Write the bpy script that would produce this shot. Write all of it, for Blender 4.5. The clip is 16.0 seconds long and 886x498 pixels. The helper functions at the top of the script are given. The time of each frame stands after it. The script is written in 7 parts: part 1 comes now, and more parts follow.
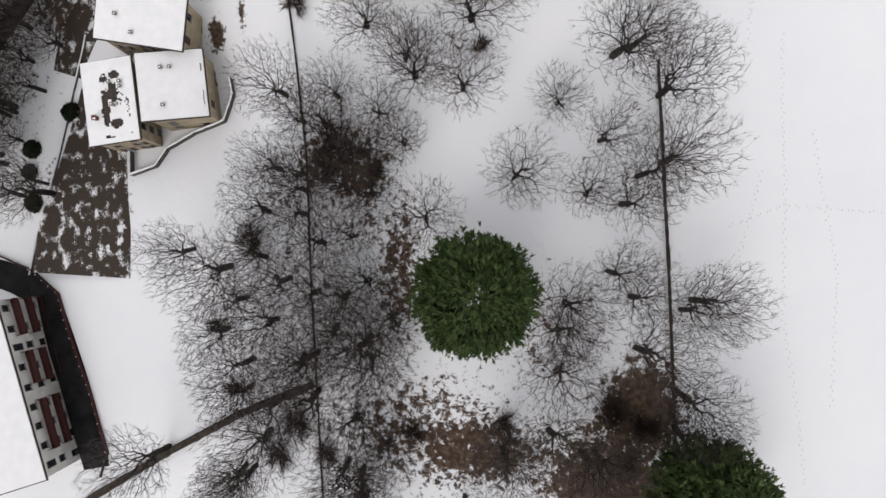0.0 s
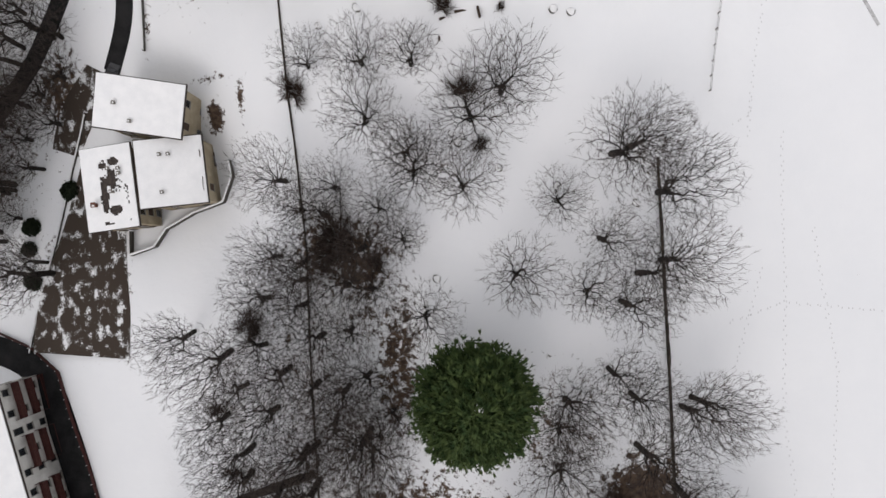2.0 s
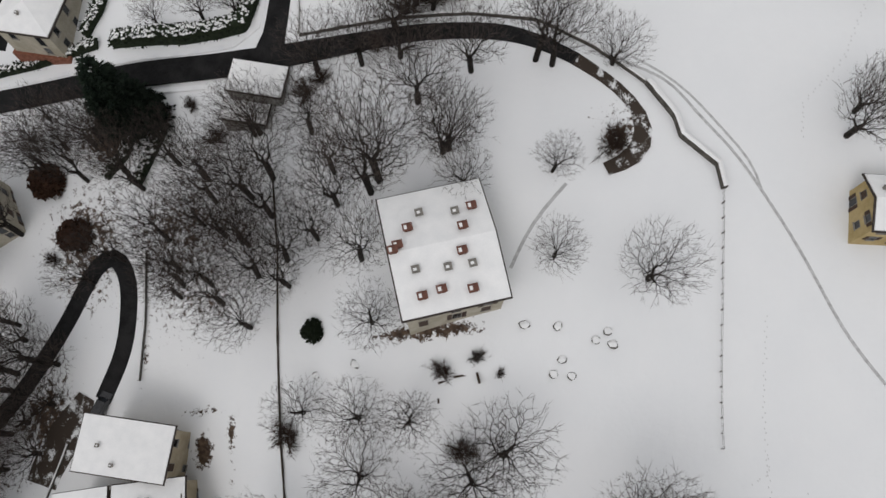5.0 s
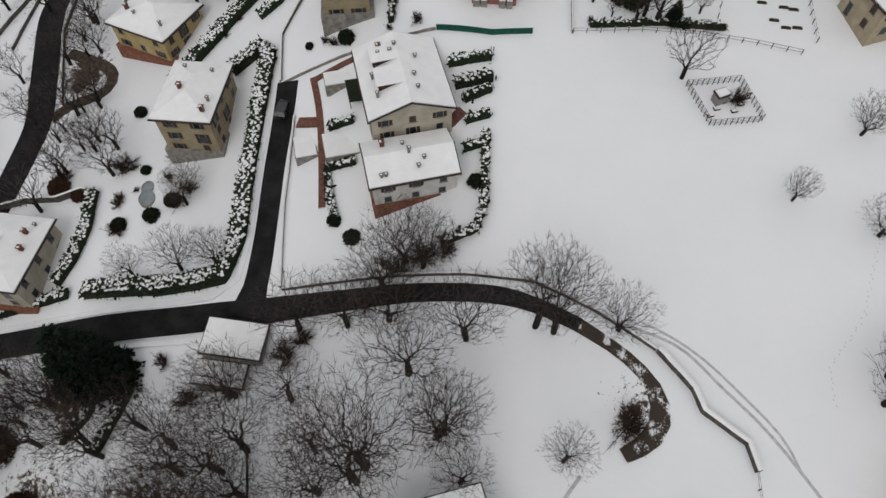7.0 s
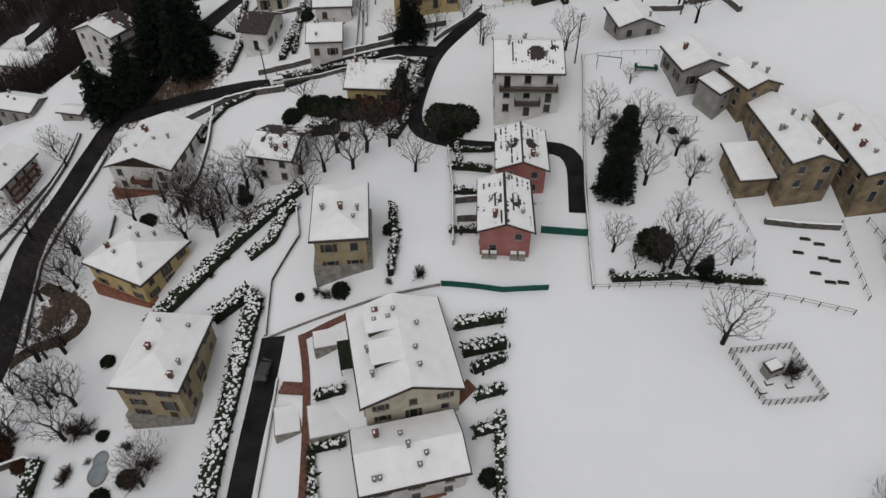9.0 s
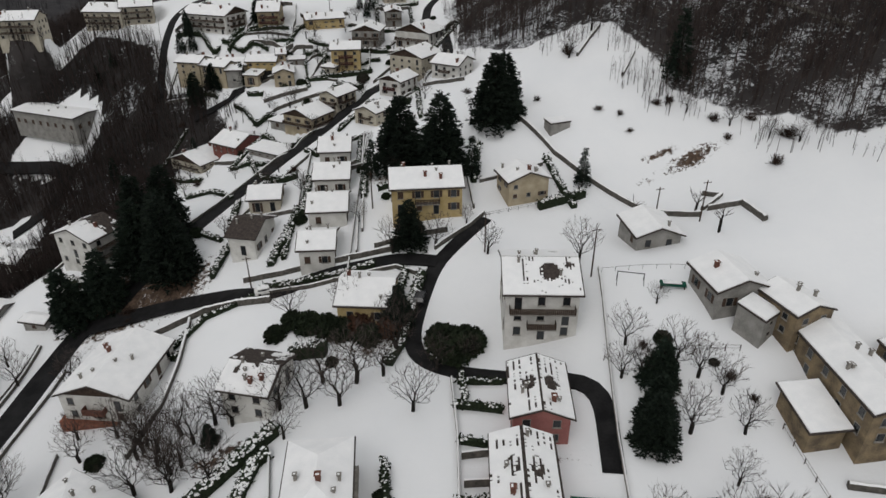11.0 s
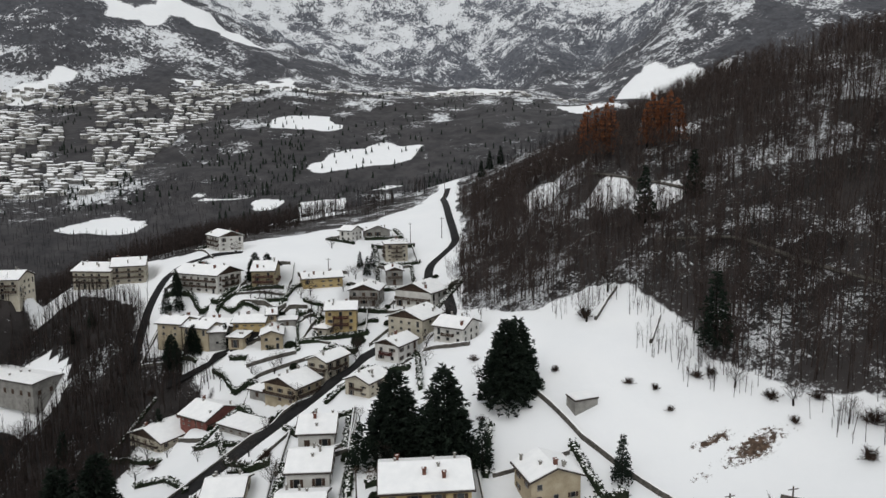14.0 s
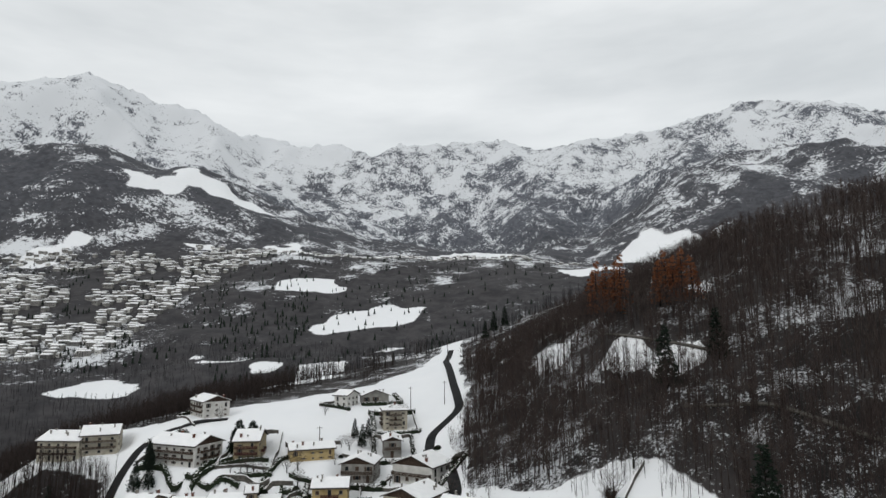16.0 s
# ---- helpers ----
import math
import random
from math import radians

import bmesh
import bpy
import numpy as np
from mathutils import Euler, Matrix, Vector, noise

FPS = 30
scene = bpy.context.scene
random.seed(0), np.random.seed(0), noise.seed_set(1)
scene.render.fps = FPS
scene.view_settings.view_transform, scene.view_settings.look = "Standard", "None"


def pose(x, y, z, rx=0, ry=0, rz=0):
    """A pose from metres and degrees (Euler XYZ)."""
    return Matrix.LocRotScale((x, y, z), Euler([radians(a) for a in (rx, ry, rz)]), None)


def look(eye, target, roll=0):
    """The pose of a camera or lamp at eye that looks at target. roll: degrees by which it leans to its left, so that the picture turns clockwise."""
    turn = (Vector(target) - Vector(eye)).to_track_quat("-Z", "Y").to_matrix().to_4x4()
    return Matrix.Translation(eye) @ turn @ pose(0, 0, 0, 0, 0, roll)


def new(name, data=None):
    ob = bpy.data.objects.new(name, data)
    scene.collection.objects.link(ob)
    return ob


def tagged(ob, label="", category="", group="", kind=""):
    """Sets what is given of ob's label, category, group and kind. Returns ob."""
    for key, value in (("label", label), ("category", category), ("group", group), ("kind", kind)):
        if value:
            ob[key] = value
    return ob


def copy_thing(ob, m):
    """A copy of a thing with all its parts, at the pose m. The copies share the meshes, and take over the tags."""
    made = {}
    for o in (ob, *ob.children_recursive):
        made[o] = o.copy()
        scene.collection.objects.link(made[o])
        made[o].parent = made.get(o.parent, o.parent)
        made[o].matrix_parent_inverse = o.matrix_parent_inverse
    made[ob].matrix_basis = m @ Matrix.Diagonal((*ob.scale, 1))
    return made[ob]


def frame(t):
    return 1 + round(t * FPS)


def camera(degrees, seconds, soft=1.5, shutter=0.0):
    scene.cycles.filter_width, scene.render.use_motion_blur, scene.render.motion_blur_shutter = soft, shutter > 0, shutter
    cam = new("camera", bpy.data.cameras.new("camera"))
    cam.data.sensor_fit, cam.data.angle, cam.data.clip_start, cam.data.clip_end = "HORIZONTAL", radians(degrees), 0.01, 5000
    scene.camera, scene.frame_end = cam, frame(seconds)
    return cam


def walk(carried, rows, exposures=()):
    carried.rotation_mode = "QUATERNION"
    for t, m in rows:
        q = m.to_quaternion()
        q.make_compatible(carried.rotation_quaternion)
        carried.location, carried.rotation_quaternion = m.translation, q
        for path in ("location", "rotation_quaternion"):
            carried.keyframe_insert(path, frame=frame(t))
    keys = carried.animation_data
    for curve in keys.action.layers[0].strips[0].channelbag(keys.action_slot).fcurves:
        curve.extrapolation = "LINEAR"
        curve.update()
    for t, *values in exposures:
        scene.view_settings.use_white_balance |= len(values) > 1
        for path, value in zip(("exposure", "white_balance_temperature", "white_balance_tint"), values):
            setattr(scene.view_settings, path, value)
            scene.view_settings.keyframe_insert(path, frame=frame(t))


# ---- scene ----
# ---- camera ----
cam = camera(70.0, 16.0)
ROWS = [
    (0, 0.00, -0.00, 64.00, 0.00, 0.72, 0.02),
    (0.5, 0.00, 3.12, 64.02, -0.00, 0.78, 0.04),
    (1, 0.00, 6.32, 64.04, -0.04, 0.71, 0.03),
    (1.5, 0.02, 9.58, 64.06, -0.17, 0.69, -0.00),
    (2, 0.04, 12.69, 64.09, -0.27, 0.71, 0.01),
    (2.5, 0.07, 15.79, 64.12, -0.32, 0.79, 0.06),
    (3, 0.10, 18.80, 64.15, -0.43, 0.90, 0.06),
    (3.5, 0.14, 21.73, 64.19, -0.51, 1.79, 0.05),
    (3.8, 0.17, 23.55, 64.20, -0.58, 7.52, -0.02),
    (3.9, 0.18, 24.17, 64.21, -0.60, 9.73, -0.06),
    (4, 0.18, 24.79, 64.21, -0.61, 11.27, -0.10),
    (4.2, 0.20, 26.02, 64.21, -0.63, 13.31, -0.19),
    (6.3, 0.22, 41.33, 64.09, -0.35, 27.88, 0.40),
    (6.5, 0.23, 43.31, 64.07, -0.80, 29.14, 0.36),
    (7, 0.26, 48.57, 64.03, -2.27, 32.54, 0.06),
    (7.5, 0.29, 53.63, 63.98, -2.18, 35.91, 0.01),
    (8, 0.34, 58.73, 63.93, -2.15, 39.45, 0.02),
    (8.5, 0.40, 63.56, 63.88, -2.12, 42.89, -0.02),
    (9, 0.48, 68.44, 63.82, -2.10, 46.54, -0.10),
    (9.2, 0.52, 70.29, 63.79, -2.08, 47.99, -0.12),
    (11.3, 0.83, 89.10, 63.42, -2.23, 63.31, -0.32),
    (11.5, 0.87, 90.71, 63.37, -2.22, 64.84, -0.30),
    (12, 0.98, 94.81, 63.23, -2.22, 68.70, -0.30),
    (12.5, 1.10, 98.58, 63.08, -2.19, 72.47, -0.36),
    (13, 1.22, 102.18, 62.92, -2.16, 76.40, -0.40),
    (13.5, 1.36, 105.58, 62.74, -2.16, 80.14, -0.42),
    (14, 1.48, 108.90, 62.55, -2.13, 82.91, -0.41),
    (14.5, 1.59, 111.81, 62.36, -2.10, 86.52, -0.38),
    (15, 1.69, 114.77, 62.16, -2.09, 90.32, -0.39),
    (15.5, 1.78, 117.45, 61.96, -2.03, 93.95, -0.36),
    (16, 1.86, 119.94, 61.76, -1.97, 97.55, -0.31),
]
walk(cam, [(t, pose(x, y, z, tip, 0, yaw) @ pose(0, 0, 0, 0, 0, roll)) for t, x, y, z, yaw, tip, roll in ROWS],
     exposures=[(0.0, 0.45, 6560, 15), (2.0, 0.38, 6560, 15), (3.5, 0.22, 6560, 14), (4.2, 0.12, 6560, 13), (6.5, 0.02, 6560, 12), (9.0, -0.12, 6560, 12), (11.5, 0.1, 6560, 11), (12.5, 0.28, 6520, 11), (14.0, 0.3, 6480, 10), (16.0, 0.25, 6420, 9)])

# ---- sky and light: a closed grey winter sky ----
world = bpy.data.worlds.new("winter_sky")
scene.world = world
world.use_nodes = True
wn, wl = world.node_tree.nodes, world.node_tree.links
wn.clear()
sky = wn.new("ShaderNodeTexSky")
sky.sky_type, sky.sun_disc, sky.sun_elevation, sky.sun_rotation = "NISHITA", False, radians(32), radians(205)
tc, mp = wn.new("ShaderNodeTexCoord"), wn.new("ShaderNodeMapping")
mp.inputs["Scale"].default_value = (1.2, 1.2, 5.0)
cl = wn.new("ShaderNodeTexNoise")
cl.inputs["Scale"].default_value, cl.inputs["Detail"].default_value, cl.inputs["Roughness"].default_value = 1.6, 5, 0.55
ramp = wn.new("ShaderNodeValToRGB")
ramp.color_ramp.elements[0].position, ramp.color_ramp.elements[0].color = 0.30, (0.55, 0.57, 0.58, 1)
ramp.color_ramp.elements[1].position, ramp.color_ramp.elements[1].color = 0.72, (0.80, 0.81, 0.81, 1)
tint = wn.new("ShaderNodeVectorMath")
tint.operation = "SCALE"
tint.inputs["Scale"].default_value = 0.06
both = wn.new("ShaderNodeMixRGB")
both.inputs["Fac"].default_value = 0.92
bg, wo = wn.new("ShaderNodeBackground"), wn.new("ShaderNodeOutputWorld")
bg.inputs["Strength"].default_value = 1.0
wl.new(tc.outputs["Generated"], mp.inputs["Vector"])
wl.new(mp.outputs["Vector"], cl.inputs["Vector"])
wl.new(cl.outputs["Fac"], ramp.inputs["Fac"])
wl.new(sky.outputs["Color"], tint.inputs[0])
wl.new(tint.outputs["Vector"], both.inputs["Color1"])
wl.new(ramp.outputs["Color"], both.inputs["Color2"])
wl.new(both.outputs["Color"], bg.inputs["Color"])
wl.new(bg.outputs["Background"], wo.inputs["Surface"])
lamp = bpy.data.lights.new("sun", "SUN")
lamp.energy, lamp.angle, lamp.color = 0.6, radians(30), (1.0, 0.97, 0.93)
sun = new("sun", lamp)
sun.matrix_world = look((0, 0, 200), (60, 130, 50))


# ---- materials ----
def material(name, colours, scale=1.0, rough=0.85, bump=0.0, bump_scale=None, metal=0.0, vary=0.0, spec=0.2, coords="Object", stretch=(1, 1, 1), edge=(0.52, 0.9)):
    """Noise between two colours at one scale, finer grain on top, bump, and a shift from piece to piece."""
    m = bpy.data.materials.new(name)
    m.use_nodes = True
    n, l = m.node_tree.nodes, m.node_tree.links
    p = n["Principled BSDF"]
    p.inputs["Roughness"].default_value, p.inputs["Metallic"].default_value = rough, metal
    p.inputs["Specular IOR Level"].default_value = spec
    co, mp_ = n.new("ShaderNodeTexCoord"), n.new("ShaderNodeMapping")
    mp_.inputs["Scale"].default_value = stretch
    l.new(co.outputs[coords], mp_.inputs["Vector"])
    big, fine = n.new("ShaderNodeTexNoise"), n.new("ShaderNodeTexNoise")
    big.inputs["Scale"].default_value, big.inputs["Detail"].default_value = 1 / scale, 4
    fine.inputs["Scale"].default_value, fine.inputs["Detail"].default_value = 9 / scale, 3
    for t in (big, fine):
        l.new(mp_.outputs["Vector"], t.inputs["Vector"])
    add = n.new("ShaderNodeMath")
    add.operation = "MULTIPLY_ADD"
    add.inputs[1].default_value = 0.4
    l.new(fine.outputs["Fac"], add.inputs[0])
    l.new(big.outputs["Fac"], add.inputs[2])
    r = n.new("ShaderNodeValToRGB")
    r.color_ramp.elements[0].position, r.color_ramp.elements[1].position = edge
    r.color_ramp.elements[0].color, r.color_ramp.elements[1].color = (*colours[0], 1), (*colours[1], 1)
    l.new(add.outputs[0], r.inputs["Fac"])
    last = r.outputs["Color"]
    if vary:
        oi, hs, sc_ = n.new("ShaderNodeObjectInfo"), n.new("ShaderNodeHueSaturation"), n.new("ShaderNodeMath")
        sc_.operation = "MULTIPLY_ADD"
        sc_.inputs[1].default_value, sc_.inputs[2].default_value = 2 * vary, 1 - vary
        l.new(oi.outputs["Random"], sc_.inputs[0])
        l.new(sc_.outputs[0], hs.inputs["Value"])
        l.new(last, hs.inputs["Color"])
        last = hs.outputs["Color"]
    l.new(last, p.inputs["Base Color"])
    if bump:
        b = n.new("ShaderNodeBump")
        b.inputs["Strength"].default_value, b.inputs["Distance"].default_value = 0.7, bump
        if bump_scale:
            bn = n.new("ShaderNodeTexNoise")
            bn.inputs["Scale"].default_value, bn.inputs["Detail"].default_value = 1 / bump_scale, 4
            l.new(mp_.outputs["Vector"], bn.inputs["Vector"])
            l.new(bn.outputs["Fac"], b.inputs["Height"])
        else:
            l.new(add.outputs[0], b.inputs["Height"])
        l.new(b.outputs["Normal"], p.inputs["Normal"])
    return m


SNOW = material("snow", ((0.76, 0.77, 0.79), (0.84, 0.845, 0.85)), 3.0, 0.75, 0.03, 0.5)
ROOF_SNOW = material("roof_snow", ((0.79, 0.795, 0.80), (0.86, 0.86, 0.86)), 1.5, 0.75, 0.02, 0.35)
BARK = material("bark", ((0.009, 0.008, 0.0072), (0.028, 0.023, 0.019)), 0.5, 0.95, 0.02, vary=0.25)
TWIG = material("twigs", ((0.036, 0.029, 0.026), (0.088, 0.070, 0.062)), 2.0, 0.95, vary=0.3)
TWIG_RED = material("reddish_twigs", ((0.022, 0.017, 0.0155), (0.060, 0.044, 0.039)), 2.0, 0.95, vary=0.3)
NEEDLE = material("dark_needles", ((0.005, 0.010, 0.007), (0.016, 0.026, 0.016)), 1.2, 0.8, vary=0.25)
PINE = material("pine_needles", ((0.020, 0.045, 0.013), (0.085, 0.118, 0.036)), 0.8, 0.7, vary=0.2)
LARCH = material("rusty_larch", ((0.13, 0.045, 0.02), (0.27, 0.105, 0.045)), 3.0, 0.9, vary=0.2)
LEAF = material("hedge_leaves", ((0.008, 0.013, 0.007), (0.024, 0.034, 0.016)), 0.4, 0.8, 0.05, 0.1, vary=0.2)
SHRUB = material("brown_shrub", ((0.022, 0.014, 0.011), (0.058, 0.038, 0.028)), 0.5, 0.95, vary=0.25)
BANK = material("mossy_bank", ((0.022, 0.018, 0.015), (0.075, 0.060, 0.048)), 0.7, 0.95, 0.05)
ASPHALT = material("wet_asphalt", ((0.006, 0.006, 0.0065), (0.019, 0.0185, 0.019)), 2.5, 0.8, 0.005, 0.05, spec=0.15)
EARTH = material("brown_earth", ((0.035, 0.027, 0.021), (0.10, 0.075, 0.055)), 0.8, 0.95, 0.03)
STONE = material("grey_stone", ((0.16, 0.15, 0.135), (0.33, 0.31, 0.28)), 0.7, 0.9, 0.02)
DARKSTONE = material("dark_wet_stone", ((0.05, 0.047, 0.042), (0.13, 0.12, 0.105)), 0.6, 0.9, 0.03)
TERRACOTTA = material("terracotta", ((0.16, 0.062, 0.040), (0.29, 0.125, 0.082)), 0.5, 0.85, 0.01)
TILE = material("brown_roof_tile", ((0.030, 0.025, 0.023), (0.075, 0.060, 0.052)), 0.4, 0.85, 0.02)
GLASS = material("window_glass", ((0.012, 0.014, 0.016), (0.03, 0.033, 0.037)), 1.0, 0.12, spec=0.5)
SHUTTER = material("brown_shutter", ((0.045, 0.028, 0.02), (0.085, 0.055, 0.04)), 0.4, 0.7)
WOOD = material("dark_timber", ((0.030, 0.020, 0.015), (0.075, 0.050, 0.036)), 0.4, 0.8, 0.01)
WHITEPAINT = material("white_paint", ((0.62, 0.62, 0.60), (0.78, 0.78, 0.76)), 1.0, 0.7)
METAL = material("dark_metal", ((0.02, 0.02, 0.022), (0.05, 0.05, 0.052)), 0.3, 0.5, metal=0.6)
GREENMESH = material("green_netting", ((0.006, 0.055, 0.038), (0.012, 0.10, 0.068)), 0.5, 0.8)
POOL = material("grey_ice", ((0.17, 0.20, 0.215), (0.25, 0.285, 0.30)), 1.0, 0.3, spec=0.5)
CARPAINT = material("dark_car_paint", ((0.012, 0.012, 0.014), (0.025, 0.025, 0.028)), 1.0, 0.25, spec=0.6)
RUBBER = material("rubber", ((0.012, 0.012, 0.012), (0.022, 0.022, 0.022)), 0.3, 0.9)
RUSTY = material("dead_beech_leaves", ((0.040, 0.020, 0.013), (0.095, 0.050, 0.032)), 0.4, 0.95, vary=0.2)
REDRAIL = material("dark_red_boards", ((0.040, 0.012, 0.011), (0.075, 0.026, 0.022)), 0.5, 0.7)
PAVER = material("red_pavers", ((0.10, 0.045, 0.034), (0.19, 0.09, 0.068)), 0.5, 0.9, 0.01)
FARTWIG = material("far_twigs", ((0.022, 0.021, 0.023), (0.050, 0.048, 0.051)), 20.0, 0.95)
PRINTS = material("trodden_prints", ((0.56, 0.565, 0.575), (0.68, 0.685, 0.69)), 0.5, 0.85)
TRODDEN = material("trodden_snow", ((0.36, 0.36, 0.36), (0.58, 0.585, 0.59)), 0.5, 0.85, 0.03)
MELTING = material("paving_under_melting_snow", ((0.05, 0.038, 0.030), (0.72, 0.73, 0.74)), 1.5, 0.9, 0.02, stretch=(1, 0.75, 1), edge=(0.76, 0.85))
WALLS = {k: material(k + "_render", c, 1.8, 0.9, 0.004) for k, c in dict(
    white=((0.50, 0.49, 0.46), (0.66, 0.65, 0.62)), cream=((0.36, 0.33, 0.26), (0.50, 0.46, 0.38)),
    yellow=((0.36, 0.27, 0.12), (0.48, 0.375, 0.20)), ochre=((0.25, 0.205, 0.125), (0.36, 0.30, 0.20)),
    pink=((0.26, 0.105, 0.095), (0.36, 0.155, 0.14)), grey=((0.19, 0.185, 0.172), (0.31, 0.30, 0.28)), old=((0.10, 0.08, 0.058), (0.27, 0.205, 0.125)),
    shade=((0.10, 0.098, 0.095), (0.20, 0.195, 0.185)), red=((0.12, 0.045, 0.038), (0.20, 0.08, 0.066)), tan=((0.30, 0.25, 0.17), (0.42, 0.36, 0.26))).items()}

# ---- landform: metres, camera start over the origin, y up the valley, x uphill ----
NEAR_WEST = [(-120, -60, -62), (-60, -40, -42), (-52, 8, -38), (-35, 22, -37), (-23, 25, -30), (-16, 0, -25),
             (-30, 60, -24), (-31, 86, -18), (-45, 95, -18), (-22, 100, -11), (-22, 120, -7), (-42, 113, -15), (-75, 100, -26),
             (-58, 162, -13), (-42, 140, -11), (-30, 158, -5), (-48, 176, -10), (-72, 192, -13), (-75, 210, -6), (-110, 160, -24), (-140, 100, -45)]
NEAR_MID = [(0, -40, -24), (0, 10, -19), (7, 25, -17), (0, 50, -7), (18, 65, -4), (-5, 85, -7), (-2, 104, -4),
            (2, 124, 3.4), (22, 123, 3), (-14, 130, 0), (14, 136, 4), (16, 150, 4), (18, 166, 5), (28, 173, 9.5),
            (-14, 172, 1.5), (-8, 186, 4), (2, 200, 10), (18, 205, 11), (-24, 232, 8.5), (-6, 268, 17), (-2, 290, 21)]
NEAR_EAST = [(40, -60, -20), (38, 0, -18), (34, 34, -16), (34, 64, -6), (47, 96, -1), (45, 107, 0.4), (52, 140, 5.5),
             (60, 125, 3.5), (36, 167, 11.5), (46, 200, 10), (33, 220, 19), (60, 180, 16), (60, 235, 33), (75, 205, 28), (95, 130, 12), (95, 40, -4)]
UPPER = [(-5, 322, 26), (-27, 336, 34), (-50, 300, 26), (-75, 300, 23), (-107, 310, 23), (-90, 312, 24), (-110, 293, -2), (-140, 270, -30),
         (-68, 324, 33), (10, 370, 40), (15, 455, 49), (-40, 380, 38), (35, 322, 45), (52, 316, 62), (90, 300, 74), (120, 280, 82), (150, 350, 106), (200, 400, 112),
         (60, 420, 66), (180, 250, 92), (120, 190, 46), (170, 120, 50), (-60, 250, -4), (-95, 245, -22)]
# far landform, by bearing (columns) and distance (rows): height over the eye, as a slope in hundredths
FAR_X = (-35.1, -30.3, -25.1, -19.4, -13.3, -6.8, -0.2, 6.4, 12.9, 19.0, 24.7, 30.0, 35.0)
FAR_R = (640, 1000, 1750, 2600, 3300, 4400)
FAR_GORGE = (-22, -22, -21, -20, -17, -14, -10, -6, -1, 3, 7, 10, 13)
FAR_BENCH = (-7, -6, -5.5, -4.5, -4, -3, -2, 0, 2, 5, 8, 10, 12)
FAR_TOWN = (9.5, 10.5, 11.5, 12, 12.8, 12, 11.5, 12, 10.5, 10.5, 13, 16, 18)
FAR_FOOT = (28, 29.5, 26, 23, 19, 13.5, 12, 11.5, 12.5, 22, 28, 28, 27)
FAR_BACK = (27.5, 28.5, 25.5, 22.5, 20, 17, 19, 20, 21, 22, 27, 27, 26)
FAR_RIDGE = (39.4, 40.6, 34.4, 33.4, 31.1, 27.4, 28.6, 28.6, 29.4, 29.9, 34.2, 36.2, 37.3)


def _kernel(d):
    return np.sqrt(d * d + 144.0)


_C = np.array(NEAR_WEST + NEAR_MID + NEAR_EAST + UPPER, float)
_A = _kernel(np.hypot(_C[:, None, 0] - _C[None, :, 0], _C[:, None, 1] - _C[None, :, 1])) - np.eye(len(_C)) * 0.4
_BASE = np.c_[np.ones(len(_C)), _C[:, :2]]
_SOL = np.linalg.solve(np.block([[_A, _BASE], [_BASE.T, np.zeros((3, 3))]]), np.r_[_C[:, 2], 0, 0, 0])


def smooth(v, a, b):
    v = np.clip((v - a) / (b - a), 0, 1)
    return v * v * (3 - 2 * v)


def wave(x, y, size, seed):
    """Smooth value noise, -1 to 1."""
    u, v = x / size + seed * 17.3, y / size - seed * 9.1
    i, j = np.floor(u), np.floor(v)
    fu, fv = u - i, v - j
    fu, fv = fu * fu * (3 - 2 * fu), fv * fv * (3 - 2 * fv)

    def at(a, b):
        h = np.sin(a * 127.1 + b * 311.7 + seed * 74.7) * 43758.5453
        return 2 * (h - np.floor(h)) - 1
    return (at(i, j) * (1 - fu) + at(i + 1, j) * fu) * (1 - fv) + (at(i, j + 1) * (1 - fu) + at(i + 1, j + 1) * fu) * fv


def ground_z(x, y):
    x, y = np.asarray(x, float), np.asarray(y, float)
    near = np.zeros(np.broadcast(x, y).shape)
    for k, (cx, cy, _) in enumerate(_C):
        near = near + _SOL[k] * _kernel(np.hypot(x - cx, y - cy))
    near = near + _SOL[-3] + _SOL[-2] * x + _SOL[-1] * y
    r = np.hypot(x, y - 120)
    az = np.degrees(np.arctan2(x, np.maximum(y - 120, 1))) - 2.0
    rows = [np.interp(az, FAR_X, row) for row in (FAR_GORGE, FAR_BENCH, FAR_TOWN, FAR_FOOT, FAR_BACK, FAR_RIDGE)]
    cosaz = np.cos(np.radians(np.clip(az, -60, 60)))
    far = np.zeros_like(near)
    lo = 62 + rows[0] / 100 * cosaz * FAR_R[0]
    far = far + lo
    for k in range(5):
        a, b = FAR_R[k], FAR_R[k + 1]
        za, zb = 62 + rows[k] / 100 * cosaz * a, 62 + rows[k + 1] / 100 * cosaz * b
        f = np.clip((r - a) / (b - a), 0, 1)
        f = f * f * (3 - 2 * f) if k in (0, 2, 4) else f
        far = np.where(r > a, za + (zb - za) * f, far)
    far = np.where(r > 4400, far - (r - 4400) * 0.9, far)
    rough = smooth(r, 1700, 3200)
    crag = sum(abs(wave(x, y, 900 / 2 ** k, 3 + k)) / 1.7 ** k for k in range(6))
    far = far + rough * (200 * (0.8 - crag))
    far = far + smooth(r, 450, 900) * (9 * wave(x, y, 160, 1) + 4 * wave(x, y, 60, 2))
    w = smooth(r, 340, 600)
    return near * (1 - w) + far * w + 0.25 * wave(x, y, 14, 8)


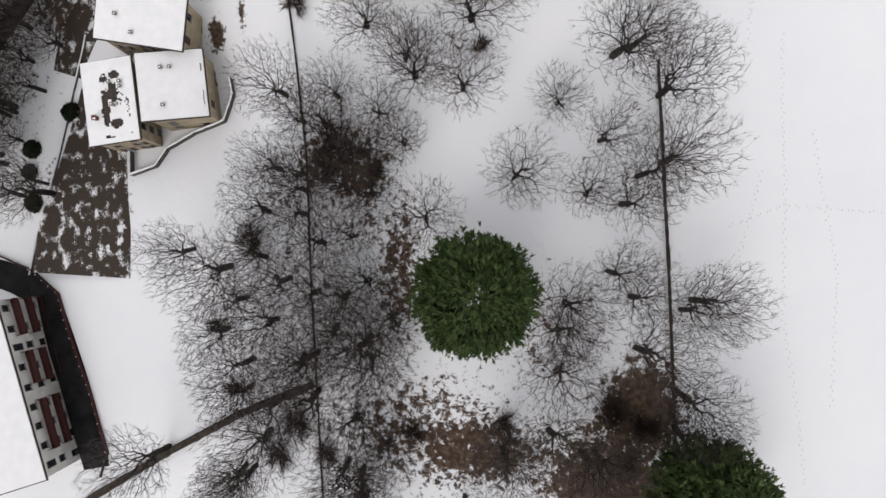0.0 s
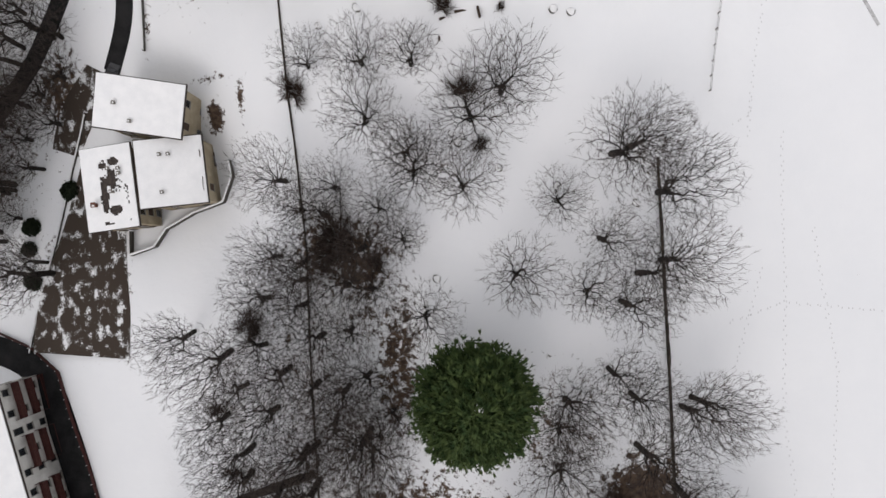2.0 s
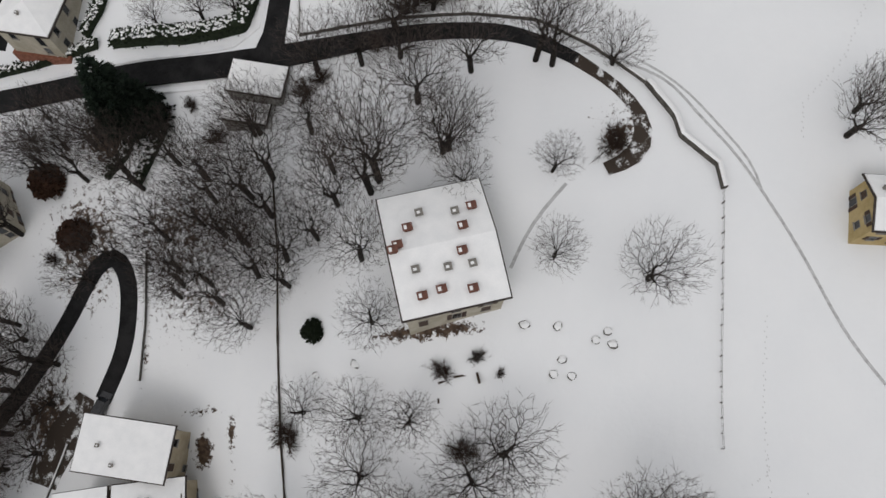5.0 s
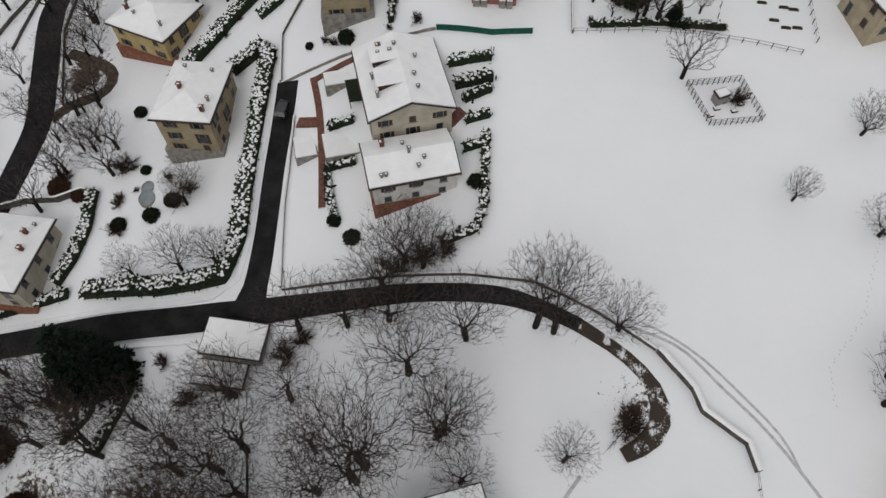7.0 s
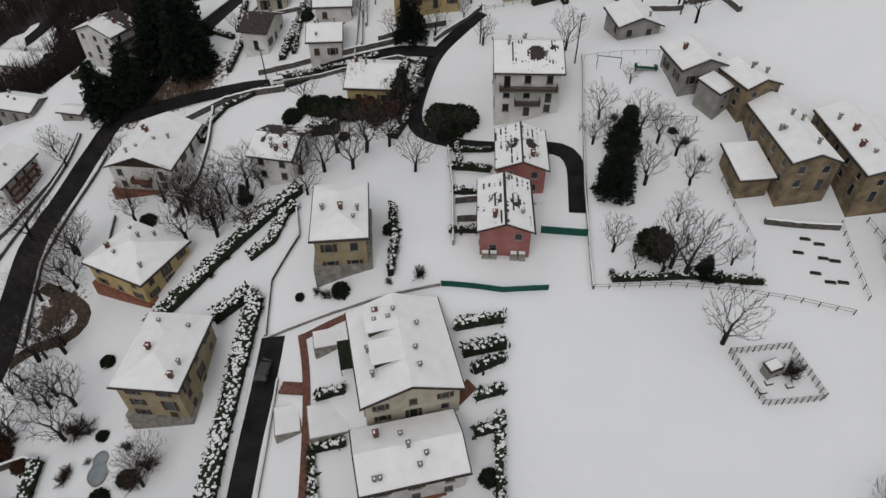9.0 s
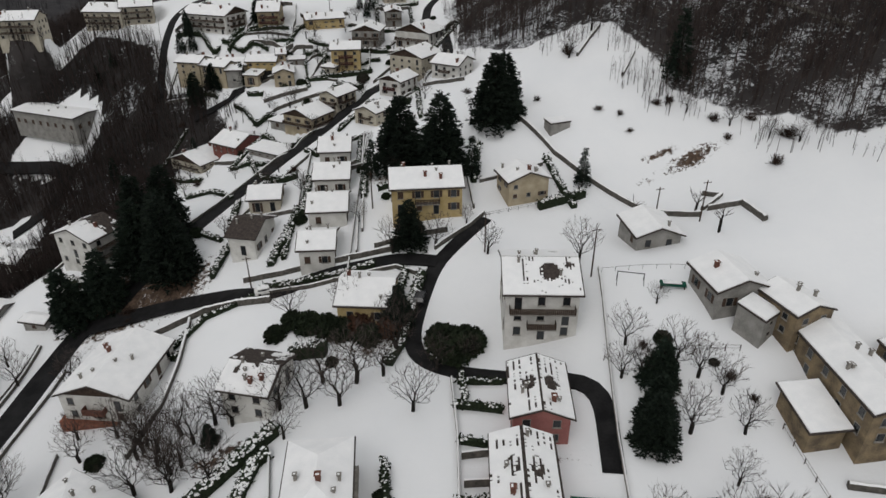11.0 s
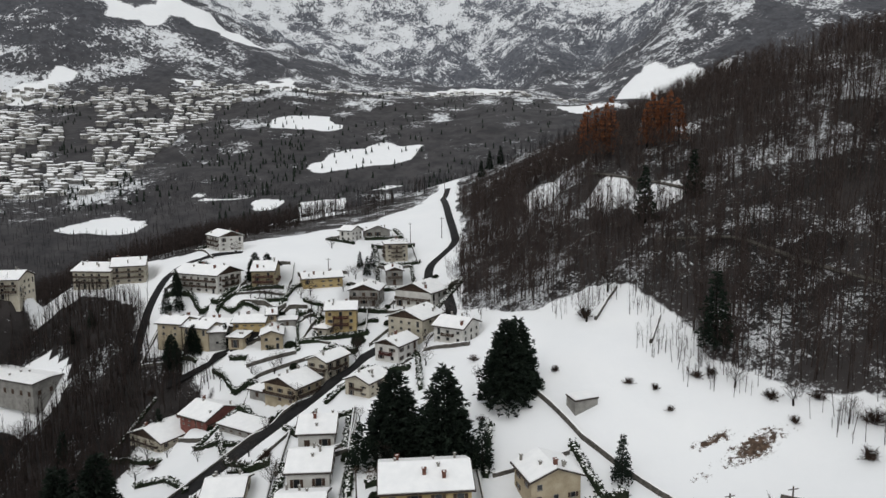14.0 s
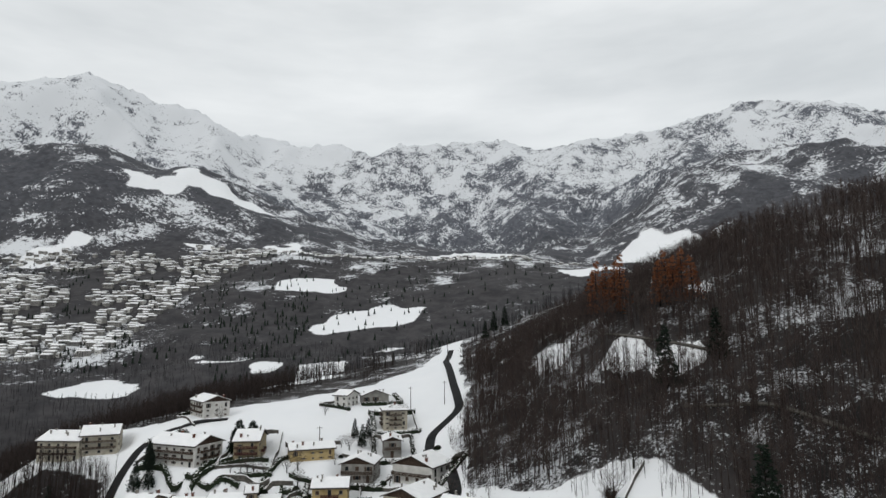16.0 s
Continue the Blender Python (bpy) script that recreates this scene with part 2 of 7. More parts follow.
# level building plots cut into the village slope: x, y, radius, height
UPPER_PLOTS = ((-130.7, 313.1, 6.9, 23.5), (-103.7, 319.9, 7.3, 25.0), (-95.0, 321.3, 6.8, 26.6), (-65.4, 308.4, 9.4, 25.8), (-47.3, 309.4, 7.3, 27.0), (-30.3, 311.2, 7.1, 25.8), (-68.6, 338.4, 7.8, 34.9), (-25.2, 354.6, 5.3, 36.0), (-15.8, 361.5, 5.7, 36.2), (-7.3, 337.7, 5.3, 30.2), (-7.3, 320.8, 6.3, 24.8), (-15.0, 303.5, 6.3, 21.6), (1.9, 297.4, 7.0, 22.2))
MIDDLE_PLOTS = ((-21.0, 287.2, 5.3, 17.7), (-25.6, 283.8, 3.3, 17.0), (0.3, 275.9, 6.8, 18.6), (10.5, 263.1, 5.8, 20.7), (-4.6, 264.3, 5.8, 15.8), (-10.8, 249.1, 5.3, 12.6), (-21.8, 264.8, 5.8, 11.9), (-29.4, 257.5, 5.8, 8.3), (-36.8, 261.1, 4.3, 7.4), (-45.1, 262.8, 3.6, 5.8), (-51.0, 262.3, 6.8, 1.3), (-57.4, 264.5, 5.3, 0.6), (-62.5, 261.2, 6.7, -3.6))
LOWER_PLOTS = ((-38.7, 248.7, 6.2, 3.9), (-67.8, 287.6, 4.8, 12.9), (-59.6, 284.2, 5.2, 13.1), (-54.3, 282.4, 3.8, 13.7), (-48.5, 281.6, 3.8, 14.2), (-39.9, 283.4, 7.3, 14.6), (-66.3, 292.4, 5.0, 17.2), (-56.0, 289.1, 5.8, 16.8), (-46.8, 288.3, 5.2, 17.6), (-41.6, 290.5, 4.3, 19.2), (-36.6, 288.8, 3.3, 18.8))
PLOTS = UPPER_PLOTS + MIDDLE_PLOTS + LOWER_PLOTS
open_slope = ground_z


def ground_z(x, y):
    x, y = np.asarray(x, float), np.asarray(y, float)
    z = open_slope(x, y)
    for cx, cy, rr, h in PLOTS:
        q = np.hypot(x - cx, y - cy)
        z = z + (h - z) * (1 - smooth(q, rr * 0.9, rr * 1.45))
    return z


# ---- helpers for building ----
def part(name, bm, mat, parent=None, label="", loc=None):
    """One bmesh as one mesh object under a thing or part."""
    me = bpy.data.meshes.new(name)
    bm.to_mesh(me)
    bm.free()
    for m_ in (mat if isinstance(mat, (list, tuple)) else [mat]):
        me.materials.append(m_)
    ob = new(name, me)
    ob.parent = parent
    if loc is not None:
        ob.location = loc
    if label:
        tagged(ob, label)
    return ob


def mesh_part(name, verts, faces, mat, parent=None, label=""):
    me = bpy.data.meshes.new(name)
    me.from_pydata([tuple(map(float, v)) for v in verts], [], [tuple(f) for f in faces])
    for m_ in (mat if isinstance(mat, (list, tuple)) else [mat]):
        me.materials.append(m_)
    ob = new(name, me)
    ob.parent = parent
    if label:
        tagged(ob, label)
    return ob


def thing(name, x, y, z, turn=0.0, label="", category="", group="", kind=""):
    ob = new(name)
    ob.matrix_basis = pose(x, y, z, 0, 0, turn)
    return tagged(ob, label, category, group, kind)


def box(bm, x0, x1, y0, y1, z0, z1, mat=0, tilt=None):
    vs = [bm.verts.new(p) for p in ((x0, y0, z0), (x1, y0, z0), (x1, y1, z0), (x0, y1, z0), (x0, y0, z1), (x1, y0, z1), (x1, y1, z1), (x0, y1, z1))]
    if tilt is not None:
        for v in vs:
            v.co = tilt @ v.co
    for f in ((0, 3, 2, 1), (4, 5, 6, 7), (0, 1, 5, 4), (1, 2, 6, 5), (2, 3, 7, 6), (3, 0, 4, 7)):
        bm.faces.new([vs[i] for i in f]).material_index = mat
    return vs


def prism(bm, outline, z0, z1, mat=0):
    """A closed outline (counter-clockwise) between two heights; z1 may be a list, a height for each corner."""
    tops = z1 if isinstance(z1, (list, tuple)) else [z1] * len(outline)
    lo = [bm.verts.new((x, y, z0)) for x, y in outline]
    hi = [bm.verts.new((x, y, z)) for (x, y), z in zip(outline, tops)]
    n = len(outline)
    for i in range(n):
        bm.faces.new((lo[i], lo[(i + 1) % n], hi[(i + 1) % n], hi[i])).material_index = mat
    bm.faces.new(hi).material_index = mat
    bm.faces.new(lo[::-1]).material_index = mat


def slab(bm, corners, thick, mat=0, bevel=0.0):
    """A sheet through the corners (in order), with thickness downwards."""
    hi = [bm.verts.new(c) for c in corners]
    lo = [bm.verts.new((c[0], c[1], c[2] - thick)) for c in corners]
    n = len(corners)
    bm.faces.new(hi).material_index = mat
    bm.faces.new(lo[::-1]).material_index = mat
    for i in range(n):
        bm.faces.new((hi[i], lo[i], lo[(i + 1) % n], hi[(i + 1) % n])).material_index = mat


def bmesh_of(make):
    bm = bmesh.new()
    make(bm)
    bmesh.ops.recalc_face_normals(bm, faces=bm.faces)
    return bm


def ribbon(points, widths, lift=0.04, thick=0.3, step=2.0):
    """A strip along a line on the ground, with real edges: vertices and faces."""
    pts = np.array(points, float)
    seg = np.hypot(*np.diff(pts, axis=0).T)
    s = np.r_[0, np.cumsum(seg)]
    n = max(2, int(s[-1] / step) + 1)
    q = np.linspace(0, s[-1], n)
    # gently rounded corners
    c = np.stack([np.interp(q, s, pts[:, 0]), np.interp(q, s, pts[:, 1])], 1)
    for _ in range(3):
        c[1:-1] = (c[:-2] + 2 * c[1:-1] + c[2:]) / 4
    w = np.interp(q, s, np.broadcast_to(widths, (len(pts),)).astype(float)) / 2
    d = np.gradient(c, axis=0)
    d /= np.linalg.norm(d, axis=1)[:, None] + 1e-9
    side = np.stack([-d[:, 1], d[:, 0]], 1)
    rows = []
    for k in (-1, -0.5, 0, 0.5, 1):
        e = c + side * (w * k)[:, None]
        rows.append(np.c_[e, ground_z(e[:, 0], e[:, 1]) + lift])
    top = np.stack(rows, 1)
    mean = top[:, :, 2].max(1, keepdims=True)
    top[:, :, 2] = 0.5 * top[:, :, 2] + 0.5 * mean
    low = top[:, [0, 4]].copy()
    low[:, :, 2] -= thick
    verts, faces = [], []
    for i in range(n):
        verts += [*top[i], *low[i]]
    for i in range(n - 1):
        a, b = 7 * i, 7 * i + 7
        faces += [(a + k, a + k + 1, b + k + 1, b + k) for k in range(4)]
        faces += [(a + 5, a, b, b + 5), (a + 4, a + 6, b + 6, b + 4)]
    return verts, faces


def wall_strip(points, thick, height, step=1.5, jitter=0.0, seed=0, base=0.4, flat=False):
    """A wall, hedge or kerb that follows a line over the ground."""
    rnd = np.random.RandomState(seed)
    pts = np.array(points, float)
    s = np.r_[0, np.cumsum(np.hypot(*np.diff(pts, axis=0).T))]
    q = np.unique(np.r_[np.linspace(0, s[-1], max(2, int(s[-1] / step) + 1)), s])
    c = np.stack([np.interp(q, s, pts[:, 0]), np.interp(q, s, pts[:, 1])], 1)
    d = np.gradient(c, axis=0)
    d /= np.linalg.norm(d, axis=1)[:, None] + 1e-9
    side = np.stack([-d[:, 1], d[:, 0]], 1) * thick / 2
    g = ground_z(c[:, 0], c[:, 1])
    verts, faces = [], []
    for i in range(len(c)):
        h = height + jitter * rnd.uniform(-1, 1)
        j = 1 + jitter * rnd.uniform(-0.5, 0.5) / max(thick, 0.1)
        for k, zz in ((1, -base), (1.0, h * 0.55), (0.8, h), (-0.8, h), (-1.0, h * 0.55), (-1, -base)):
            o = c[i] + side[i] * k * j
            verts.append((o[0], o[1], g[i] + zz))
    n = 6
    for i in range(len(c) - 1):
        a, b = n * i, n * i + n
        faces += [(a + k, b + k, b + k + 1, a + k + 1) for k in range(n - 1)]
    faces += [tuple(range(n)), tuple(range(n * (len(c) - 1) + n - 1, n * (len(c) - 1) - 1, -1))]
    return verts, faces


# ---- the ground: one sheet to the mountains ----
def inside(px, py, poly):
    px, py = np.asarray(px, float), np.asarray(py, float)
    hit_ = np.zeros(np.broadcast(px, py).shape, bool)
    n = len(poly)
    for i in range(n):
        (x0, y0), (x1, y1) = poly[i], poly[(i + 1) % n]
        if y0 != y1:
            c = ((y0 > py) != (y1 > py)) & (px < (x1 - x0) * (py - y0) / (y1 - y0) + x0)
            hit_ ^= c
    return hit_


def soft_inside(x, y, poly, spread=2.2):
    """How far a place lies inside a region with a ragged edge, 0 to 1."""
    jx, jy = x + 2.2 * wave(x, y, 7, 51) + 1.0 * wave(x, y, 2.6, 52), y + 2.2 * wave(x, y, 7, 53) + 1.0 * wave(x, y, 2.6, 54)
    return sum(inside(jx + spread * a, jy + spread * b, poly).astype(float) for a, b in ((1, 0), (-1, 0), (0, 1), (0, -1), (0.5, 0.5), (-0.5, -0.5), (0.5, -0.5), (-0.5, 0.5))) / 8


HILL_WOOD = [(13.5, 311), (14, 278), (23, 262), (36, 256), (44, 256), (50, 251), (56, 238), (55, 226), (63, 216), (70, 206), (78, 194), (95, 182),
             (140, 160), (320, 120), (420, 300), (380, 620), (120, 640), (30, 560), (24, 460), (19, 400), (20, 345)]
CLEARINGS = [(44, 328, 5.5, 20), (57, 291, 6, 8), (66.4, 278, 6.5, 6), (86, 309, 3, 6)]
GORGE_WOOD = [(-72, 222), (-70, 240), (-69, 256), (-62, 270), (-48, 267.5), (-52.8, 272.3), (-62.7, 277), (-75.9, 285), (-82.9, 292), (-83.5, 300), (-90, 307), (-112, 312), (-124, 309), (-142, 309), (-160, 318), (-140, 332), (-112, 334), (-84, 334), (-74, 344), (-60, 352), (-30, 384), (0, 432), (12, 475), (20, 620), (-160, 640), (-420, 600), (-420, 200), (-150, 180), (-100, 205)]
GORGE_OPEN = [(-119, 292, 17, 9), (-150, 420, 30, 12), (-60, 455, 20, 10), (-126, 262, 12, 10), (-30, 520, 22, 10)]


def open_patch(x, y, spots):
    m_ = np.zeros(np.broadcast(x, y).shape, bool)
    for cx, cy, rx, ry in spots:
        m_ |= ((x - cx) / rx) ** 2 + ((y - cy) / ry) ** 2 < 1 + 0.25 * wave(x, y, 9, 5)
    return m_


# meadows of the far side, by bearing (degrees), distance and half sizes
FAR_MEADOWS = [(-32.2, 1936, 1.4, 28), (-22, 1957, 0.9, 30), (-13, 1900, 1.4, 140), (-11.3, 1430, 2.4, 80), (-7.3, 1160, 4.6, 80), (-11.2, 890, 2.2, 45), (-27.3, 890, 3.2, 42), (-16, 900, 1.6, 25), (-4, 1010, 1.3, 30), (13.5, 1600, 3.6, 100), (18, 1960, 3.6, 210), (24.4, 2039, 0.9, 50), (3.2, 2080, 3.8, 90), (-23.6, 2300, 2.6, 60), (-20.4, 2345, 3.4, 55), (-17.6, 2310, 2.6, 50), (-20, 1010, 2.2, 22)]


def cover(x, y):
    """Litter, woodland and frost, 0 to 1, over the plan."""
    r = np.hypot(x, y - 120)
    az = np.degrees(np.arctan2(x, np.maximum(y - 120, 1))) - 2.0
    n1, n2 = wave(x, y, 9, 11), wave(x, y, 3.5, 12)
    litter = np.zeros_like(r)
    for cx, cy, rx, ry, k in ((-35, 39.5, 5.5, 0.9, 1.1), (-30.5, 37, 1.0, 4, 0.8), (-35.2, 34.5, 2, 3, 1.2), (-31, 30, 0.8, 6, 0.7), (-46, 50, 1.0, 10, 0.5), (-20, -6, 17, 32, 0.40), (-4, -24, 22, 13, 0.62), (14, -10, 14, 14, 0.45), (-12, 12, 8, 9, 0.75), (26, -20, 8, 9, 1.0), (-4, 26, 12, 9, 0.3), (-62, 12, 9, 9, 0.5), (-14, 62, 16, 12, 0.32), (-11, 8, 8, 14, 0.5), (-6, -2, 5, 16, 0.7), (4, -26, 15, 8, 0.8), (22, -30, 14, 12, 0.9), (-18, 14, 6, 8, 0.7), (-30, -8, 14, 14, 0.35),
                              (-40, 66, 14, 12, 0.55), (-36, 56, 16, 9, 0.45), (-56, 66, 10, 14, 0.6), (1, 25, 5, 4, 0.45), (22, 70, 4.5, 5, 0.6), (-52, 82, 7, 6, 0.9),
                              (-57, 8, 8, 12, 0.8), (-76, 34, 16, 30, 0.5), (-62, 40, 7, 9, 0.7), (-62, 197, 14, 11, 1.0), (-50, 198, 10, 9, 1.0), (-2, 215, 10, 6, 0.9), (-61, 140, 6, 7, 0.9), (-70, 142, 5, 14, 0.8), (-80, 168, 6, 12, 0.5), (15, 141, 6, 1.2, 0.8), (56, 206, 7, 3, 0.8), (51, 210, 5, 1.2, 0.8), (47, 205, 3, 1.5, 0.6), (-2, 47, 9, 1.5, 0.9),
                              (-8, 166, 12, 6, 0.5), (-56, 205, 10, 9, 0.8), (4, 215, 12, 7, 0.6), (-28, 151, 9, 3, 0.7), (-10, -14, 16, 10, 0.4), (15, -8, 10, 10, 0.35)):
        litter = np.maximum(litter, k * np.clip(1.25 - np.hypot((x - cx) / rx, (y - cy) / ry), 0, 1))
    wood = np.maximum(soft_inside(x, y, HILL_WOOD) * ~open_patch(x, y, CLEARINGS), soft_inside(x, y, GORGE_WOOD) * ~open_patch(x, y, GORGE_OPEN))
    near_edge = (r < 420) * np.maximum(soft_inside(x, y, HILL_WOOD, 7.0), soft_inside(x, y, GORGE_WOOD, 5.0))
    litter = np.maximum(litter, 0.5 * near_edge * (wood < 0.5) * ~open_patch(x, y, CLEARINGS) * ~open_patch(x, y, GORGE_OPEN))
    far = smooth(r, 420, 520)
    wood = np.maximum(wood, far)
    bend_a = 1.7 * wave(x, y, 140, 61) + 1.0 * wave(x, y, 60, 62)
    bend_r = 60 * wave(x, y, 130, 63) + 34 * wave(x, y, 55, 64)
    for a, d, wa, wd in FAR_MEADOWS:
        q = ((az + bend_a - a) / wa) ** 2 + ((r + bend_r - d) / wd) ** 2 + 0.5 * wave(x, y, 40, 22)
        wood = np.minimum(wood, smooth(q, 0.55, 1.45))
    z_ = ground_z(x, y)
    patchy = 0.10 + 0.04 * wave(x, y, 26, 33) + 0.13 * wave(x, y, 9, 34) - 0.05 * (x < -40) + 0.10 * (r < 420) * (x > 0) * (1 - soft_inside(x, y, HILL_WOOD, 13.0))
    frost = np.where(r < 520, patchy, 0.0 + 0.2 * wave(x, y, 130, 35) + 0.2 * wave(x, y, 45, 36)) * (1 - smooth(r, 2500, 2900)) + smooth(r, 2650, 3100) * (0.10 + 0.16 * wave(x, y, 260, 31) + 0.16 * wave(x, y, 90, 32))
    frost = frost + smooth(z_, 800, 1350) * np.where(az < -3, 0.27, 0.14) * smooth(r, 2700, 3200) + smooth(z_, 480, 800) * 0.12 * smooth(r, 2000, 2600)
    # haze put into the woods' colour by distance, with some rime on the mountains
    haze_rime = 0.13 * smooth(r, 420, 900) + 0.27 * smooth(r, 1700, 2300) + 0.52 * smooth(r, 2600, 3100) * (0.75 + 0.25 * wave(x, y, 300, 37))
    return litter, wood, np.clip(frost, -0.3, 1), np.clip(haze_rime, 0, 1)


def spaced(lo, hi, a, b, step, grow):
    """Coordinates that are dense from a to b and widen outwards."""
    mid = list(np.arange(a, b + 1e-6, step))
    s, v = step, b
    while v < hi:
        s = min(s * grow, 24)
        v += s
        mid.append(v)
    s, v, low = step, a, []
    while v > lo:
        s = min(s * grow, 26)
        v -= s
        low.append(v)
    return np.array(low[::-1] + mid)


GX, GY = spaced(-3700, 3700, -112, 96, 1.7, 1.035), spaced(-500, 4900, -50, 345, 1.7, 1.03)
mx_, my_ = np.meshgrid(GX, GY)
mz_ = ground_z(mx_, my_)
nx_, ny_ = len(GX), len(GY)
me = bpy.data.meshes.new("ground")
me.vertices.add(nx_ * ny_)
me.vertices.foreach_set("co", np.stack([mx_, my_, mz_], -1).astype(np.float32).ravel())
quad = (np.arange(ny_ - 1)[:, None] * nx_ + np.arange(nx_ - 1)[None, :]).ravel()
loops = np.stack([quad, quad + 1, quad + nx_ + 1, quad + nx_], 1).astype(np.int32).ravel()
me.loops.add(len(loops))
me.loops.foreach_set("vertex_index", loops)
me.polygons.add(len(quad))
me.polygons.foreach_set("loop_start", np.arange(0, len(loops), 4, dtype=np.int32))
me.polygons.foreach_set("use_smooth", np.ones(len(quad), bool))
me.update(calc_edges=True)
lit_, wood_, frost_, haze_rime_ = cover(mx_, my_)
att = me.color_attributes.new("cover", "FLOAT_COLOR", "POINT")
att.data.foreach_set("color", np.stack([lit_, wood_, frost_, haze_rime_], -1).astype(np.float32).ravel())


def ground_material():
    m = bpy.data.materials.new("snowy_ground")
    m.use_nodes = True
    n, l = m.node_tree.nodes, m.node_tree.links
    p = n["Principled BSDF"]
    p.inputs["Roughness"].default_value, p.inputs["Specular IOR Level"].default_value = 0.85, 0.15

    def noise_at(scale, detail=5, rough=0.6):
        t = n.new("ShaderNodeTexNoise")
        t.inputs["Scale"].default_value, t.inputs["Detail"].default_value, t.inputs["Roughness"].default_value = scale, detail, rough
        l.new(geo_.outputs["Position"], t.inputs["Vector"])
        return t.outputs["Fac"]

    def math_(op, a, b, c=None, clamp=False):
        t = n.new("ShaderNodeMath")
        t.operation, t.use_clamp = op, clamp
        for i, v in enumerate((a, b, c)):
            if v is None:
                continue
            if isinstance(v, (int, float)):
                t.inputs[i].default_value = v
            else:
                l.new(v, t.inputs[i])
        return t.outputs[0]

    def step_(v, a, b):
        t = n.new("ShaderNodeMapRange")
        t.interpolation_type = "SMOOTHSTEP"
        t.inputs["From Min"].default_value, t.inputs["From Max"].default_value = a, b
        l.new(v, t.inputs["Value"])
        return t.outputs["Result"]

    def mix_(f, a, b):
        t = n.new("ShaderNodeMixRGB")
        for k, v in (("Fac", f), ("Color1", a), ("Color2", b)):
            if isinstance(v, tuple):
                t.inputs[k].default_value = (*v, 1)
            else:
                l.new(v, t.inputs[k])
        return t.outputs["Color"]
    geo_ = n.new("ShaderNodeNewGeometry")
    ca = n.new("ShaderNodeVertexColor")
    ca.layer_name = "cover"
    sp = n.new("ShaderNodeSeparateColor")
    l.new(ca.outputs["Color"], sp.inputs["Color"])
    snow_ = mix_(noise_at(0.09), (0.75, 0.765, 0.785), (0.84, 0.845, 0.85))
    earth_ = mix_(step_(noise_at(1.3), 0.35, 0.7), (0.045, 0.030, 0.022), (0.12, 0.082, 0.058))
    # leaves and earth melt through the snow in flecks
    fleck = math_("ADD", math_("MULTIPLY", noise_at(0.95, 7, 0.8), 1.0), math_("MULTIPLY", sp.outputs["Red"], 0.42))
    c = mix_(step_(fleck, 0.70, 0.76), snow_, earth_)
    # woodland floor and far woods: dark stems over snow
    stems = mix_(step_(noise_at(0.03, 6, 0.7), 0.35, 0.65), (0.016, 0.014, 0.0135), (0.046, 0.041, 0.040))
    # distance haze painted into the stem colour: a grey-blue mixed in by alpha
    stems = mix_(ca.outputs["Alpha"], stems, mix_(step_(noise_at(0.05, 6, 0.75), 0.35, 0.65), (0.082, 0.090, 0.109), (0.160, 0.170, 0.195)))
    ridged = n.new("ShaderNodeTexNoise")
    ridged.noise_type = "RIDGED_MULTIFRACTAL"
    ridged.inputs["Scale"].default_value, ridged.inputs["Detail"].default_value = 0.0065, 9
    l.new(geo_.outputs["Position"], ridged.inputs["Vector"])
    upright = n.new("ShaderNodeMapping")
    upright.inputs["Scale"].default_value = (1, 1, 0.3)
    l.new(geo_.outputs["Position"], upright.inputs["Vector"])
    streak = n.new("ShaderNodeTexNoise")
    streak.inputs["Scale"].default_value, streak.inputs["Detail"].default_value, streak.inputs["Roughness"].default_value = 0.11, 6, 0.75
    l.new(upright.outputs["Vector"], streak.inputs["Vector"])
    mass = math_("ADD", math_("MULTIPLY", streak.outputs["Fac"], 0.75), math_("MULTIPLY_ADD", noise_at(0.012, 8, 0.7), 0.75, -0.225))
    close = math_("ADD", math_("ADD", math_("MULTIPLY", noise_at(0.16, 5, 0.7), 0.35), math_("MULTIPLY", noise_at(1.3, 5, 0.8), 0.45)), 0.125)
    mass = mix_(step_(ca.outputs["Alpha"], 0.02, 0.2), close, mass)
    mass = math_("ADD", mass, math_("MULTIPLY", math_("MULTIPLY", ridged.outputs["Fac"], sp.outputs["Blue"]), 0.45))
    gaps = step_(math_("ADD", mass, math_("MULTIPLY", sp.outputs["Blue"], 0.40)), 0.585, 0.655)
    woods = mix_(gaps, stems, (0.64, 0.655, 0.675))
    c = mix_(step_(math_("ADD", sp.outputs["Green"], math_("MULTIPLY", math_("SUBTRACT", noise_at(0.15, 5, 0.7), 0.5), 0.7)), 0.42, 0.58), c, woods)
    l.new(c, p.inputs["Base Color"])
    b = n.new("ShaderNodeBump")
    b.inputs["Strength"].default_value, b.inputs["Distance"].default_value = 0.35, 0.25
    l.new(noise_at(0.9, 5, 0.6), b.inputs["Height"])
    l.new(b.outputs["Normal"], p.inputs["Normal"])
    return m


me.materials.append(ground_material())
ground = new("ground", me)
tagged(ground, "snow-covered hillside and valley with bare woods and far mountains", "ground", kind="structure")


# ---- buildings ----
_SHARED = {}


def shared(key, make, mats):
    """One mesh datablock for alike pieces."""
    if key not in _SHARED:
        bm = bmesh_of(make)
        me = bpy.data.meshes.new(key.split("|")[0])
        bm.to_mesh(me)
        bm.free()
        for m_ in mats:
            me.materials.append(m_)
        _SHARED[key] = me
    return _SHARED[key]


def piece(name, me, parent, m, label=""):
    ob = new(name, me)
    ob.parent = parent
    ob.matrix_basis = m
    return tagged(ob, label) if label else ob


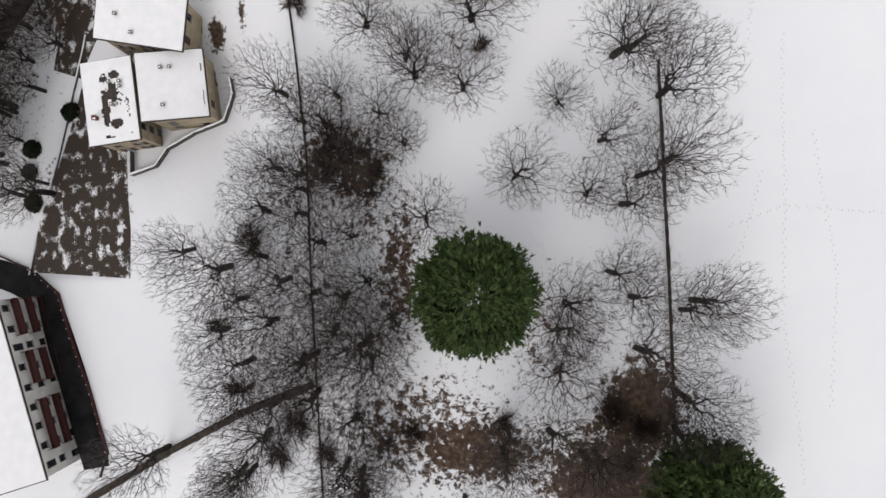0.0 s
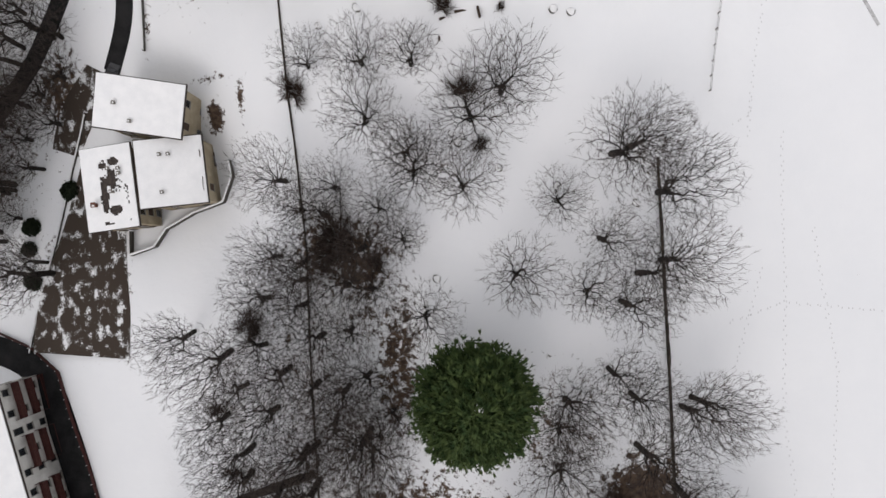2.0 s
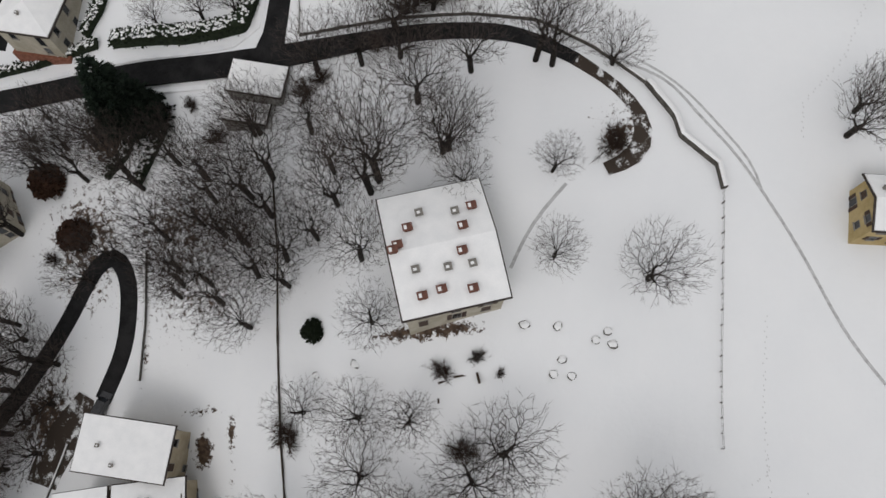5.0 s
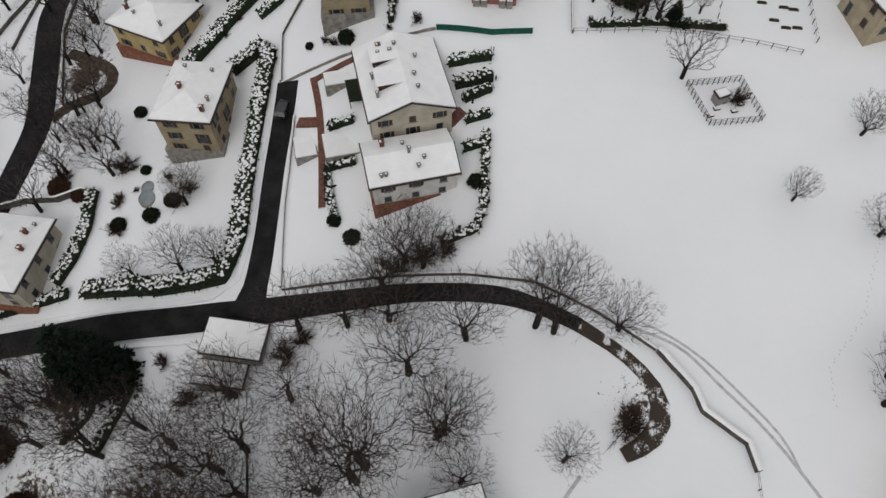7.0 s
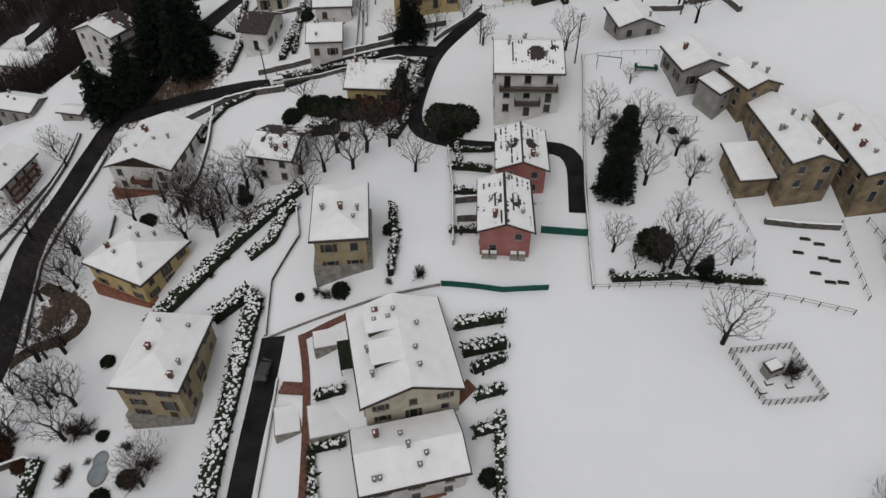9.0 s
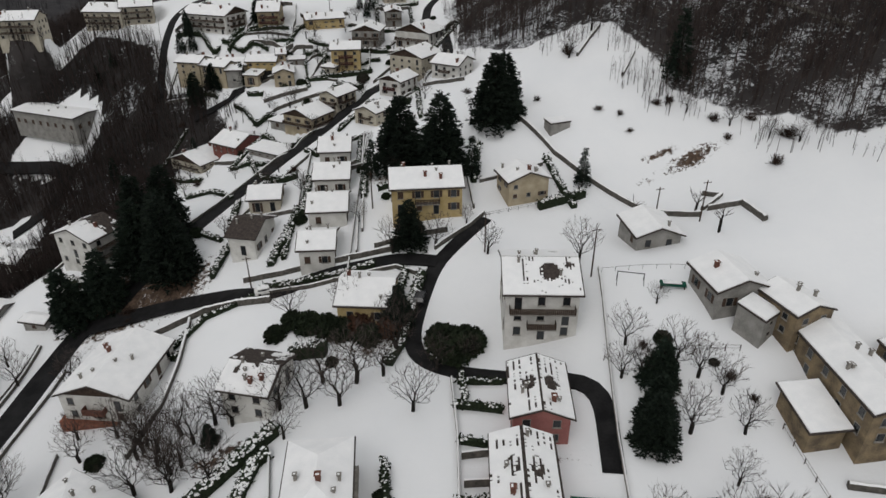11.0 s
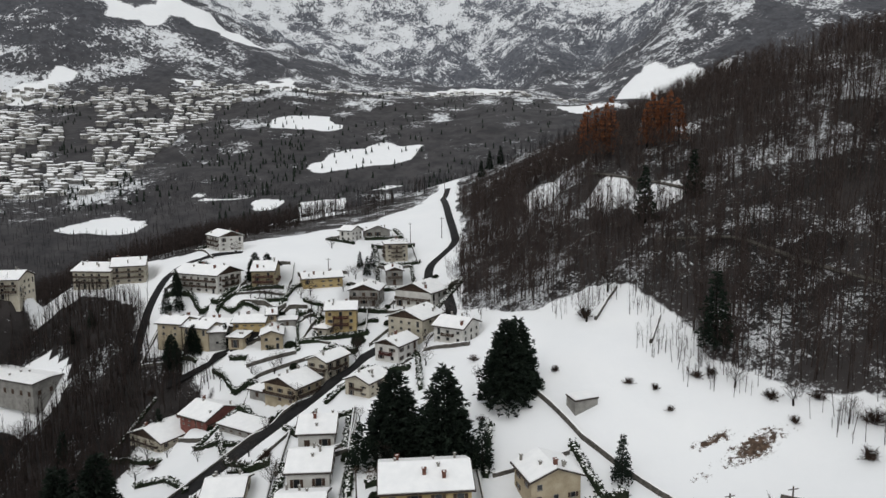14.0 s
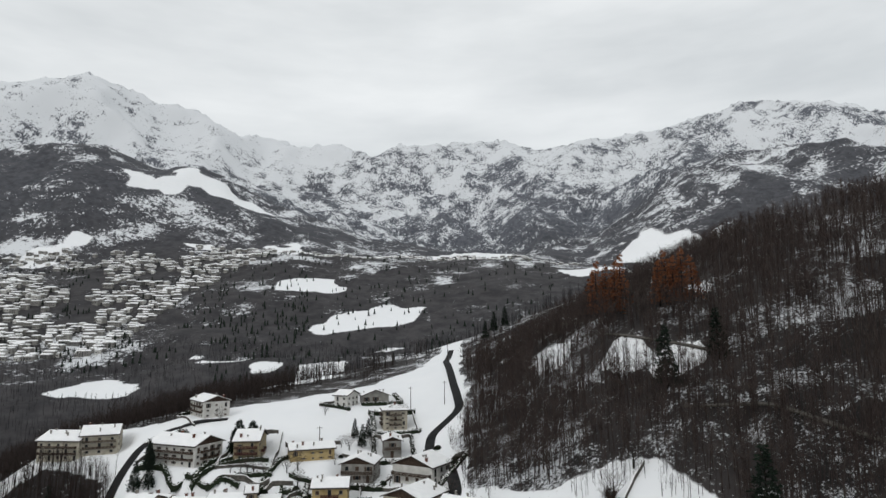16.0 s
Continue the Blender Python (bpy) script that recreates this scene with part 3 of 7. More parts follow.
def window_mesh(w, h):
    """Frame with the pane set back in it, as one shell."""
    def make(bm):
        x, t = w / 2, 0.06
        out_ = [(-x - t, -t), (x + t, -t), (x + t, h + t), (-x - t, h + t)]
        inn = [(-x, 0), (x, 0), (x, h), (-x, h)]
        a = [bm.verts.new((u, 0.04, v)) for u, v in out_]
        b_ = [bm.verts.new((u, -0.06, v)) for u, v in out_]
        c = [bm.verts.new((u, -0.06, v)) for u, v in inn]
        e = [bm.verts.new((u, -0.015, v)) for u, v in inn]
        for i in range(4):
            k = (i + 1) % 4
            for q in ((a[i], a[k], b_[k], b_[i]), (b_[i], b_[k], c[k], c[i]), (c[i], c[k], e[k], e[i])):
                bm.faces.new(q).material_index = 1
        bm.faces.new(e).material_index = 0
    return shared(f"window|{w}{h}", make, [GLASS, STONE])


def shutter_mesh(w, h):
    return shared(f"shutter|{w}{h}", lambda bm: box(bm, -w / 2, w / 2, -0.03, 0.03, 0, h), [SHUTTER])


def sill_mesh(w):
    return shared(f"sill|{w}", lambda bm: box(bm, -w / 2 - 0.14, w / 2 + 0.14, -0.16, 0.0, -0.16, -0.085), [STONE])


def put_window(parent, m_, w, h, shut, door=False):
    ob = piece("door" if door else "window", window_mesh(w, h), parent, m_)
    if not door:
        piece("sill", sill_mesh(w), ob, pose(0, 0, 0))
    if shut == "open":
        for s in (-1, 1):
            piece("shutter", shutter_mesh(w / 2, h), ob, pose(s * (w * 0.75 + 0.1), -0.05, 0))
    if shut == "shut":
        piece("shutter", shutter_mesh(w, h), ob, pose(0, -0.075, 0))
    return ob


def chimney_mesh(kind):
    def make(bm):
        w = 0.55 if kind == "brick" else 0.35
        box(bm, -w / 2, w / 2, -w / 2, w / 2, -0.6, 0.9, 0)
        box(bm, -w / 2 - 0.1, w / 2 + 0.1, -w / 2 - 0.1, w / 2 + 0.1, 0.9, 0.98, 0)
        box(bm, -w / 2 + 0.02, -0.04 if kind == "brick" else w / 2 - 0.1, -w / 2 + 0.06, w / 2 - 0.1, 0.98, 1.04, 1)
    return shared(f"chimney|{kind}", make, [PAVER if kind == "brick" else STONE, ROOF_SNOW])


def roof_shape(roof, w, d, h, rise):
    """Slopes of a roof, each as corners in order, over a plan w by d with its eaves at h."""
    x, y, t = w / 2, d / 2, h + rise
    if roof == "gx":
        return [[(-x, -y, h), (x, -y, h), (x, 0, t), (-x, 0, t)], [(x, y, h), (-x, y, h), (-x, 0, t), (x, 0, t)]]
    if roof == "gy":
        return [[(x, -y, h), (x, y, h), (0, y, t), (0, -y, t)], [(-x, y, h), (-x, -y, h), (0, -y, t), (0, y, t)]]
    if roof == "shed":
        return [[(-x, -y, h), (x, -y, h), (x, y, t), (-x, y, t)]]
    if roof == "shedx":
        return [[(-x, -y, h), (x, -y, t), (x, y, t), (-x, y, h)]]
    k = max(0.0, x - y) if x >= y else 0.0
    j = max(0.0, y - x) if y > x else 0.0
    a, b = (-k, -j, t), (k, j, t)
    if x >= y:
        return [[(-x, -y, h), (x, -y, h), b, a], [(x, y, h), (-x, y, h), a, b], [(x, -y, h), (x, y, h), b], [(-x, y, h), (-x, -y, h), a]]
    return [[(-x, -y, h), (x, -y, h), a], [(x, y, h), (-x, y, h), b], [(x, -y, h), (x, y, h), b, a], [(-x, y, h), (-x, -y, h), a, b]]


def roof_height(roof, w, d, h, rise, px, py):
    x, y = w / 2, d / 2
    if roof == "gx":
        return h + rise * (1 - abs(py) / y)
    if roof == "gy":
        return h + rise * (1 - abs(px) / x)
    if roof == "shed":
        return h + rise * (py + y) / (2 * y)
    if roof == "shedx":
        return h + rise * (px + x) / (2 * x)
    m = min(x, y)
    return h + rise * min((x - abs(px)) / m, (y - abs(py)) / m, 1)


def house(x, y, turn, w, d, h, roof="gx", rise=None, colour="white", storeys=2, label="", chimneys=3, windows="open", balcony=(), z=None,
          over=0.6, category="house", name="house", sides="fblr", bare=0.0, seed=0, group="", pots=2, dark_gable=False, rail=None, patch=None, plinth=None, bricks=0.35, stacks=()):
    """A house with its roof plan w by d; eaves h above the ground; front is its own -y side."""
    rnd = random.Random(seed * 7 + 1)
    rise = rise if rise is not None else (0.19 * (w if roof in ("gy", "shedx") else d if roof in ("gx", "shed") else min(w, d)))
    base = float(ground_z(x, y)) if z is None else z
    ho = thing(name, x, y, base, turn, label, category, group)
    iw, idp = w / 2 - over, d / 2 - over
    drop = 4.0

    def walls(bm):
        o = [(-iw, -idp), (iw, -idp), (iw, idp), (-iw, idp)]
        prism(bm, o, -drop, [roof_height(roof, w, d, h, rise, *c) - 0.22 for c in o])
        if roof == "gy":
            for s in (-1, 1):
                vs = [bm.verts.new((-iw, s * idp, roof_height(roof, w, d, h, rise, -iw, 0) - 0.22)), bm.verts.new((iw, s * idp, roof_height(roof, w, d, h, rise, iw, 0) - 0.22)),
                      bm.verts.new((0, s * idp, h + rise - 0.2))]
                e = [bm.verts.new((v.co.x, v.co.y - s * 0.3, v.co.z)) for v in vs]
                for f in (vs, e[::-1], (vs[0], e[0], e[1], vs[1]), (vs[1], e[1], e[2], vs[2]), (vs[2], e[2], e[0], vs[0])):
                    bm.faces.new(f).material_index = 1 if dark_gable else 0
        if roof == "gx":
            for s in (-1, 1):
                vs = [bm.verts.new((s * iw, -idp, roof_height(roof, w, d, h, rise, 0, -idp) - 0.22)), bm.verts.new((s * iw, idp, roof_height(roof, w, d, h, rise, 0, idp) - 0.22)),
                      bm.verts.new((s * iw, 0, h + rise - 0.2))]
                e = [bm.verts.new((v.co.x - s * 0.3, v.co.y, v.co.z)) for v in vs]
                for f in (vs, e[::-1], (vs[0], e[0], e[1], vs[1]), (vs[1], e[1], e[2], vs[2]), (vs[2], e[2], e[0], vs[0])):
                    bm.faces.new(f).material_index = 1 if dark_gable else 0
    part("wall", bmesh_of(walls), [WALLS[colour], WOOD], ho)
    if plinth:
        mg, ph, pm_ = plinth
        part("plinth", bmesh_of(lambda bm: box(bm, -iw - mg, iw + mg, -idp - mg, idp + mg, -drop, ph)), pm_, ho)
    slopes = roof_shape(roof, w, d, h, rise)
    rf = part("roof", bmesh_of(lambda bm: [slab(bm, s, 0.22) for s in slopes]), TILE, ho)

    def snow(bm):
        for s in slopes:
            mx, my = sum(v[0] for v in s) / len(s), sum(v[1] for v in s) / len(s)
            pts = []
            for v in s:
                k = 0.16
                vx = v[0] - (k if v[0] > mx else -k) * (abs(abs(v[0]) - w / 2) < 1e-3)
                vy = v[1] - (k if v[1] > my else -k) * (abs(abs(v[1]) - d / 2) < 1e-3)
                pts.append((vx, vy, roof_height(roof, w, d, h, rise, vx, vy) + 0.15))
            slab(bm, pts, 0.145)
    def broken(bm):
        cell = 0.25
        for s in slopes:
            xs, ys = [v[0] for v in s], [v[1] for v in s]
            for i in range(int((max(xs) - min(xs) - 0.2) / cell)):
                for j in range(int((max(ys) - min(ys) - 0.2) / cell)):
                    cx_, cy_ = min(xs) + 0.1 + (i + 0.5) * cell, min(ys) + 0.1 + (j + 0.5) * cell
                    if patch(cx_ / w, cy_ / d, i, j) + 0.1 * rnd.uniform(-1, 1) + 0.32 * float(wave(cx_ * 1.0 + 31 * seed, cy_, 1.3, 7)) > 0.5:
                        continue
                    e = cell / 2
                    slab(bm, [(u, q, roof_height(roof, w, d, h, rise, u, q) + 0.15) for u, q in ((cx_ - e, cy_ - e), (cx_ + e, cy_ - e), (cx_ + e, cy_ + e), (cx_ - e, cy_ + e))], 0.145)
        bmesh.ops.remove_doubles(bm, verts=bm.verts, dist=0.01)
    if patch:
        tagged(part("roof_snow", bmesh_of(broken), ROOF_SNOW, rf, "melting snow with tiles showing through"), kind="stuff")
    else:
        part("roof_snow", bmesh_of(snow), ROOF_SNOW, rf, "even fresh snow")
    # chimneys, and small vent pots poking through the snow
    for k in range(chimneys + pots):
        px, py = rnd.uniform(-0.36, 0.36) * w, rnd.uniform(-0.36, 0.36) * d
        m_ = pose(px, py, roof_height(roof, w, d, h, rise, px, py) + (0.1 if k < chimneys else -0.35), 0, 0, rnd.choice((0, 90)))
        piece("chimney" if k < chimneys else "vent_pot", chimney_mesh("brick" if k < chimneys and rnd.random() < bricks else "stone"), ho, m_)
    for wx, wy, kind in stacks:
        ca_, sa_ = math.cos(math.radians(turn)), math.sin(math.radians(turn))
        px, py = (wx - x) * ca_ + (wy - y) * sa_, -(wx - x) * sa_ + (wy - y) * ca_
        ck = piece("chimney" if kind == "brick" else "vent_pot", chimney_mesh(kind), ho, pose(px, py, roof_height(roof, w, d, h, rise, px, py) + (0.05 if kind == "brick" else -0.3)))
        ck.scale = (1.5, 1.2, 0.8) if kind == "brick" else (1.6, 1.6, 1)
    # windows by storey on the faces that are seen
    fh = (h - 0.3) / storeys
    sk = min(1.0, fh / 2.5)
    ww = 1.0 * sk
    for face in sides:
        length = 2 * (iw if face in "fb" else idp)
        n = max(1, int(length / (3.1 * (0.4 + 0.6 * sk))))
        for st in range(storeys):
            for k in range(n):
                if rnd.random() < 0.08:
                    continue
                a = (k + 0.5) / n * length - length / 2 + rnd.uniform(-0.15, 0.15)
                tall = rnd.random() < 0.2
                wz = st * fh + (0.95 if not tall else 0.1) * sk
                m_ = {"f": pose(a, -idp, wz), "b": pose(a, idp, wz, 0, 0, 180), "r": pose(iw, a, wz, 0, 0, 90), "l": pose(-iw, a, wz, 0, 0, -90)}[face]
                put_window(ho, m_, ww, min(2.1 * sk, fh - 0.3) if tall else min(1.35 * sk, max(fh - 1.2, 0.55 * sk)), rnd.choice(("open", "open", "shut", "none")) if windows == "open" else windows, tall)
    for face, st, frac, *shift in balcony:
        length = (frac if shift else 2 * (iw if face in "fb" else idp) * frac) / sk
        side_ = shift[0] if shift else 0.0

        def bal(bm, length=length):
            box(bm, -length / 2, length / 2, -1.25, 0, -0.16, 0)
            box(bm, -length / 2, length / 2, -1.25, -1.17, 0.92, 1.0, 1)
            for q in range(int(length / 0.28) + 1):
                xx = min(-length / 2 + 0.28 * q, length / 2 - 0.2)
                box(bm, xx, xx + 0.2, -1.24, -1.19, 0.06, 0.92, 1)
            for s in (-1, 1):
                xx = s * length / 2
                box(bm, min(xx, xx - s * 0.06), max(xx, xx - s * 0.06), -1.25, 0, 0.0, 1.0, 1)
        bb = part("balcony", bmesh_of(bal), [rail or STONE, rail or WOOD], ho, "dark red boarded balcony with pale slabs" if rail else "dark timber balcony with a slatted railing")
        off = {"f": pose(side_, -idp, st * fh), "b": pose(side_, idp, st * fh, 0, 0, 180), "r": pose(iw, side_, st * fh, 0, 0, 90), "l": pose(-iw, side_, st * fh, 0, 0, -90)}[face]
        bb.matrix_basis = off @ Matrix.Scale(sk, 4)
    return ho


# ---- trees ----
def branch_tree(seed, height, radius, count=800, low=0.2, tip=0.0135, flat=0.42, twigs=3, bend=0.4, stiff=0.9):
    """A bare crown grown tip by tip from a trunk: (limb vertices and faces, twig vertices and faces)."""
    rnd = np.random.RandomState(seed)
    limbs, fine = ([], []), ([], [])
    lean = rnd.normal(0, 0.05, 2)
    fork = height * low
    nodes = [np.array([lean[0] * z, lean[1] * z, z]) for z in np.linspace(-0.4, fork, 5)]
    parent = [-1, 0, 1, 2, 3]
    top = nodes[-1]
    # a lumpy crown, fuller towards its rim
    lobes = rnd.normal(0, 1, (7, 3))
    lobes /= np.linalg.norm(lobes, axis=1)[:, None]
    d = rnd.normal(0, 1, (count, 3))
    d /= np.linalg.norm(d, axis=1)[:, None]
    lump = 0.80 + 0.26 * np.max(d @ lobes.T, axis=1)
    q = rnd.uniform(0.02, 1, count) ** 0.42 * lump
    middle = height * (1 - flat)
    pts = np.c_[d[:, 0] * q * radius, d[:, 1] * q * radius, middle + d[:, 2] * q * height * flat]
    pts[:, :2] *= (0.35 + 0.65 * np.clip((pts[:, 2] - fork) / (middle - fork), 0, 1))[:, None]
    pts = pts[pts[:, 2] > fork + 0.2]
    pts = pts[np.argsort(np.linalg.norm(pts - top, axis=1))]
    at = np.zeros((len(pts) + 5, 3))
    at[:5] = nodes
    path = np.zeros(len(pts) + 5)
    path[:4] = 50.0
    way = np.zeros_like(at)
    for i, p in enumerate(pts):
        k = i + 5
        cost = np.linalg.norm(at[:k] - p, axis=1) + bend * path[:k] + 0.8 * np.maximum(at[:k, 2] - p[2], 0)
        j = int(np.argmin(cost))
        parent.append(j)
        step = np.linalg.norm(p - at[j])
        way[k] = p - at[j] + way[j] * step * stiff
        way[k] /= np.linalg.norm(way[k]) + 1e-9
        at[k] = at[j] + way[k] * step
        path[k] = path[j] + np.linalg.norm(at[k] - at[j]) if j > 4 else np.linalg.norm(at[k] - top)
    n = len(at)
    area = np.zeros(n)
    for k in range(n - 1, -1, -1):
        if area[k] == 0:
            area[k] = tip ** 2.05
        if parent[k] >= 0:
            area[parent[k]] += area[k]
    rad = area ** (1 / 2.05)
    rad[:5] *= 1.35
    rad = np.where(rad > 0.08, rad * 1.25, rad)
    tips = np.ones(n, bool)
    tips[[j for j in parent if j >= 0]] = False

    def tube(a, b, ra, rb, sides):
        v, f = limbs if ra > 0.03 else fine
        u = b - a
        u = u / (np.linalg.norm(u) + 1e-9)
        s = np.cross(u, (0.31, 0.52, 0.79))
        s /= np.linalg.norm(s) + 1e-9
        w_ = np.cross(u, s)
        k = len(v)
        for c, r in ((a, ra), (b, rb)):
            for i in range(sides):
                g = 2 * math.pi * i / sides
                v.append(c + (s * math.cos(g) + w_ * math.sin(g)) * r)
        f.extend((k + i, k + (i + 1) % sides, k + sides + (i + 1) % sides, k + sides + i) for i in range(sides))

    def blade(a, b, ra, rb):
        v, f = fine
        s = np.cross(b - a, rnd.normal(0, 1, 3))
        s = s / (np.linalg.norm(s) + 1e-9)
        k = len(v)
        v.extend([a - s * ra, a + s * ra, b + s * rb, b - s * rb])
        f.append((k, k + 1, k + 2, k + 3))

    def twig(a, b, r):
        v, f = fine
        s = np.cross(b - a, rnd.normal(0, 1, 3))
        s = s / (np.linalg.norm(s) + 1e-9) * r
        k = len(v)
        v.extend([a - s, a + s, b])
        f.append((k, k + 1, k + 2))
    for k in range(1, n):
        j = parent[k]
        ra = min(rad[j], rad[k] * 1.25) if j > 3 else rad[j]
        if ra > 0.024:
            tube(at[j], at[k], ra, rad[k], 6 if ra > 0.1 else 3)
        else:
            blade(at[j], at[k], ra * 1.15, rad[k] * 1.15)
        u = at[k] - at[j]
        u = u / (np.linalg.norm(u) + 1e-9)
        for _ in range(twigs + 1 if tips[k] else 1 if rad[k] < 0.04 else 0):
            e = u * 1.1 + rnd.normal(0, 0.36, 3) + np.array([0, 0, 0.15])
            twig(at[k], at[k] + e / np.linalg.norm(e) * rnd.uniform(0.6, 1.4), tip * 1.15)
    return limbs, fine


def tree_master(name, seed, height, radius, twigs=None, label="", **kw):
    o = branch_tree(seed, height, radius, **kw)
    ob = new(name)
    tagged(ob, label, "tree")
    mesh_part("trunk", *o[0], BARK, ob)
    mesh_part("crown", *o[1], twigs or TWIG, ob)
    return ob


def needle_tree(seed, height, radius, tiers, bottom=0.12, sharp=1.0, per=26, droop=0.25, tuft=1.0, rounded=False):
    """Boughs that sag from the trunk, each set with small ragged needle sprays."""
    rnd = np.random.RandomState(seed)
    v, f = [], []

    def spray(p, c, s, size):
        for _ in range(4):
            a = rnd.normal(0, 0.6, 3)
            d = np.array([c + a[0], s + a[1], 0.15 + a[2] * 0.6])
            d /= np.linalg.norm(d)
            w_ = np.cross(d, rnd.normal(0, 1, 3))
            w_ = w_ / (np.linalg.norm(w_) + 1e-9) * size * 0.19
            b = len(v)
            v.extend([p - d * size * 0.3, p + w_ + d * size * 0.25, p + d * size, p - w_ + d * size * 0.25])
            f.append((b, b + 1, b + 2, b + 3))
    lobes = rnd.normal(0, 1, (75, 3))
    lobes[:, 2] = abs(lobes[:, 2]) - 0.25
    lobes /= np.linalg.norm(lobes, axis=1)[:, None]
    lobes = np.c_[lobes[:, :2] * radius * rnd.uniform(0.78, 1.08, (75, 1)), height * (bottom + (1 - bottom) * (0.36 + 0.62 * lobes[:, 2]))]
    lobes[:3] = [(0.0, 0.0, height * (bottom + (1 - bottom) * 0.97)), (0.9, 0.5, height * (bottom + (1 - bottom) * 0.95)), (-0.8, -0.4, height * (bottom + (1 - bottom) * 0.96))]

    def gathered(p):
        c = lobes[int(np.argmin(((lobes - p) ** 2).sum(1)))]
        return c + (p - c) * 0.84
    if rounded:
        for _ in range(per * 5):
            q, a = radius * 0.62 * math.sqrt(rnd.rand()), rnd.uniform(0, 2 * math.pi)
            p = np.array([q * math.cos(a), q * math.sin(a), height * (bottom + (1 - bottom) * (0.36 + 0.62 * math.sqrt(1 - (q / radius) ** 2))) + rnd.normal(0, 0.25)])
            spray(gathered(p), math.cos(a) * 0.6, math.sin(a) * 0.6, tuft * rnd.uniform(0.5, 0.95) * (0.55 + 0.12 * radius))
    for i in range(tiers):
        k = (i + rnd.uniform(0.1, 0.9)) / tiers
        z = height * (bottom + (1 - bottom) * k)
        if rounded:
            r = radius * math.sqrt(max(0.03, 1 - ((k - 0.38) / 0.64) ** 2))
        else:
            r = radius * ((1 - k) ** sharp) + 0.12
        n = max(4, int(per * (0.25 + 0.75 * r / radius) * rnd.uniform(0.8, 1.2)))
        for j in range(n):
            a = rnd.uniform(0, 2 * math.pi)
            rr = r * rnd.choice((rnd.uniform(0.55, 0.95), rnd.uniform(0.85, 1.18)))
            c, s = math.cos(a), math.sin(a)
            lift = rnd.normal(0, 0.12) * rr
            m = max(2, int(rr / 0.55))
            for q in range(m):
                g = 1 - (q / m) ** 1.3 * 0.8
                p = np.array([c * rr * g, s * rr * g, z - droop * rr * g * g + lift * g]) + rnd.normal(0, 0.1 + 0.03 * radius, 3)
                spray(gathered(p) if rounded else p, c, s, tuft * rnd.uniform(0.4, 0.85) * (0.55 + 0.12 * radius))
    return v, f


def needle_master(name, seed, height, radius, tiers, mat, label, **kw):
    ob = tagged(new(name), label, "tree")
    bm = bmesh.new()
    bmesh.ops.create_cone(bm, cap_ends=True, segments=7, radius1=height * 0.018 + 0.08, radius2=0.03, depth=height * 0.96, matrix=pose(0, 0, height * 0.46))
    part("trunk", bm, BARK, ob)
    mesh_part("crown", *needle_tree(seed, height, radius, tiers, **kw), mat, ob)
    return ob


def shrub_shape(seed, radius, height, n=240, leaf=0.22):
    """Many small leaf clumps on a rough mound."""
    rnd = np.random.RandomState(seed)
    v, f = [], []
    for _ in range(n):
        d = rnd.normal(0, 1, 3)
        d /= np.linalg.norm(d)
        d[2] = abs(d[2])
        r = rnd.uniform(0.65, 1.08)
        p = np.array([d[0] * radius * r, d[1] * radius * r, d[2] * height * r])
        s = leaf * rnd.uniform(0.6, 1.5)
        b = len(v)
        for _k in range(3):
            a = rnd.normal(0, 1, 3)
            c = rnd.normal(0, 1, 3)
            a /= np.linalg.norm(a)
            c /= np.linalg.norm(c)
            k = len(v)
            v.extend([p - a * s, p + c * s * 0.7, p + a * s, p - c * s * 0.7])
            f.append((k, k + 1, k + 2, k + 3))
    # a dark core keeps the mound closed
    k = len(v)
    rings, segs = 5, 9
    for i in range(rings):
        e = math.pi / 2 * i / (rings - 0.5)
        for j in range(segs):
            a = 2 * math.pi * j / segs
            w_ = 0.78 * (1 + 0.12 * math.sin(3 * a + i + seed))
            v.append(np.array([math.cos(a) * math.cos(e) * radius * w_, math.sin(a) * math.cos(e) * radius * w_, math.sin(e) * height * 0.85]))
    for i in range(rings - 1):
        f.extend((k + i * segs + j, k + i * segs + (j + 1) % segs, k + (i + 1) * segs + (j + 1) % segs, k + (i + 1) * segs + j) for j in range(segs))
    f.append(tuple(k + (rings - 1) * segs + j for j in range(segs)))
    return v, f


def put(master, x, y, size=1.0, turn=None, sink=0.0, group="", label=""):
    """A copy of a plant on the ground."""
    rnd = random.Random(int(x * 13 + y * 7))
    a = turn if turn is not None else rnd.uniform(0, 360)
    o = copy_thing(master, pose(x, y, float(ground_z(x, y)) - sink, rnd.uniform(-3, 3), rnd.uniform(-3, 3), a))
    o.scale = (size, size, size * rnd.uniform(0.92, 1.08))
    return tagged(o, label=label, group=group)


# ---- roads, paths, walls and hedges ----
LANES = []


def road(name, pts, width, label, mat=ASPHALT, lift=0.06):
    LANES.append((np.array(pts, float), np.max(width) / 2))
    v, f = ribbon(pts, width, lift)
    ob = mesh_part(name, v, f, mat)
    return tagged(ob, label, "road", kind="structure")


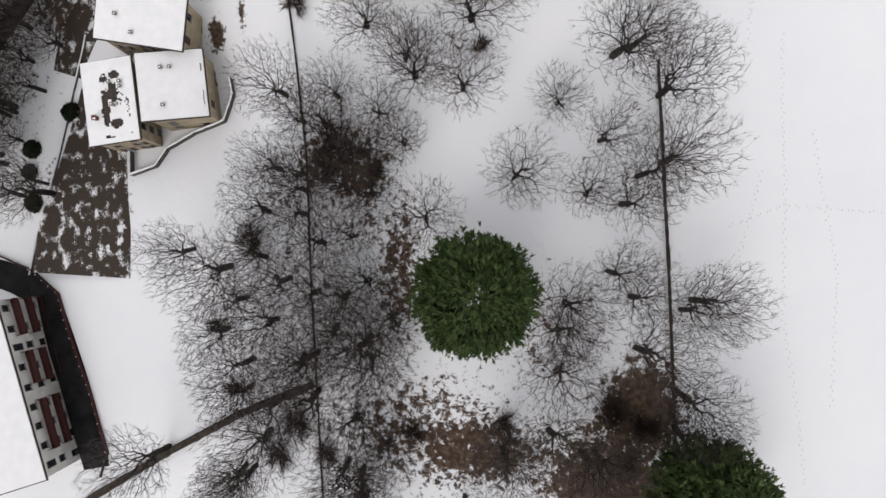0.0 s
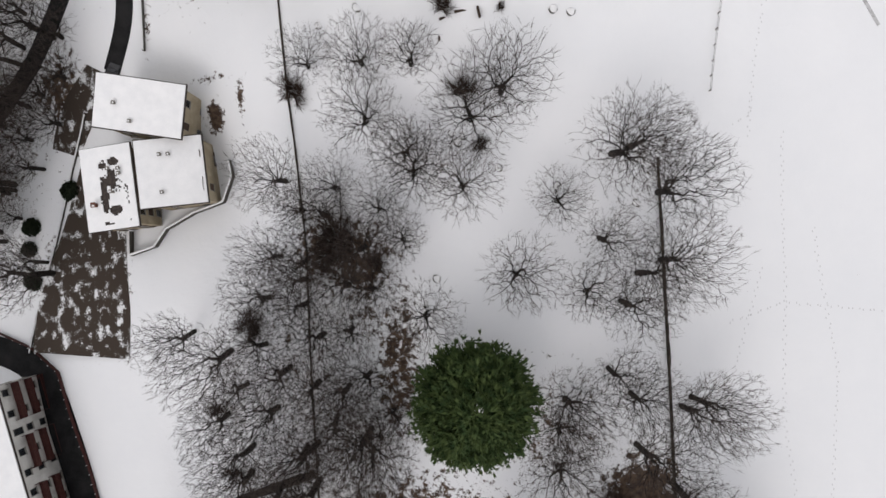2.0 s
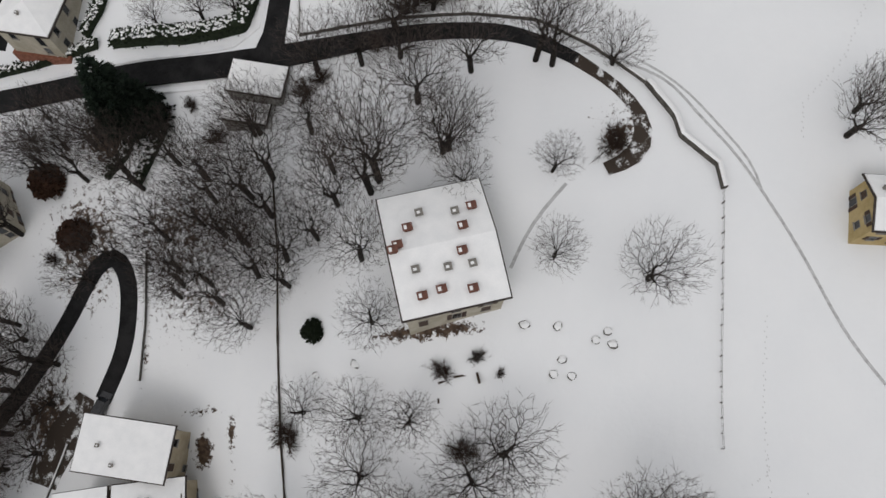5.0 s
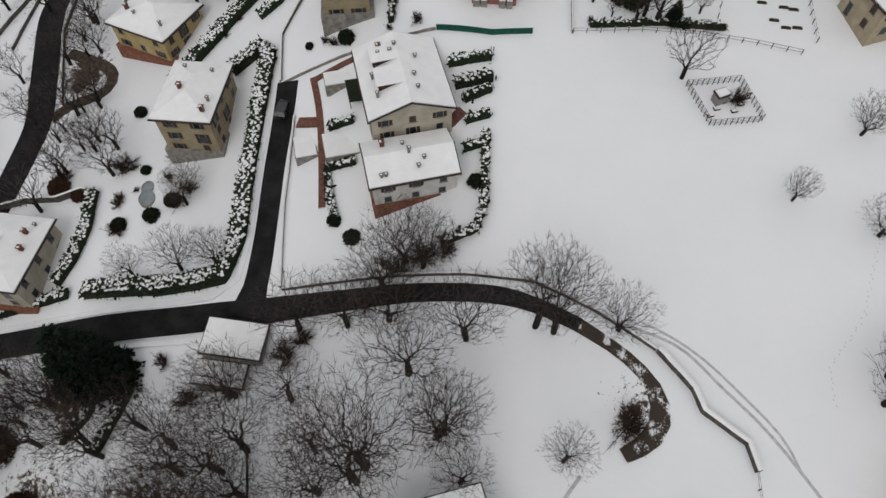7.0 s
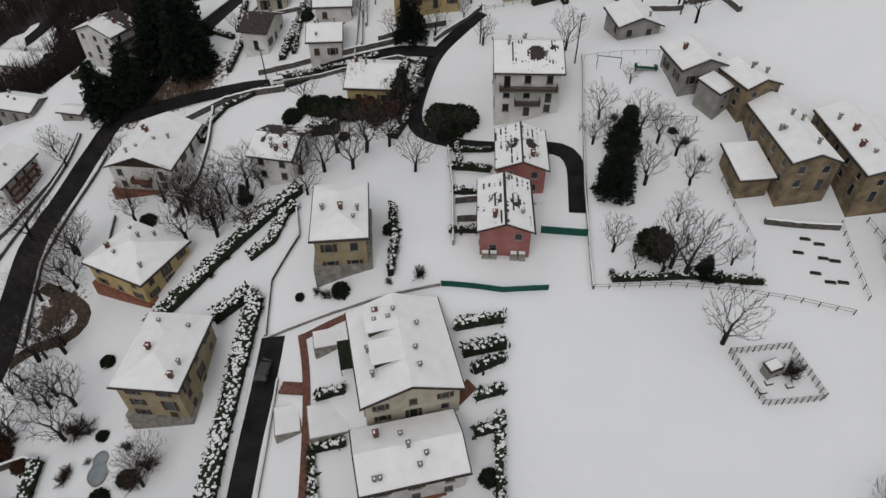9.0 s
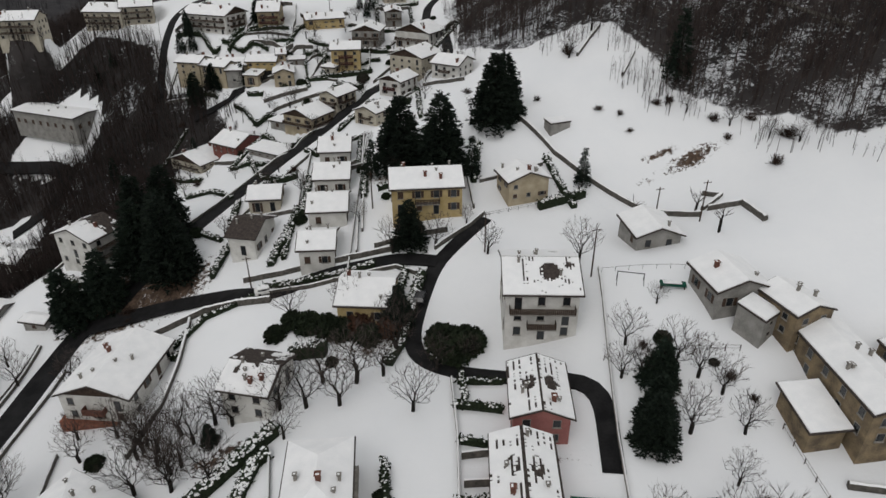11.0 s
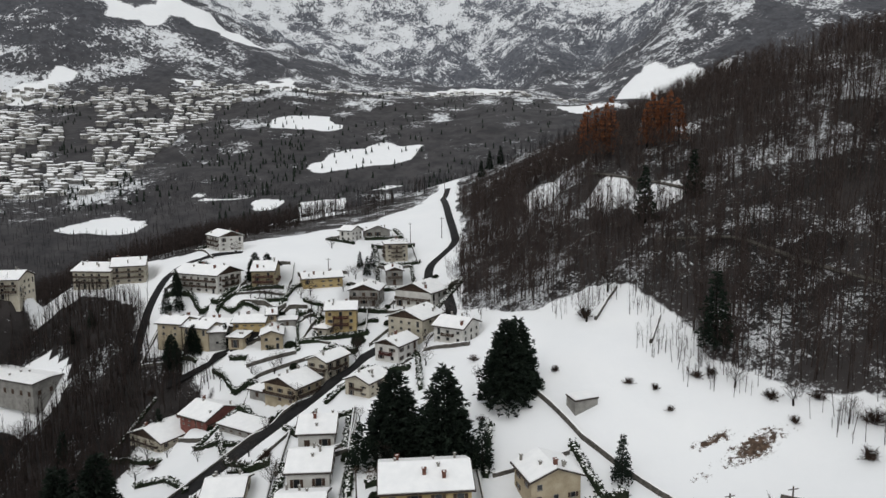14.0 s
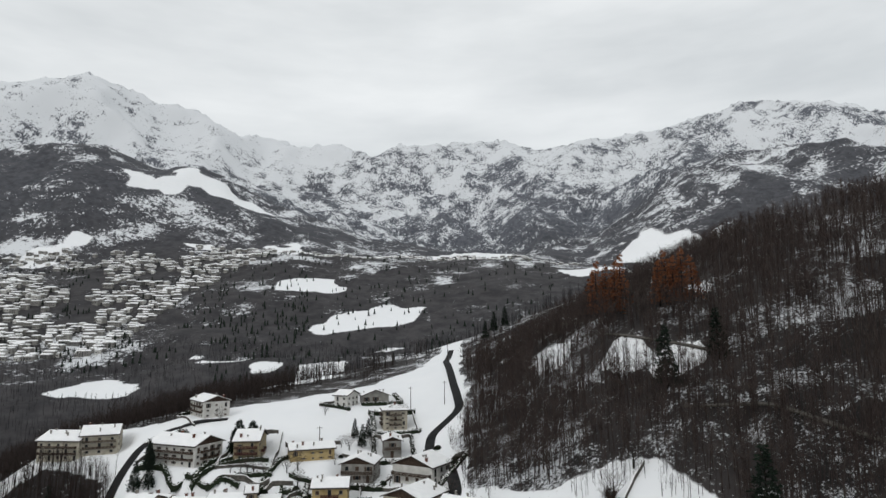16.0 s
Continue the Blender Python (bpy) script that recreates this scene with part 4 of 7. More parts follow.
road("road", [(-110, 92), (-72, 90.6), (-60, 90.4), (-41, 90.1), (-30, 89.8), (-21.7, 88.8), (-10.6, 87.6), (-1.3, 86.7), (8.8, 84.9), (12.9, 83), (17.4, 80)], [4, 4, 4, 4, 4, 3.6, 3, 2.6, 2.4, 2, 1.8], "dark wet asphalt lane cleared of snow")
road("track", [(17.2, 80.1), (21.2, 77), (24, 74.5), (25.8, 70.7), (24.8, 67), (20, 65.3)], [1.8, 1.5, 1.6, 2.2, 2.4, 1.6], "muddy brown track with melting snow", MELTING)
road("side_road", [(-25.4, 88.5), (-23.9, 92.6), (-23, 100.2), (-22.5, 110.6), (-21.2, 120), (-20.8, 124)], [5.5, 3.6, 3.2, 3.2, 3.4, 3.4], "dark wet asphalt drive between snowy verges")
road("road", [(-76, 100), (-68, 131), (-72.7, 157.9), (-71.4, 168.5), (-71, 180.7), (-68, 192.7), (-48, 192.2), (-36.2, 190.5), (-26.5, 186.5), (-18.5, 188.3), (-3.9, 188), (3.6, 185.4)], [5, 5.2, 5.2, 5, 5, 4.6, 3.8, 3.4, 3.4, 3.2, 3.2, 3.2], "dark wet asphalt road winding between the houses")
road("road", [(22.8, 138), (24.6, 150.5), (22.5, 153.5), (18.2, 154.5), (10.9, 157), (3.9, 159.1), (-0.5, 162.7), (-1.4, 167.7), (0.5, 176.3), (3.1, 184.8), (13.2, 196.4)], 2.8, "dark wet asphalt lane curving past gardens")
road("road", [(-62, 196), (-58.8, 200.8), (-44.6, 224.9), (-35.8, 236), (-26, 248.2), (-12, 267.9), (0, 276), (10.2, 276.5)], 4.2, "dark wet asphalt main road through the village")
road("road", [(8, 268), (10.2, 276.5), (9.5, 292.9), (4, 316.2), (5, 328), (15, 340), (14.3, 373.7), (13.6, 431.3), (18, 470)], 3.0, "narrow wet road climbing beside the meadow")
road("road", [(-79.4, 285), (-81.3, 302.7), (-81.9, 317.6), (-77.6, 327), (-60, 330)], 2.6, "narrow lane with snowy edges")
road("road", [(-38, 291), (-45, 283), (-56, 276), (-66, 274)], 2.6, "village lane between apartment blocks")
road("drive", [(-52.6, 42.3), (-48.9, 50), (-48.2, 60), (-50.5, 64.6), (-54.2, 63.2), (-59.3, 54.1), (-66.7, 43.7), (-76, 34)], 2.8, "wet asphalt drive with a tight hairpin bend")
road("road", [(-86, -1), (-78, -2.4), (-71.5, -3.6), (-66, -6.6), (-63.4, -12.5), (-60, -21.7), (-57, -31.8), (-56.6, -34.5)], [4.6, 4.8, 5, 5.2, 5.2, 5.2, 5, 4.6], "dark wet asphalt strip below the flats")
road("road", [(-142, 292), (-130, 288), (-118, 285), (-111, 280), (-113, 273), (-126, 266)], 5.0, "curving wet road beside the warehouse")
road("drive", [(-66, 131), (-62, 134.2), (-58.4, 133.2), (-54.5, 134.8), (-54.6, 138.7), (-60.4, 142.6), (-66, 146)], 2.2, "brown gravel drive with a turning circle", EARTH)
road("garden_path", [(-16.6, 123), (-15.6, 119), (-15.2, 115), (-14.9, 108), (-14.7, 102)], 1.0, "red paved garden walkway swept of snow", PAVER, 0.12)
road("garden_path", [(-16.4, 122.6), (-12, 123.4), (-9.6, 123.6)], 0.9, "red paved garden walkway swept of snow", PAVER, 0.12)
road("garden_path", [(-19, 116.8), (-17, 116.2), (-15.4, 115.6)], 1.6, "red paved steps from the drive", PAVER, 0.12)
road("garden_path", [(-0.5, 108.6), (3.5, 109.4), (5.5, 112)], 1.6, "red paved courtyard between the row houses", PAVER, 0.12)
road("trodden_path", [(22.2, 79.9), (26.2, 78.4), (29.5, 77.1), (31.7, 73), (35.4, 69.7), (37.7, 66.6), (40.5, 62.2), (43.3, 58), (45.9, 53.3), (49.3, 46.2), (53.1, 40.6)], 0.35, "trodden footpath through the snow", TRODDEN, 0.03)
road("trodden_path", [(24.3, 80.3), (28.9, 77.8), (32.6, 74.4), (34.9, 71.1), (39.4, 66.6), (39.7, 63.4)], 0.3, "trodden footpath through the snow", TRODDEN, 0.03)
road("trodden_path", [(8.2, 53.4), (9.6, 56.6), (11.3, 59.3), (15.1, 63.4)], 0.4, "trodden footpath through the snow", TRODDEN, 0.03)
road("yard", [(-55.6, 28), (-56.3, 22), (-57, 15), (-58, 4.6), (-58.4, -3)], [7, 9, 11.5, 16, 17], "brown paved yard with melting snow", MELTING)
road("yard", [(-55.4, 43), (-58, 38), (-61, 33.5), (-61.8, 30)], [3, 6, 5.5, 5], "brown paved yard with melting snow", MELTING)

for pts in ([(-110, 95), (-72, 93.2), (-60, 93), (-41, 92.6), (-31, 92.6), (-27, 94.5), (-25.6, 100.2), (-25.2, 110.6), (-24, 121)], [(-110, 89), (-72, 87.7), (-60, 87.6), (-41, 87.4), (-33, 87)]):
    v, f = wall_strip(pts, 0.9, 0.22, 2.0, 0.05)
    tagged(mesh_part("verge", v, f, SNOW), "ploughed ridge of snow along the road", "verge", kind="structure")


def snowy_hedge(pts, thick, height, seed, label="clipped dark hedge with snow on its top"):
    v, f = wall_strip(pts, thick, height, 0.5, 0.14, seed)
    ob = mesh_part("hedge", v, f, LEAF)
    tagged(ob, label, "hedge")
    # leaf clumps roughen the faces
    rnd = np.random.RandomState(seed + 50)
    va = np.array(v)
    lv, lf, sv, sf = [], [], [], []
    for p in va:
        for _ in range(2):
            q = p + rnd.normal(0, 0.16, 3)
            a, b = rnd.normal(0, 0.16, 3), rnd.normal(0, 0.16, 3)
            k = len(lv)
            lv.extend([q - a, q + b, q + a, q - b])
            lf.append((k, k + 1, k + 2, k + 3))
    tagged(mesh_part("leaves", lv, lf, LEAF, ob), kind="stuff")
    # lumps of snow caught on the top
    s = np.array(v).reshape(-1, 6, 3)
    ring = [(math.cos(q), math.sin(q)) for q in np.arange(6) * math.pi / 3]
    for i in range(len(s) - 1):
        fall = 0.35 + 0.3 * math.sin(i * 0.37 + seed) * math.sin(i * 0.11)
        for _ in range(max(4, int(thick * 6))):
            if rnd.rand() < fall * 1.2:
                continue
            e, g = rnd.uniform(-0.12, 1.05), rnd.rand()
            m_ = (s[i, 2] * (1 - g) + s[i + 1, 2] * g) * (1 - e) + (s[i, 3] * (1 - g) + s[i + 1, 3] * g) * e
            r0, k = rnd.uniform(0.12, 0.34), len(sv)
            sv.extend(m_ + (c * r0 * rnd.uniform(0.6, 1.3), q * r0 * rnd.uniform(0.6, 1.3), -0.03) for c, q in ring)
            sv.append(m_ + (0, 0, rnd.uniform(0.05, 0.14)))
            sf.extend((k + j, k + (j + 1) % 6, k + 6) for j in range(6))
    if sv:
        tagged(mesh_part("snow_cap", sv, sf, ROOF_SNOW, ob, "broken caps of snow"), kind="stuff")
    return ob


for k, (pts, th_, hh) in enumerate((
        ([(-24.4, 130), (-25.6, 121.5), (-26.6, 111.9), (-27.2, 100.4), (-29.4, 95.2), (-38.6, 95.0), (-51.3, 96.2)], 2.3, 1.9),
        ([(-24, 130), (-26, 132.5), (-31, 130.5)], 2.0, 1.8), ([(-14.1, 107.3), (-13.2, 102), (-12.7, 99.5)], 0.7, 0.8),
        ([(8.4, 108), (8.2, 106.3), (7.6, 97.7), (6.3, 94.3), (1.7, 93.1)], 0.9, 1.1), ([(3.8, 119.1), (9.9, 119.7)], 1.1, 1.1), ([(4.6, 115.7), (9.9, 116.3)], 1.2, 1.2),
        ([(5.8, 113.5), (9.6, 114.7)], 1.0, 1.0), ([(5.8, 110.4), (9.1, 110.9)], 1.0, 1.0), ([(5.4, 106.4), (8.7, 106.8)], 1.0, 1.0),
        ([(-13.9, 114.1), (-10.2, 114.2)], 0.9, 0.9), ([(-14.5, 107.9), (-9.8, 107.9)], 0.9, 0.9),
        ([(-42.6, 132.4), (-37.1, 137.4), (-31.4, 143), (-24.6, 148.9), (-20.2, 152.5)], 2.2, 1.6), ([(-27, 140), (-23.5, 142), (-22, 147.6), (-20.2, 148.4)], 1.7, 1.2), ([(0.6, 182.3), (-1.2, 175), (-2.7, 166.4), (-4.6, 161.6)], 1.3, 1.3), ([(-3.8, 176.4), (-2.2, 184)], 1.2, 1.2), ([(-52.7, 181.6), (-42.8, 177.5)], 1.2, 1.2), ([(-25.6, 187.4), (-14.4, 186.6), (-7.8, 187.2)], 1.2, 1.2), ([(-20.4, 168), (-14.6, 166.6)], 1.6, 2.2),
        ([(-4.4, 141.9), (-3.8, 133.9), (-4.4, 127.9)], 0.8, 1.0), ([(-53.8, 113.5), (-53.5, 107), (-54.8, 102), (-57.1, 98.4)], 1.6, 1.4), ([(-54.5, 96.4), (-66, 95.6), (-84, 95.4)], 1.3, 1.2),
        ([(6, 158), (6.3, 151), (11, 149.5)], 0.7, 1.0), ([(-1, 173), (0.8, 182)], 1.2, 1.4), ([(24, 199), (34, 203)], 1.2, 1.6), ([(-10, 187), (-20, 187), (-30, 189)], 0.9, 1.0),
        ([(-56, 168), (-40, 186), (-30, 187.5)], 0.8, 0.9))):
    snowy_hedge(pts, th_, hh, 100 + k)
for k, pts in enumerate(([(-52.7, 75.8), (-49.3, 78.7), (-48.1, 81.4)], [(-47.3, 73.8), (-45, 77.6), (-42.6, 81.7)])):
    snowy_hedge(pts, 1.4, 1.2, 170 + k, "straggling dark garden hedge with a little snow")
for k, pts in enumerate(([(5.4, 156.3), (11.8, 155.3)], [(4.7, 151.2), (10.6, 149.9)], [(4.8, 144.4), (8.7, 143.2)], [(4, 134.8), (7.6, 134.5)], [(-56, 150), (-50, 149.5)], [(25, 125.6), (36, 126), (45, 124.6)])):
    snowy_hedge(pts, 0.7, 0.9, 180 + k, "dark garden hedge dividing small plots")


def stone_wall(pts, thick, height, label, seed=0, cap=True, mat=DARKSTONE, rough=0.06):
    v, f = wall_strip(pts, thick, height, 0.9, rough, seed)
    ob = mesh_part("garden_wall", v, f, mat)
    tagged(ob, label, "wall", kind="structure")
    if cap:
        s = np.array(v).reshape(-1, 6, 3)
        cv, cf = [], []
        for i in range(len(s)):
            a, b = s[i, 2], s[i, 3]
            m_ = (a + b) / 2
            cv.extend([a + (a - m_) * 0.1, m_ + (0, 0, 0.16), b + (b - m_) * 0.1])
        for i in range(len(s) - 1):
            k = 3 * i
            cf.extend([(k, k + 3, k + 4, k + 1), (k + 1, k + 4, k + 5, k + 2)])
        mesh_part("snow_cap", cv, cf, ROOF_SNOW, ob)
    return ob


stone_wall([(34.8, 63.6), (34.2, 66.5), (29.8, 69.9), (29.2, 72.2), (25.9, 76.7)], 0.7, 0.9, "dark dry-stone wall topped with snow", 1)
stone_wall([(25.7, 76.7), (19.6, 81.6), (13, 86), (4.5, 88.2), (-5.9, 89.8), (-20.1, 91.3)], 0.35, 0.6, "low stone wall along the lane", 2)
stone_wall([(-20.3, 91.6), (-20.5, 104), (-19.6, 118)], 0.3, 0.5, "low rendered wall beside the drive", 3, mat=STONE)
stone_wall([(20, 234), (25, 223.6), (29.7, 214.1), (34.9, 208), (40.8, 202), (44.4, 197.6), (52, 189)], 0.6, 1.0, "dark stone wall along a sunken lane", 4)
stone_wall([(53.7, 190.4), (58.5, 187.7), (58.8, 180)], 0.8, 1.0, "ruined dry-stone wall of a sheep pen", 5)
stone_wall([(53, 191), (57, 193), (55, 196)], 0.7, 0.8, "broken stone wall in the snow", 6)
stone_wall([(22.2, 124.2), (22.6, 128), (24.6, 142.9), (29.8, 175.3)], 0.25, 0.6, "long low boundary wall with a snow cap", 7, mat=STONE)
stone_wall([(-22.1, 124.5), (-22.4, 133.6), (-18.9, 140.9), (-20.4, 148.8)], 0.3, 0.7, "low dark garden wall", 8)
stone_wall([(40, 244), (44, 249), (47, 252)], 0.6, 0.9, "old terrace wall on the slope", 9)
stone_wall([(-79, 150), (-77, 164), (-76, 176), (-75, 190)], 0.4, 0.8, "low wall along the village road", 11)
stone_wall([(-64.5, 134), (-68.5, 152), (-67.6, 166), (-66.5, 182)], 0.4, 0.8, "low wall along the village road", 12)
stone_wall([(-50.4, 17), (-50.1, 13.2), (-46, 14.6), (-44.3, 17.4), (-39.7, 20.0), (-34.7, 21.6), (-33, 25.6), (-33.4, 28)], 0.4, 1.4, "curved retaining wall below the villa", 13)
stone_wall([(-58, 36), (-61, 27.0), (-64, 14.9), (-67, 4.6), (-69, -3)], 0.3, 0.5, "low wall beside the yard", 14)
stone_wall([(-45.5, 64), (-45.6, 54), (-46.4, 45)], 0.35, 0.8, "retaining wall beside the drive", 15)
stone_wall([(4.2, 132), (4.8, 146), (4.6, 157)], 0.3, 0.8, "white garden wall capped with snow", 16, mat=STONE)
stone_wall([(5, 141.5), (9.5, 141.8)], 0.3, 1.2, "dark garden wall", 17)
stone_wall([(48.9, 135), (53.3, 133.9), (58.5, 132.7)], 0.6, 0.9, "dark wall above the vegetable plot", 31)
stone_wall([(-86, 150), (-80, 163), (-77, 176), (-75.5, 190)], 0.35, 0.9, "roadside garden wall", 32)
stone_wall([(-57, 160), (-56, 152), (-50, 150)], 0.35, 0.9, "garden wall below the chalet", 33)
stone_wall([(5, 137), (9, 137)], 0.3, 1.2, "dark garden wall", 18)
stone_wall([(-22.3, 124.4), (-11, 124.6), (2.2, 125.2)], 0.25, 0.5, "low garden wall", 19, mat=STONE)
stone_wall([(-30, 187.6), (-20, 185.6), (-4, 185.6), (1, 182)], 0.3, 0.8, "roadside garden wall", 20)
stone_wall([(-40, 214), (-30, 230), (-22, 243)], 0.35, 0.8, "roadside wall", 21)
stone_wall([(-53, 216), (-42, 232), (-33, 244), (-24, 254)], 0.4, 1.0, "retaining wall above the road", 22)
stone_wall([(-48, 262), (-40, 268), (-24, 272)], 0.4, 1.0, "terrace wall in the village", 23)
stone_wall([(-66, 288), (-48, 280), (-30, 292)], 0.4, 0.9, "terrace wall below the flats", 24)
stone_wall([(-13, 186), (-12.5, 205), (-12, 235)], 0.3, 0.8, "long garden wall beside the bungalows", 25, mat=STONE)
road("hill_track", [(50.6, 313.4), (63.2, 291.7), (70.4, 279.4), (73.3, 272.8)], 1.1, "dark narrow track across the wooded hill", DARKSTONE, 0.25)
road("hill_track", [(60, 262), (74.2, 250.2), (77.5, 241.9), (80.8, 233.8), (84.8, 226.2), (89.2, 217.4)], 1.1, "dark narrow track across the wooded hill", DARKSTONE, 0.25)
stone_wall([(27.7, 25.4), (28.5, 15.1), (29.1, 2.6), (29.9, -16.5), (31, -42)], 0.26, 0.6, "dark mossy wall running under the field-edge trees", 41, cap=False, mat=BANK, rough=0.16)
stone_wall([(-23.9, 71.6), (-22.7, 60.2), (-22.4, 47.8), (-22, 35), (-21, 22.9), (-19.7, 12.7), (-18.8, -2), (-18.1, -15.7), (-17.3, -35), (-17, -44)], 0.2, 0.5, "thin dark wall along the wood", 42, cap=False, mat=BANK, rough=0.1)
stone_wall([(-64, -43.5), (-58.5, -40.1), (-43, -30.6), (-30, -23.3), (-18.4, -18.2)], 1.1, 0.9, "broad mossy stone bank between the trees", 43, cap=False, mat=BANK, rough=0.3)
stone_wall([(-74, 114.2), (-66.4, 114.6), (-60.2, 113.5), (-55.8, 114.3), (-53.6, 113.4)], 0.5, 1.3, "curved retaining wall with a snowy top", 44)
stone_wall([(-57, 184), (-53.1, 185.2), (-40.8, 188.0), (-34, 187), (-27.2, 185)], 0.8, 1.2, "dark retaining wall below the road", 45)
stone_wall([(-43.3, 186.6), (-42.3, 175.1), (-42.1, 165.9), (-44.2, 156.3)], 0.5, 1.1, "dark garden wall stepping down the slope", 46)
stone_wall([(-3.2, 190.4), (-14.4, 190.8), (-26, 191.6), (-34, 193)], 0.5, 1.1, "dark roadside wall topped with snow", 47)
stone_wall([(3.2, 188.7), (10.1, 194.1), (13.1, 197.6)], 0.4, 0.9, "roadside wall beside the drive", 48)
stone_wall([(48, 232), (52, 238)], 0.6, 0.8, "old terrace wall on the slope", 10)


def fence(pts, gap, height, label, wires=2, mat=WOOD, post=0.09, group="field fences", netting=None):
    fo = thing("fence", pts[0][0], pts[0][1], float(ground_z(*pts[0])), 0, label, "fence", group)
    p = np.array(pts, float)
    s = np.r_[0, np.cumsum(np.hypot(*np.diff(p, axis=0).T))]
    q = np.linspace(0, s[-1], max(2, int(s[-1] / gap) + 1))
    c = np.stack([np.interp(q, s, p[:, 0]), np.interp(q, s, p[:, 1])], 1)
    g = ground_z(c[:, 0], c[:, 1]) - float(ground_z(*pts[0]))
    rel = c - p[0]

    def make(bm):
        box(bm, -post / 2, post / 2, -post / 2, post / 2, -0.4, height)
        box(bm, -post / 2 - 0.01, post / 2 + 0.01, -post / 2 - 0.01, post / 2 + 0.01, height, height + 0.06, 1)
    pm = shared(f"post|{post}{height}{mat.name}", make, [mat, ROOF_SNOW])
    for i in range(len(c)):
        piece("post", pm, fo, pose(rel[i, 0], rel[i, 1], g[i], random.uniform(-3, 3), random.uniform(-3, 3), 0))
    for w_ in range(wires):
        z_ = height * (w_ + 1) / (wires + 0.2)
        v, f = [], []
        for i in range(len(c)):
            for o in ((0.0, 0.025), (0.02, -0.02), (-0.02, -0.02)):
                v.append((rel[i, 0] + o[0], rel[i, 1] + o[0], g[i] + z_ + o[1]))
        for i in range(len(c) - 1):
            f.extend((3 * i + j, 3 * i + (j + 1) % 3, 3 * i + 3 + (j + 1) % 3, 3 * i + 3 + j) for j in range(3))
        mesh_part("rail" if mat is WOOD else "wire", v, f, mat, fo)
    if netting:
        v, f = wall_strip(pts, 0.05, height - 0.1, 1.5, 0, 0, 0.0)
        v = [(a - pts[0][0], b - pts[0][1], z_ - float(ground_z(*pts[0]))) for a, b, z_ in v]
        mesh_part("netting", v, f, netting, fo)
    return fo


fence([(33.9, 33.6), (33.9, 43.8), (34.2, 55), (34.6, 63.6)], 1.7, 0.9, "weathered wooden post and rail fence in the snow")
fence([(2.3, 125.1), (10.2, 123.6), (16.2, 124)], 2.0, 1.1, "metal fence with green netting", 1, METAL, 0.06, "garden fences", GREENMESH)
fence([(16.7, 134.2), (23.1, 133.4)], 2.0, 1.4, "metal fence with green netting", 1, METAL, 0.06, "garden fences", GREENMESH)
fence([(22.2, 124.2), (32.6, 124.5), (40.3, 123.6), (48.1, 121.6), (54.6, 119.1)], 2.0, 1.0, "wire fence with wooden posts at the field edge")
fence([(43.5, 124.7), (46.1, 131.1), (45, 142.7)], 2.2, 1.0, "wooden fence round a vegetable plot")
fence([(37, 114.3), (44.6, 114.8), (46.1, 107.8), (38.8, 107.5), (37, 114.3)], 0.75, 1.3, "tangled wooden fence round a small snowy garden", 4, WOOD, 0.08)
fence([(58.8, 133.2), (58, 127.2), (57.3, 121)], 1.6, 1.1, "pale wooden fence beside the vegetable plot")
fence([(62.3, 133.1), (63.1, 128.5), (63.4, 124)], 1.6, 1.1, "pale wooden fence beside the farm lane")
fence([(26, 156), (44, 154)], 2.0, 1.1, "wooden post fence below the meadow")
fence([(30, 174), (44, 170)], 2.0, 0.9, "low metal rail fence beside the meadow", 1, METAL, 0.05)
fence([(12, 196.5), (34, 203)], 2.0, 0.9, "fence with dark posts by the meadow", 2, METAL, 0.08)

fence([(-78, 0.8), (-75.3, 0.2), (-68.4, -2.2), (-63.2, -6.0), (-61, -12.5), (-57.4, -21.7), (-54.3, -31.8), (-56, -36)], 1.6, 1.0, "dark red boarded fence above the yard road", 1, REDRAIL, 0.09, "garden fences", REDRAIL)

# ---- houses ----
MELT_STRIPES = lambda u, v, i, j: 0.40 * (abs(v) < 0.46) * (i % 3 == 0) + 0.55 * (((abs(u) - 0.17) / 0.11) ** 2 + (v / 0.13) ** 2 < 1)
MELT_MIDDLE = lambda u, v, i, j: 0.34 * (i % 2 == 0) * (-0.48 < v < 0.02) * (u > -0.25) + 0.6 * (((u - 0.1) / 0.13) ** 2 + ((v + 0.2) / 0.12) ** 2 < 1) + 0.5 * (((u - 0.36) / 0.06) ** 2 + ((v + 0.12) / 0.05) ** 2 < 1) + 0.5 * (((u - 0.2) / 0.08) ** 2 + ((v - 0.3) / 0.04) ** 2 < 1)
MELT_TOP = lambda u, v, i, j: 0.55 * (v > 0.02) + 0.35 * (abs(u + 0.1) < 0.2) * (v > -0.25)
MELT_BAND = lambda u, v, i, j: 0.36 * (abs(u - 0.1) < 0.26) * (abs(v) < 0.44) + 0.55 * (((u - 0.08) / 0.12) ** 2 + ((v + 0.27) / 0.06) ** 2 < 1) + 0.55 * (((u - 0.12) / 0.11) ** 2 + ((v - 0.3) / 0.05) ** 2 < 1) + 0.4 * (((u + 0.1) / 0.08) ** 2 + ((v + 0.1) / 0.2) ** 2 < 1)
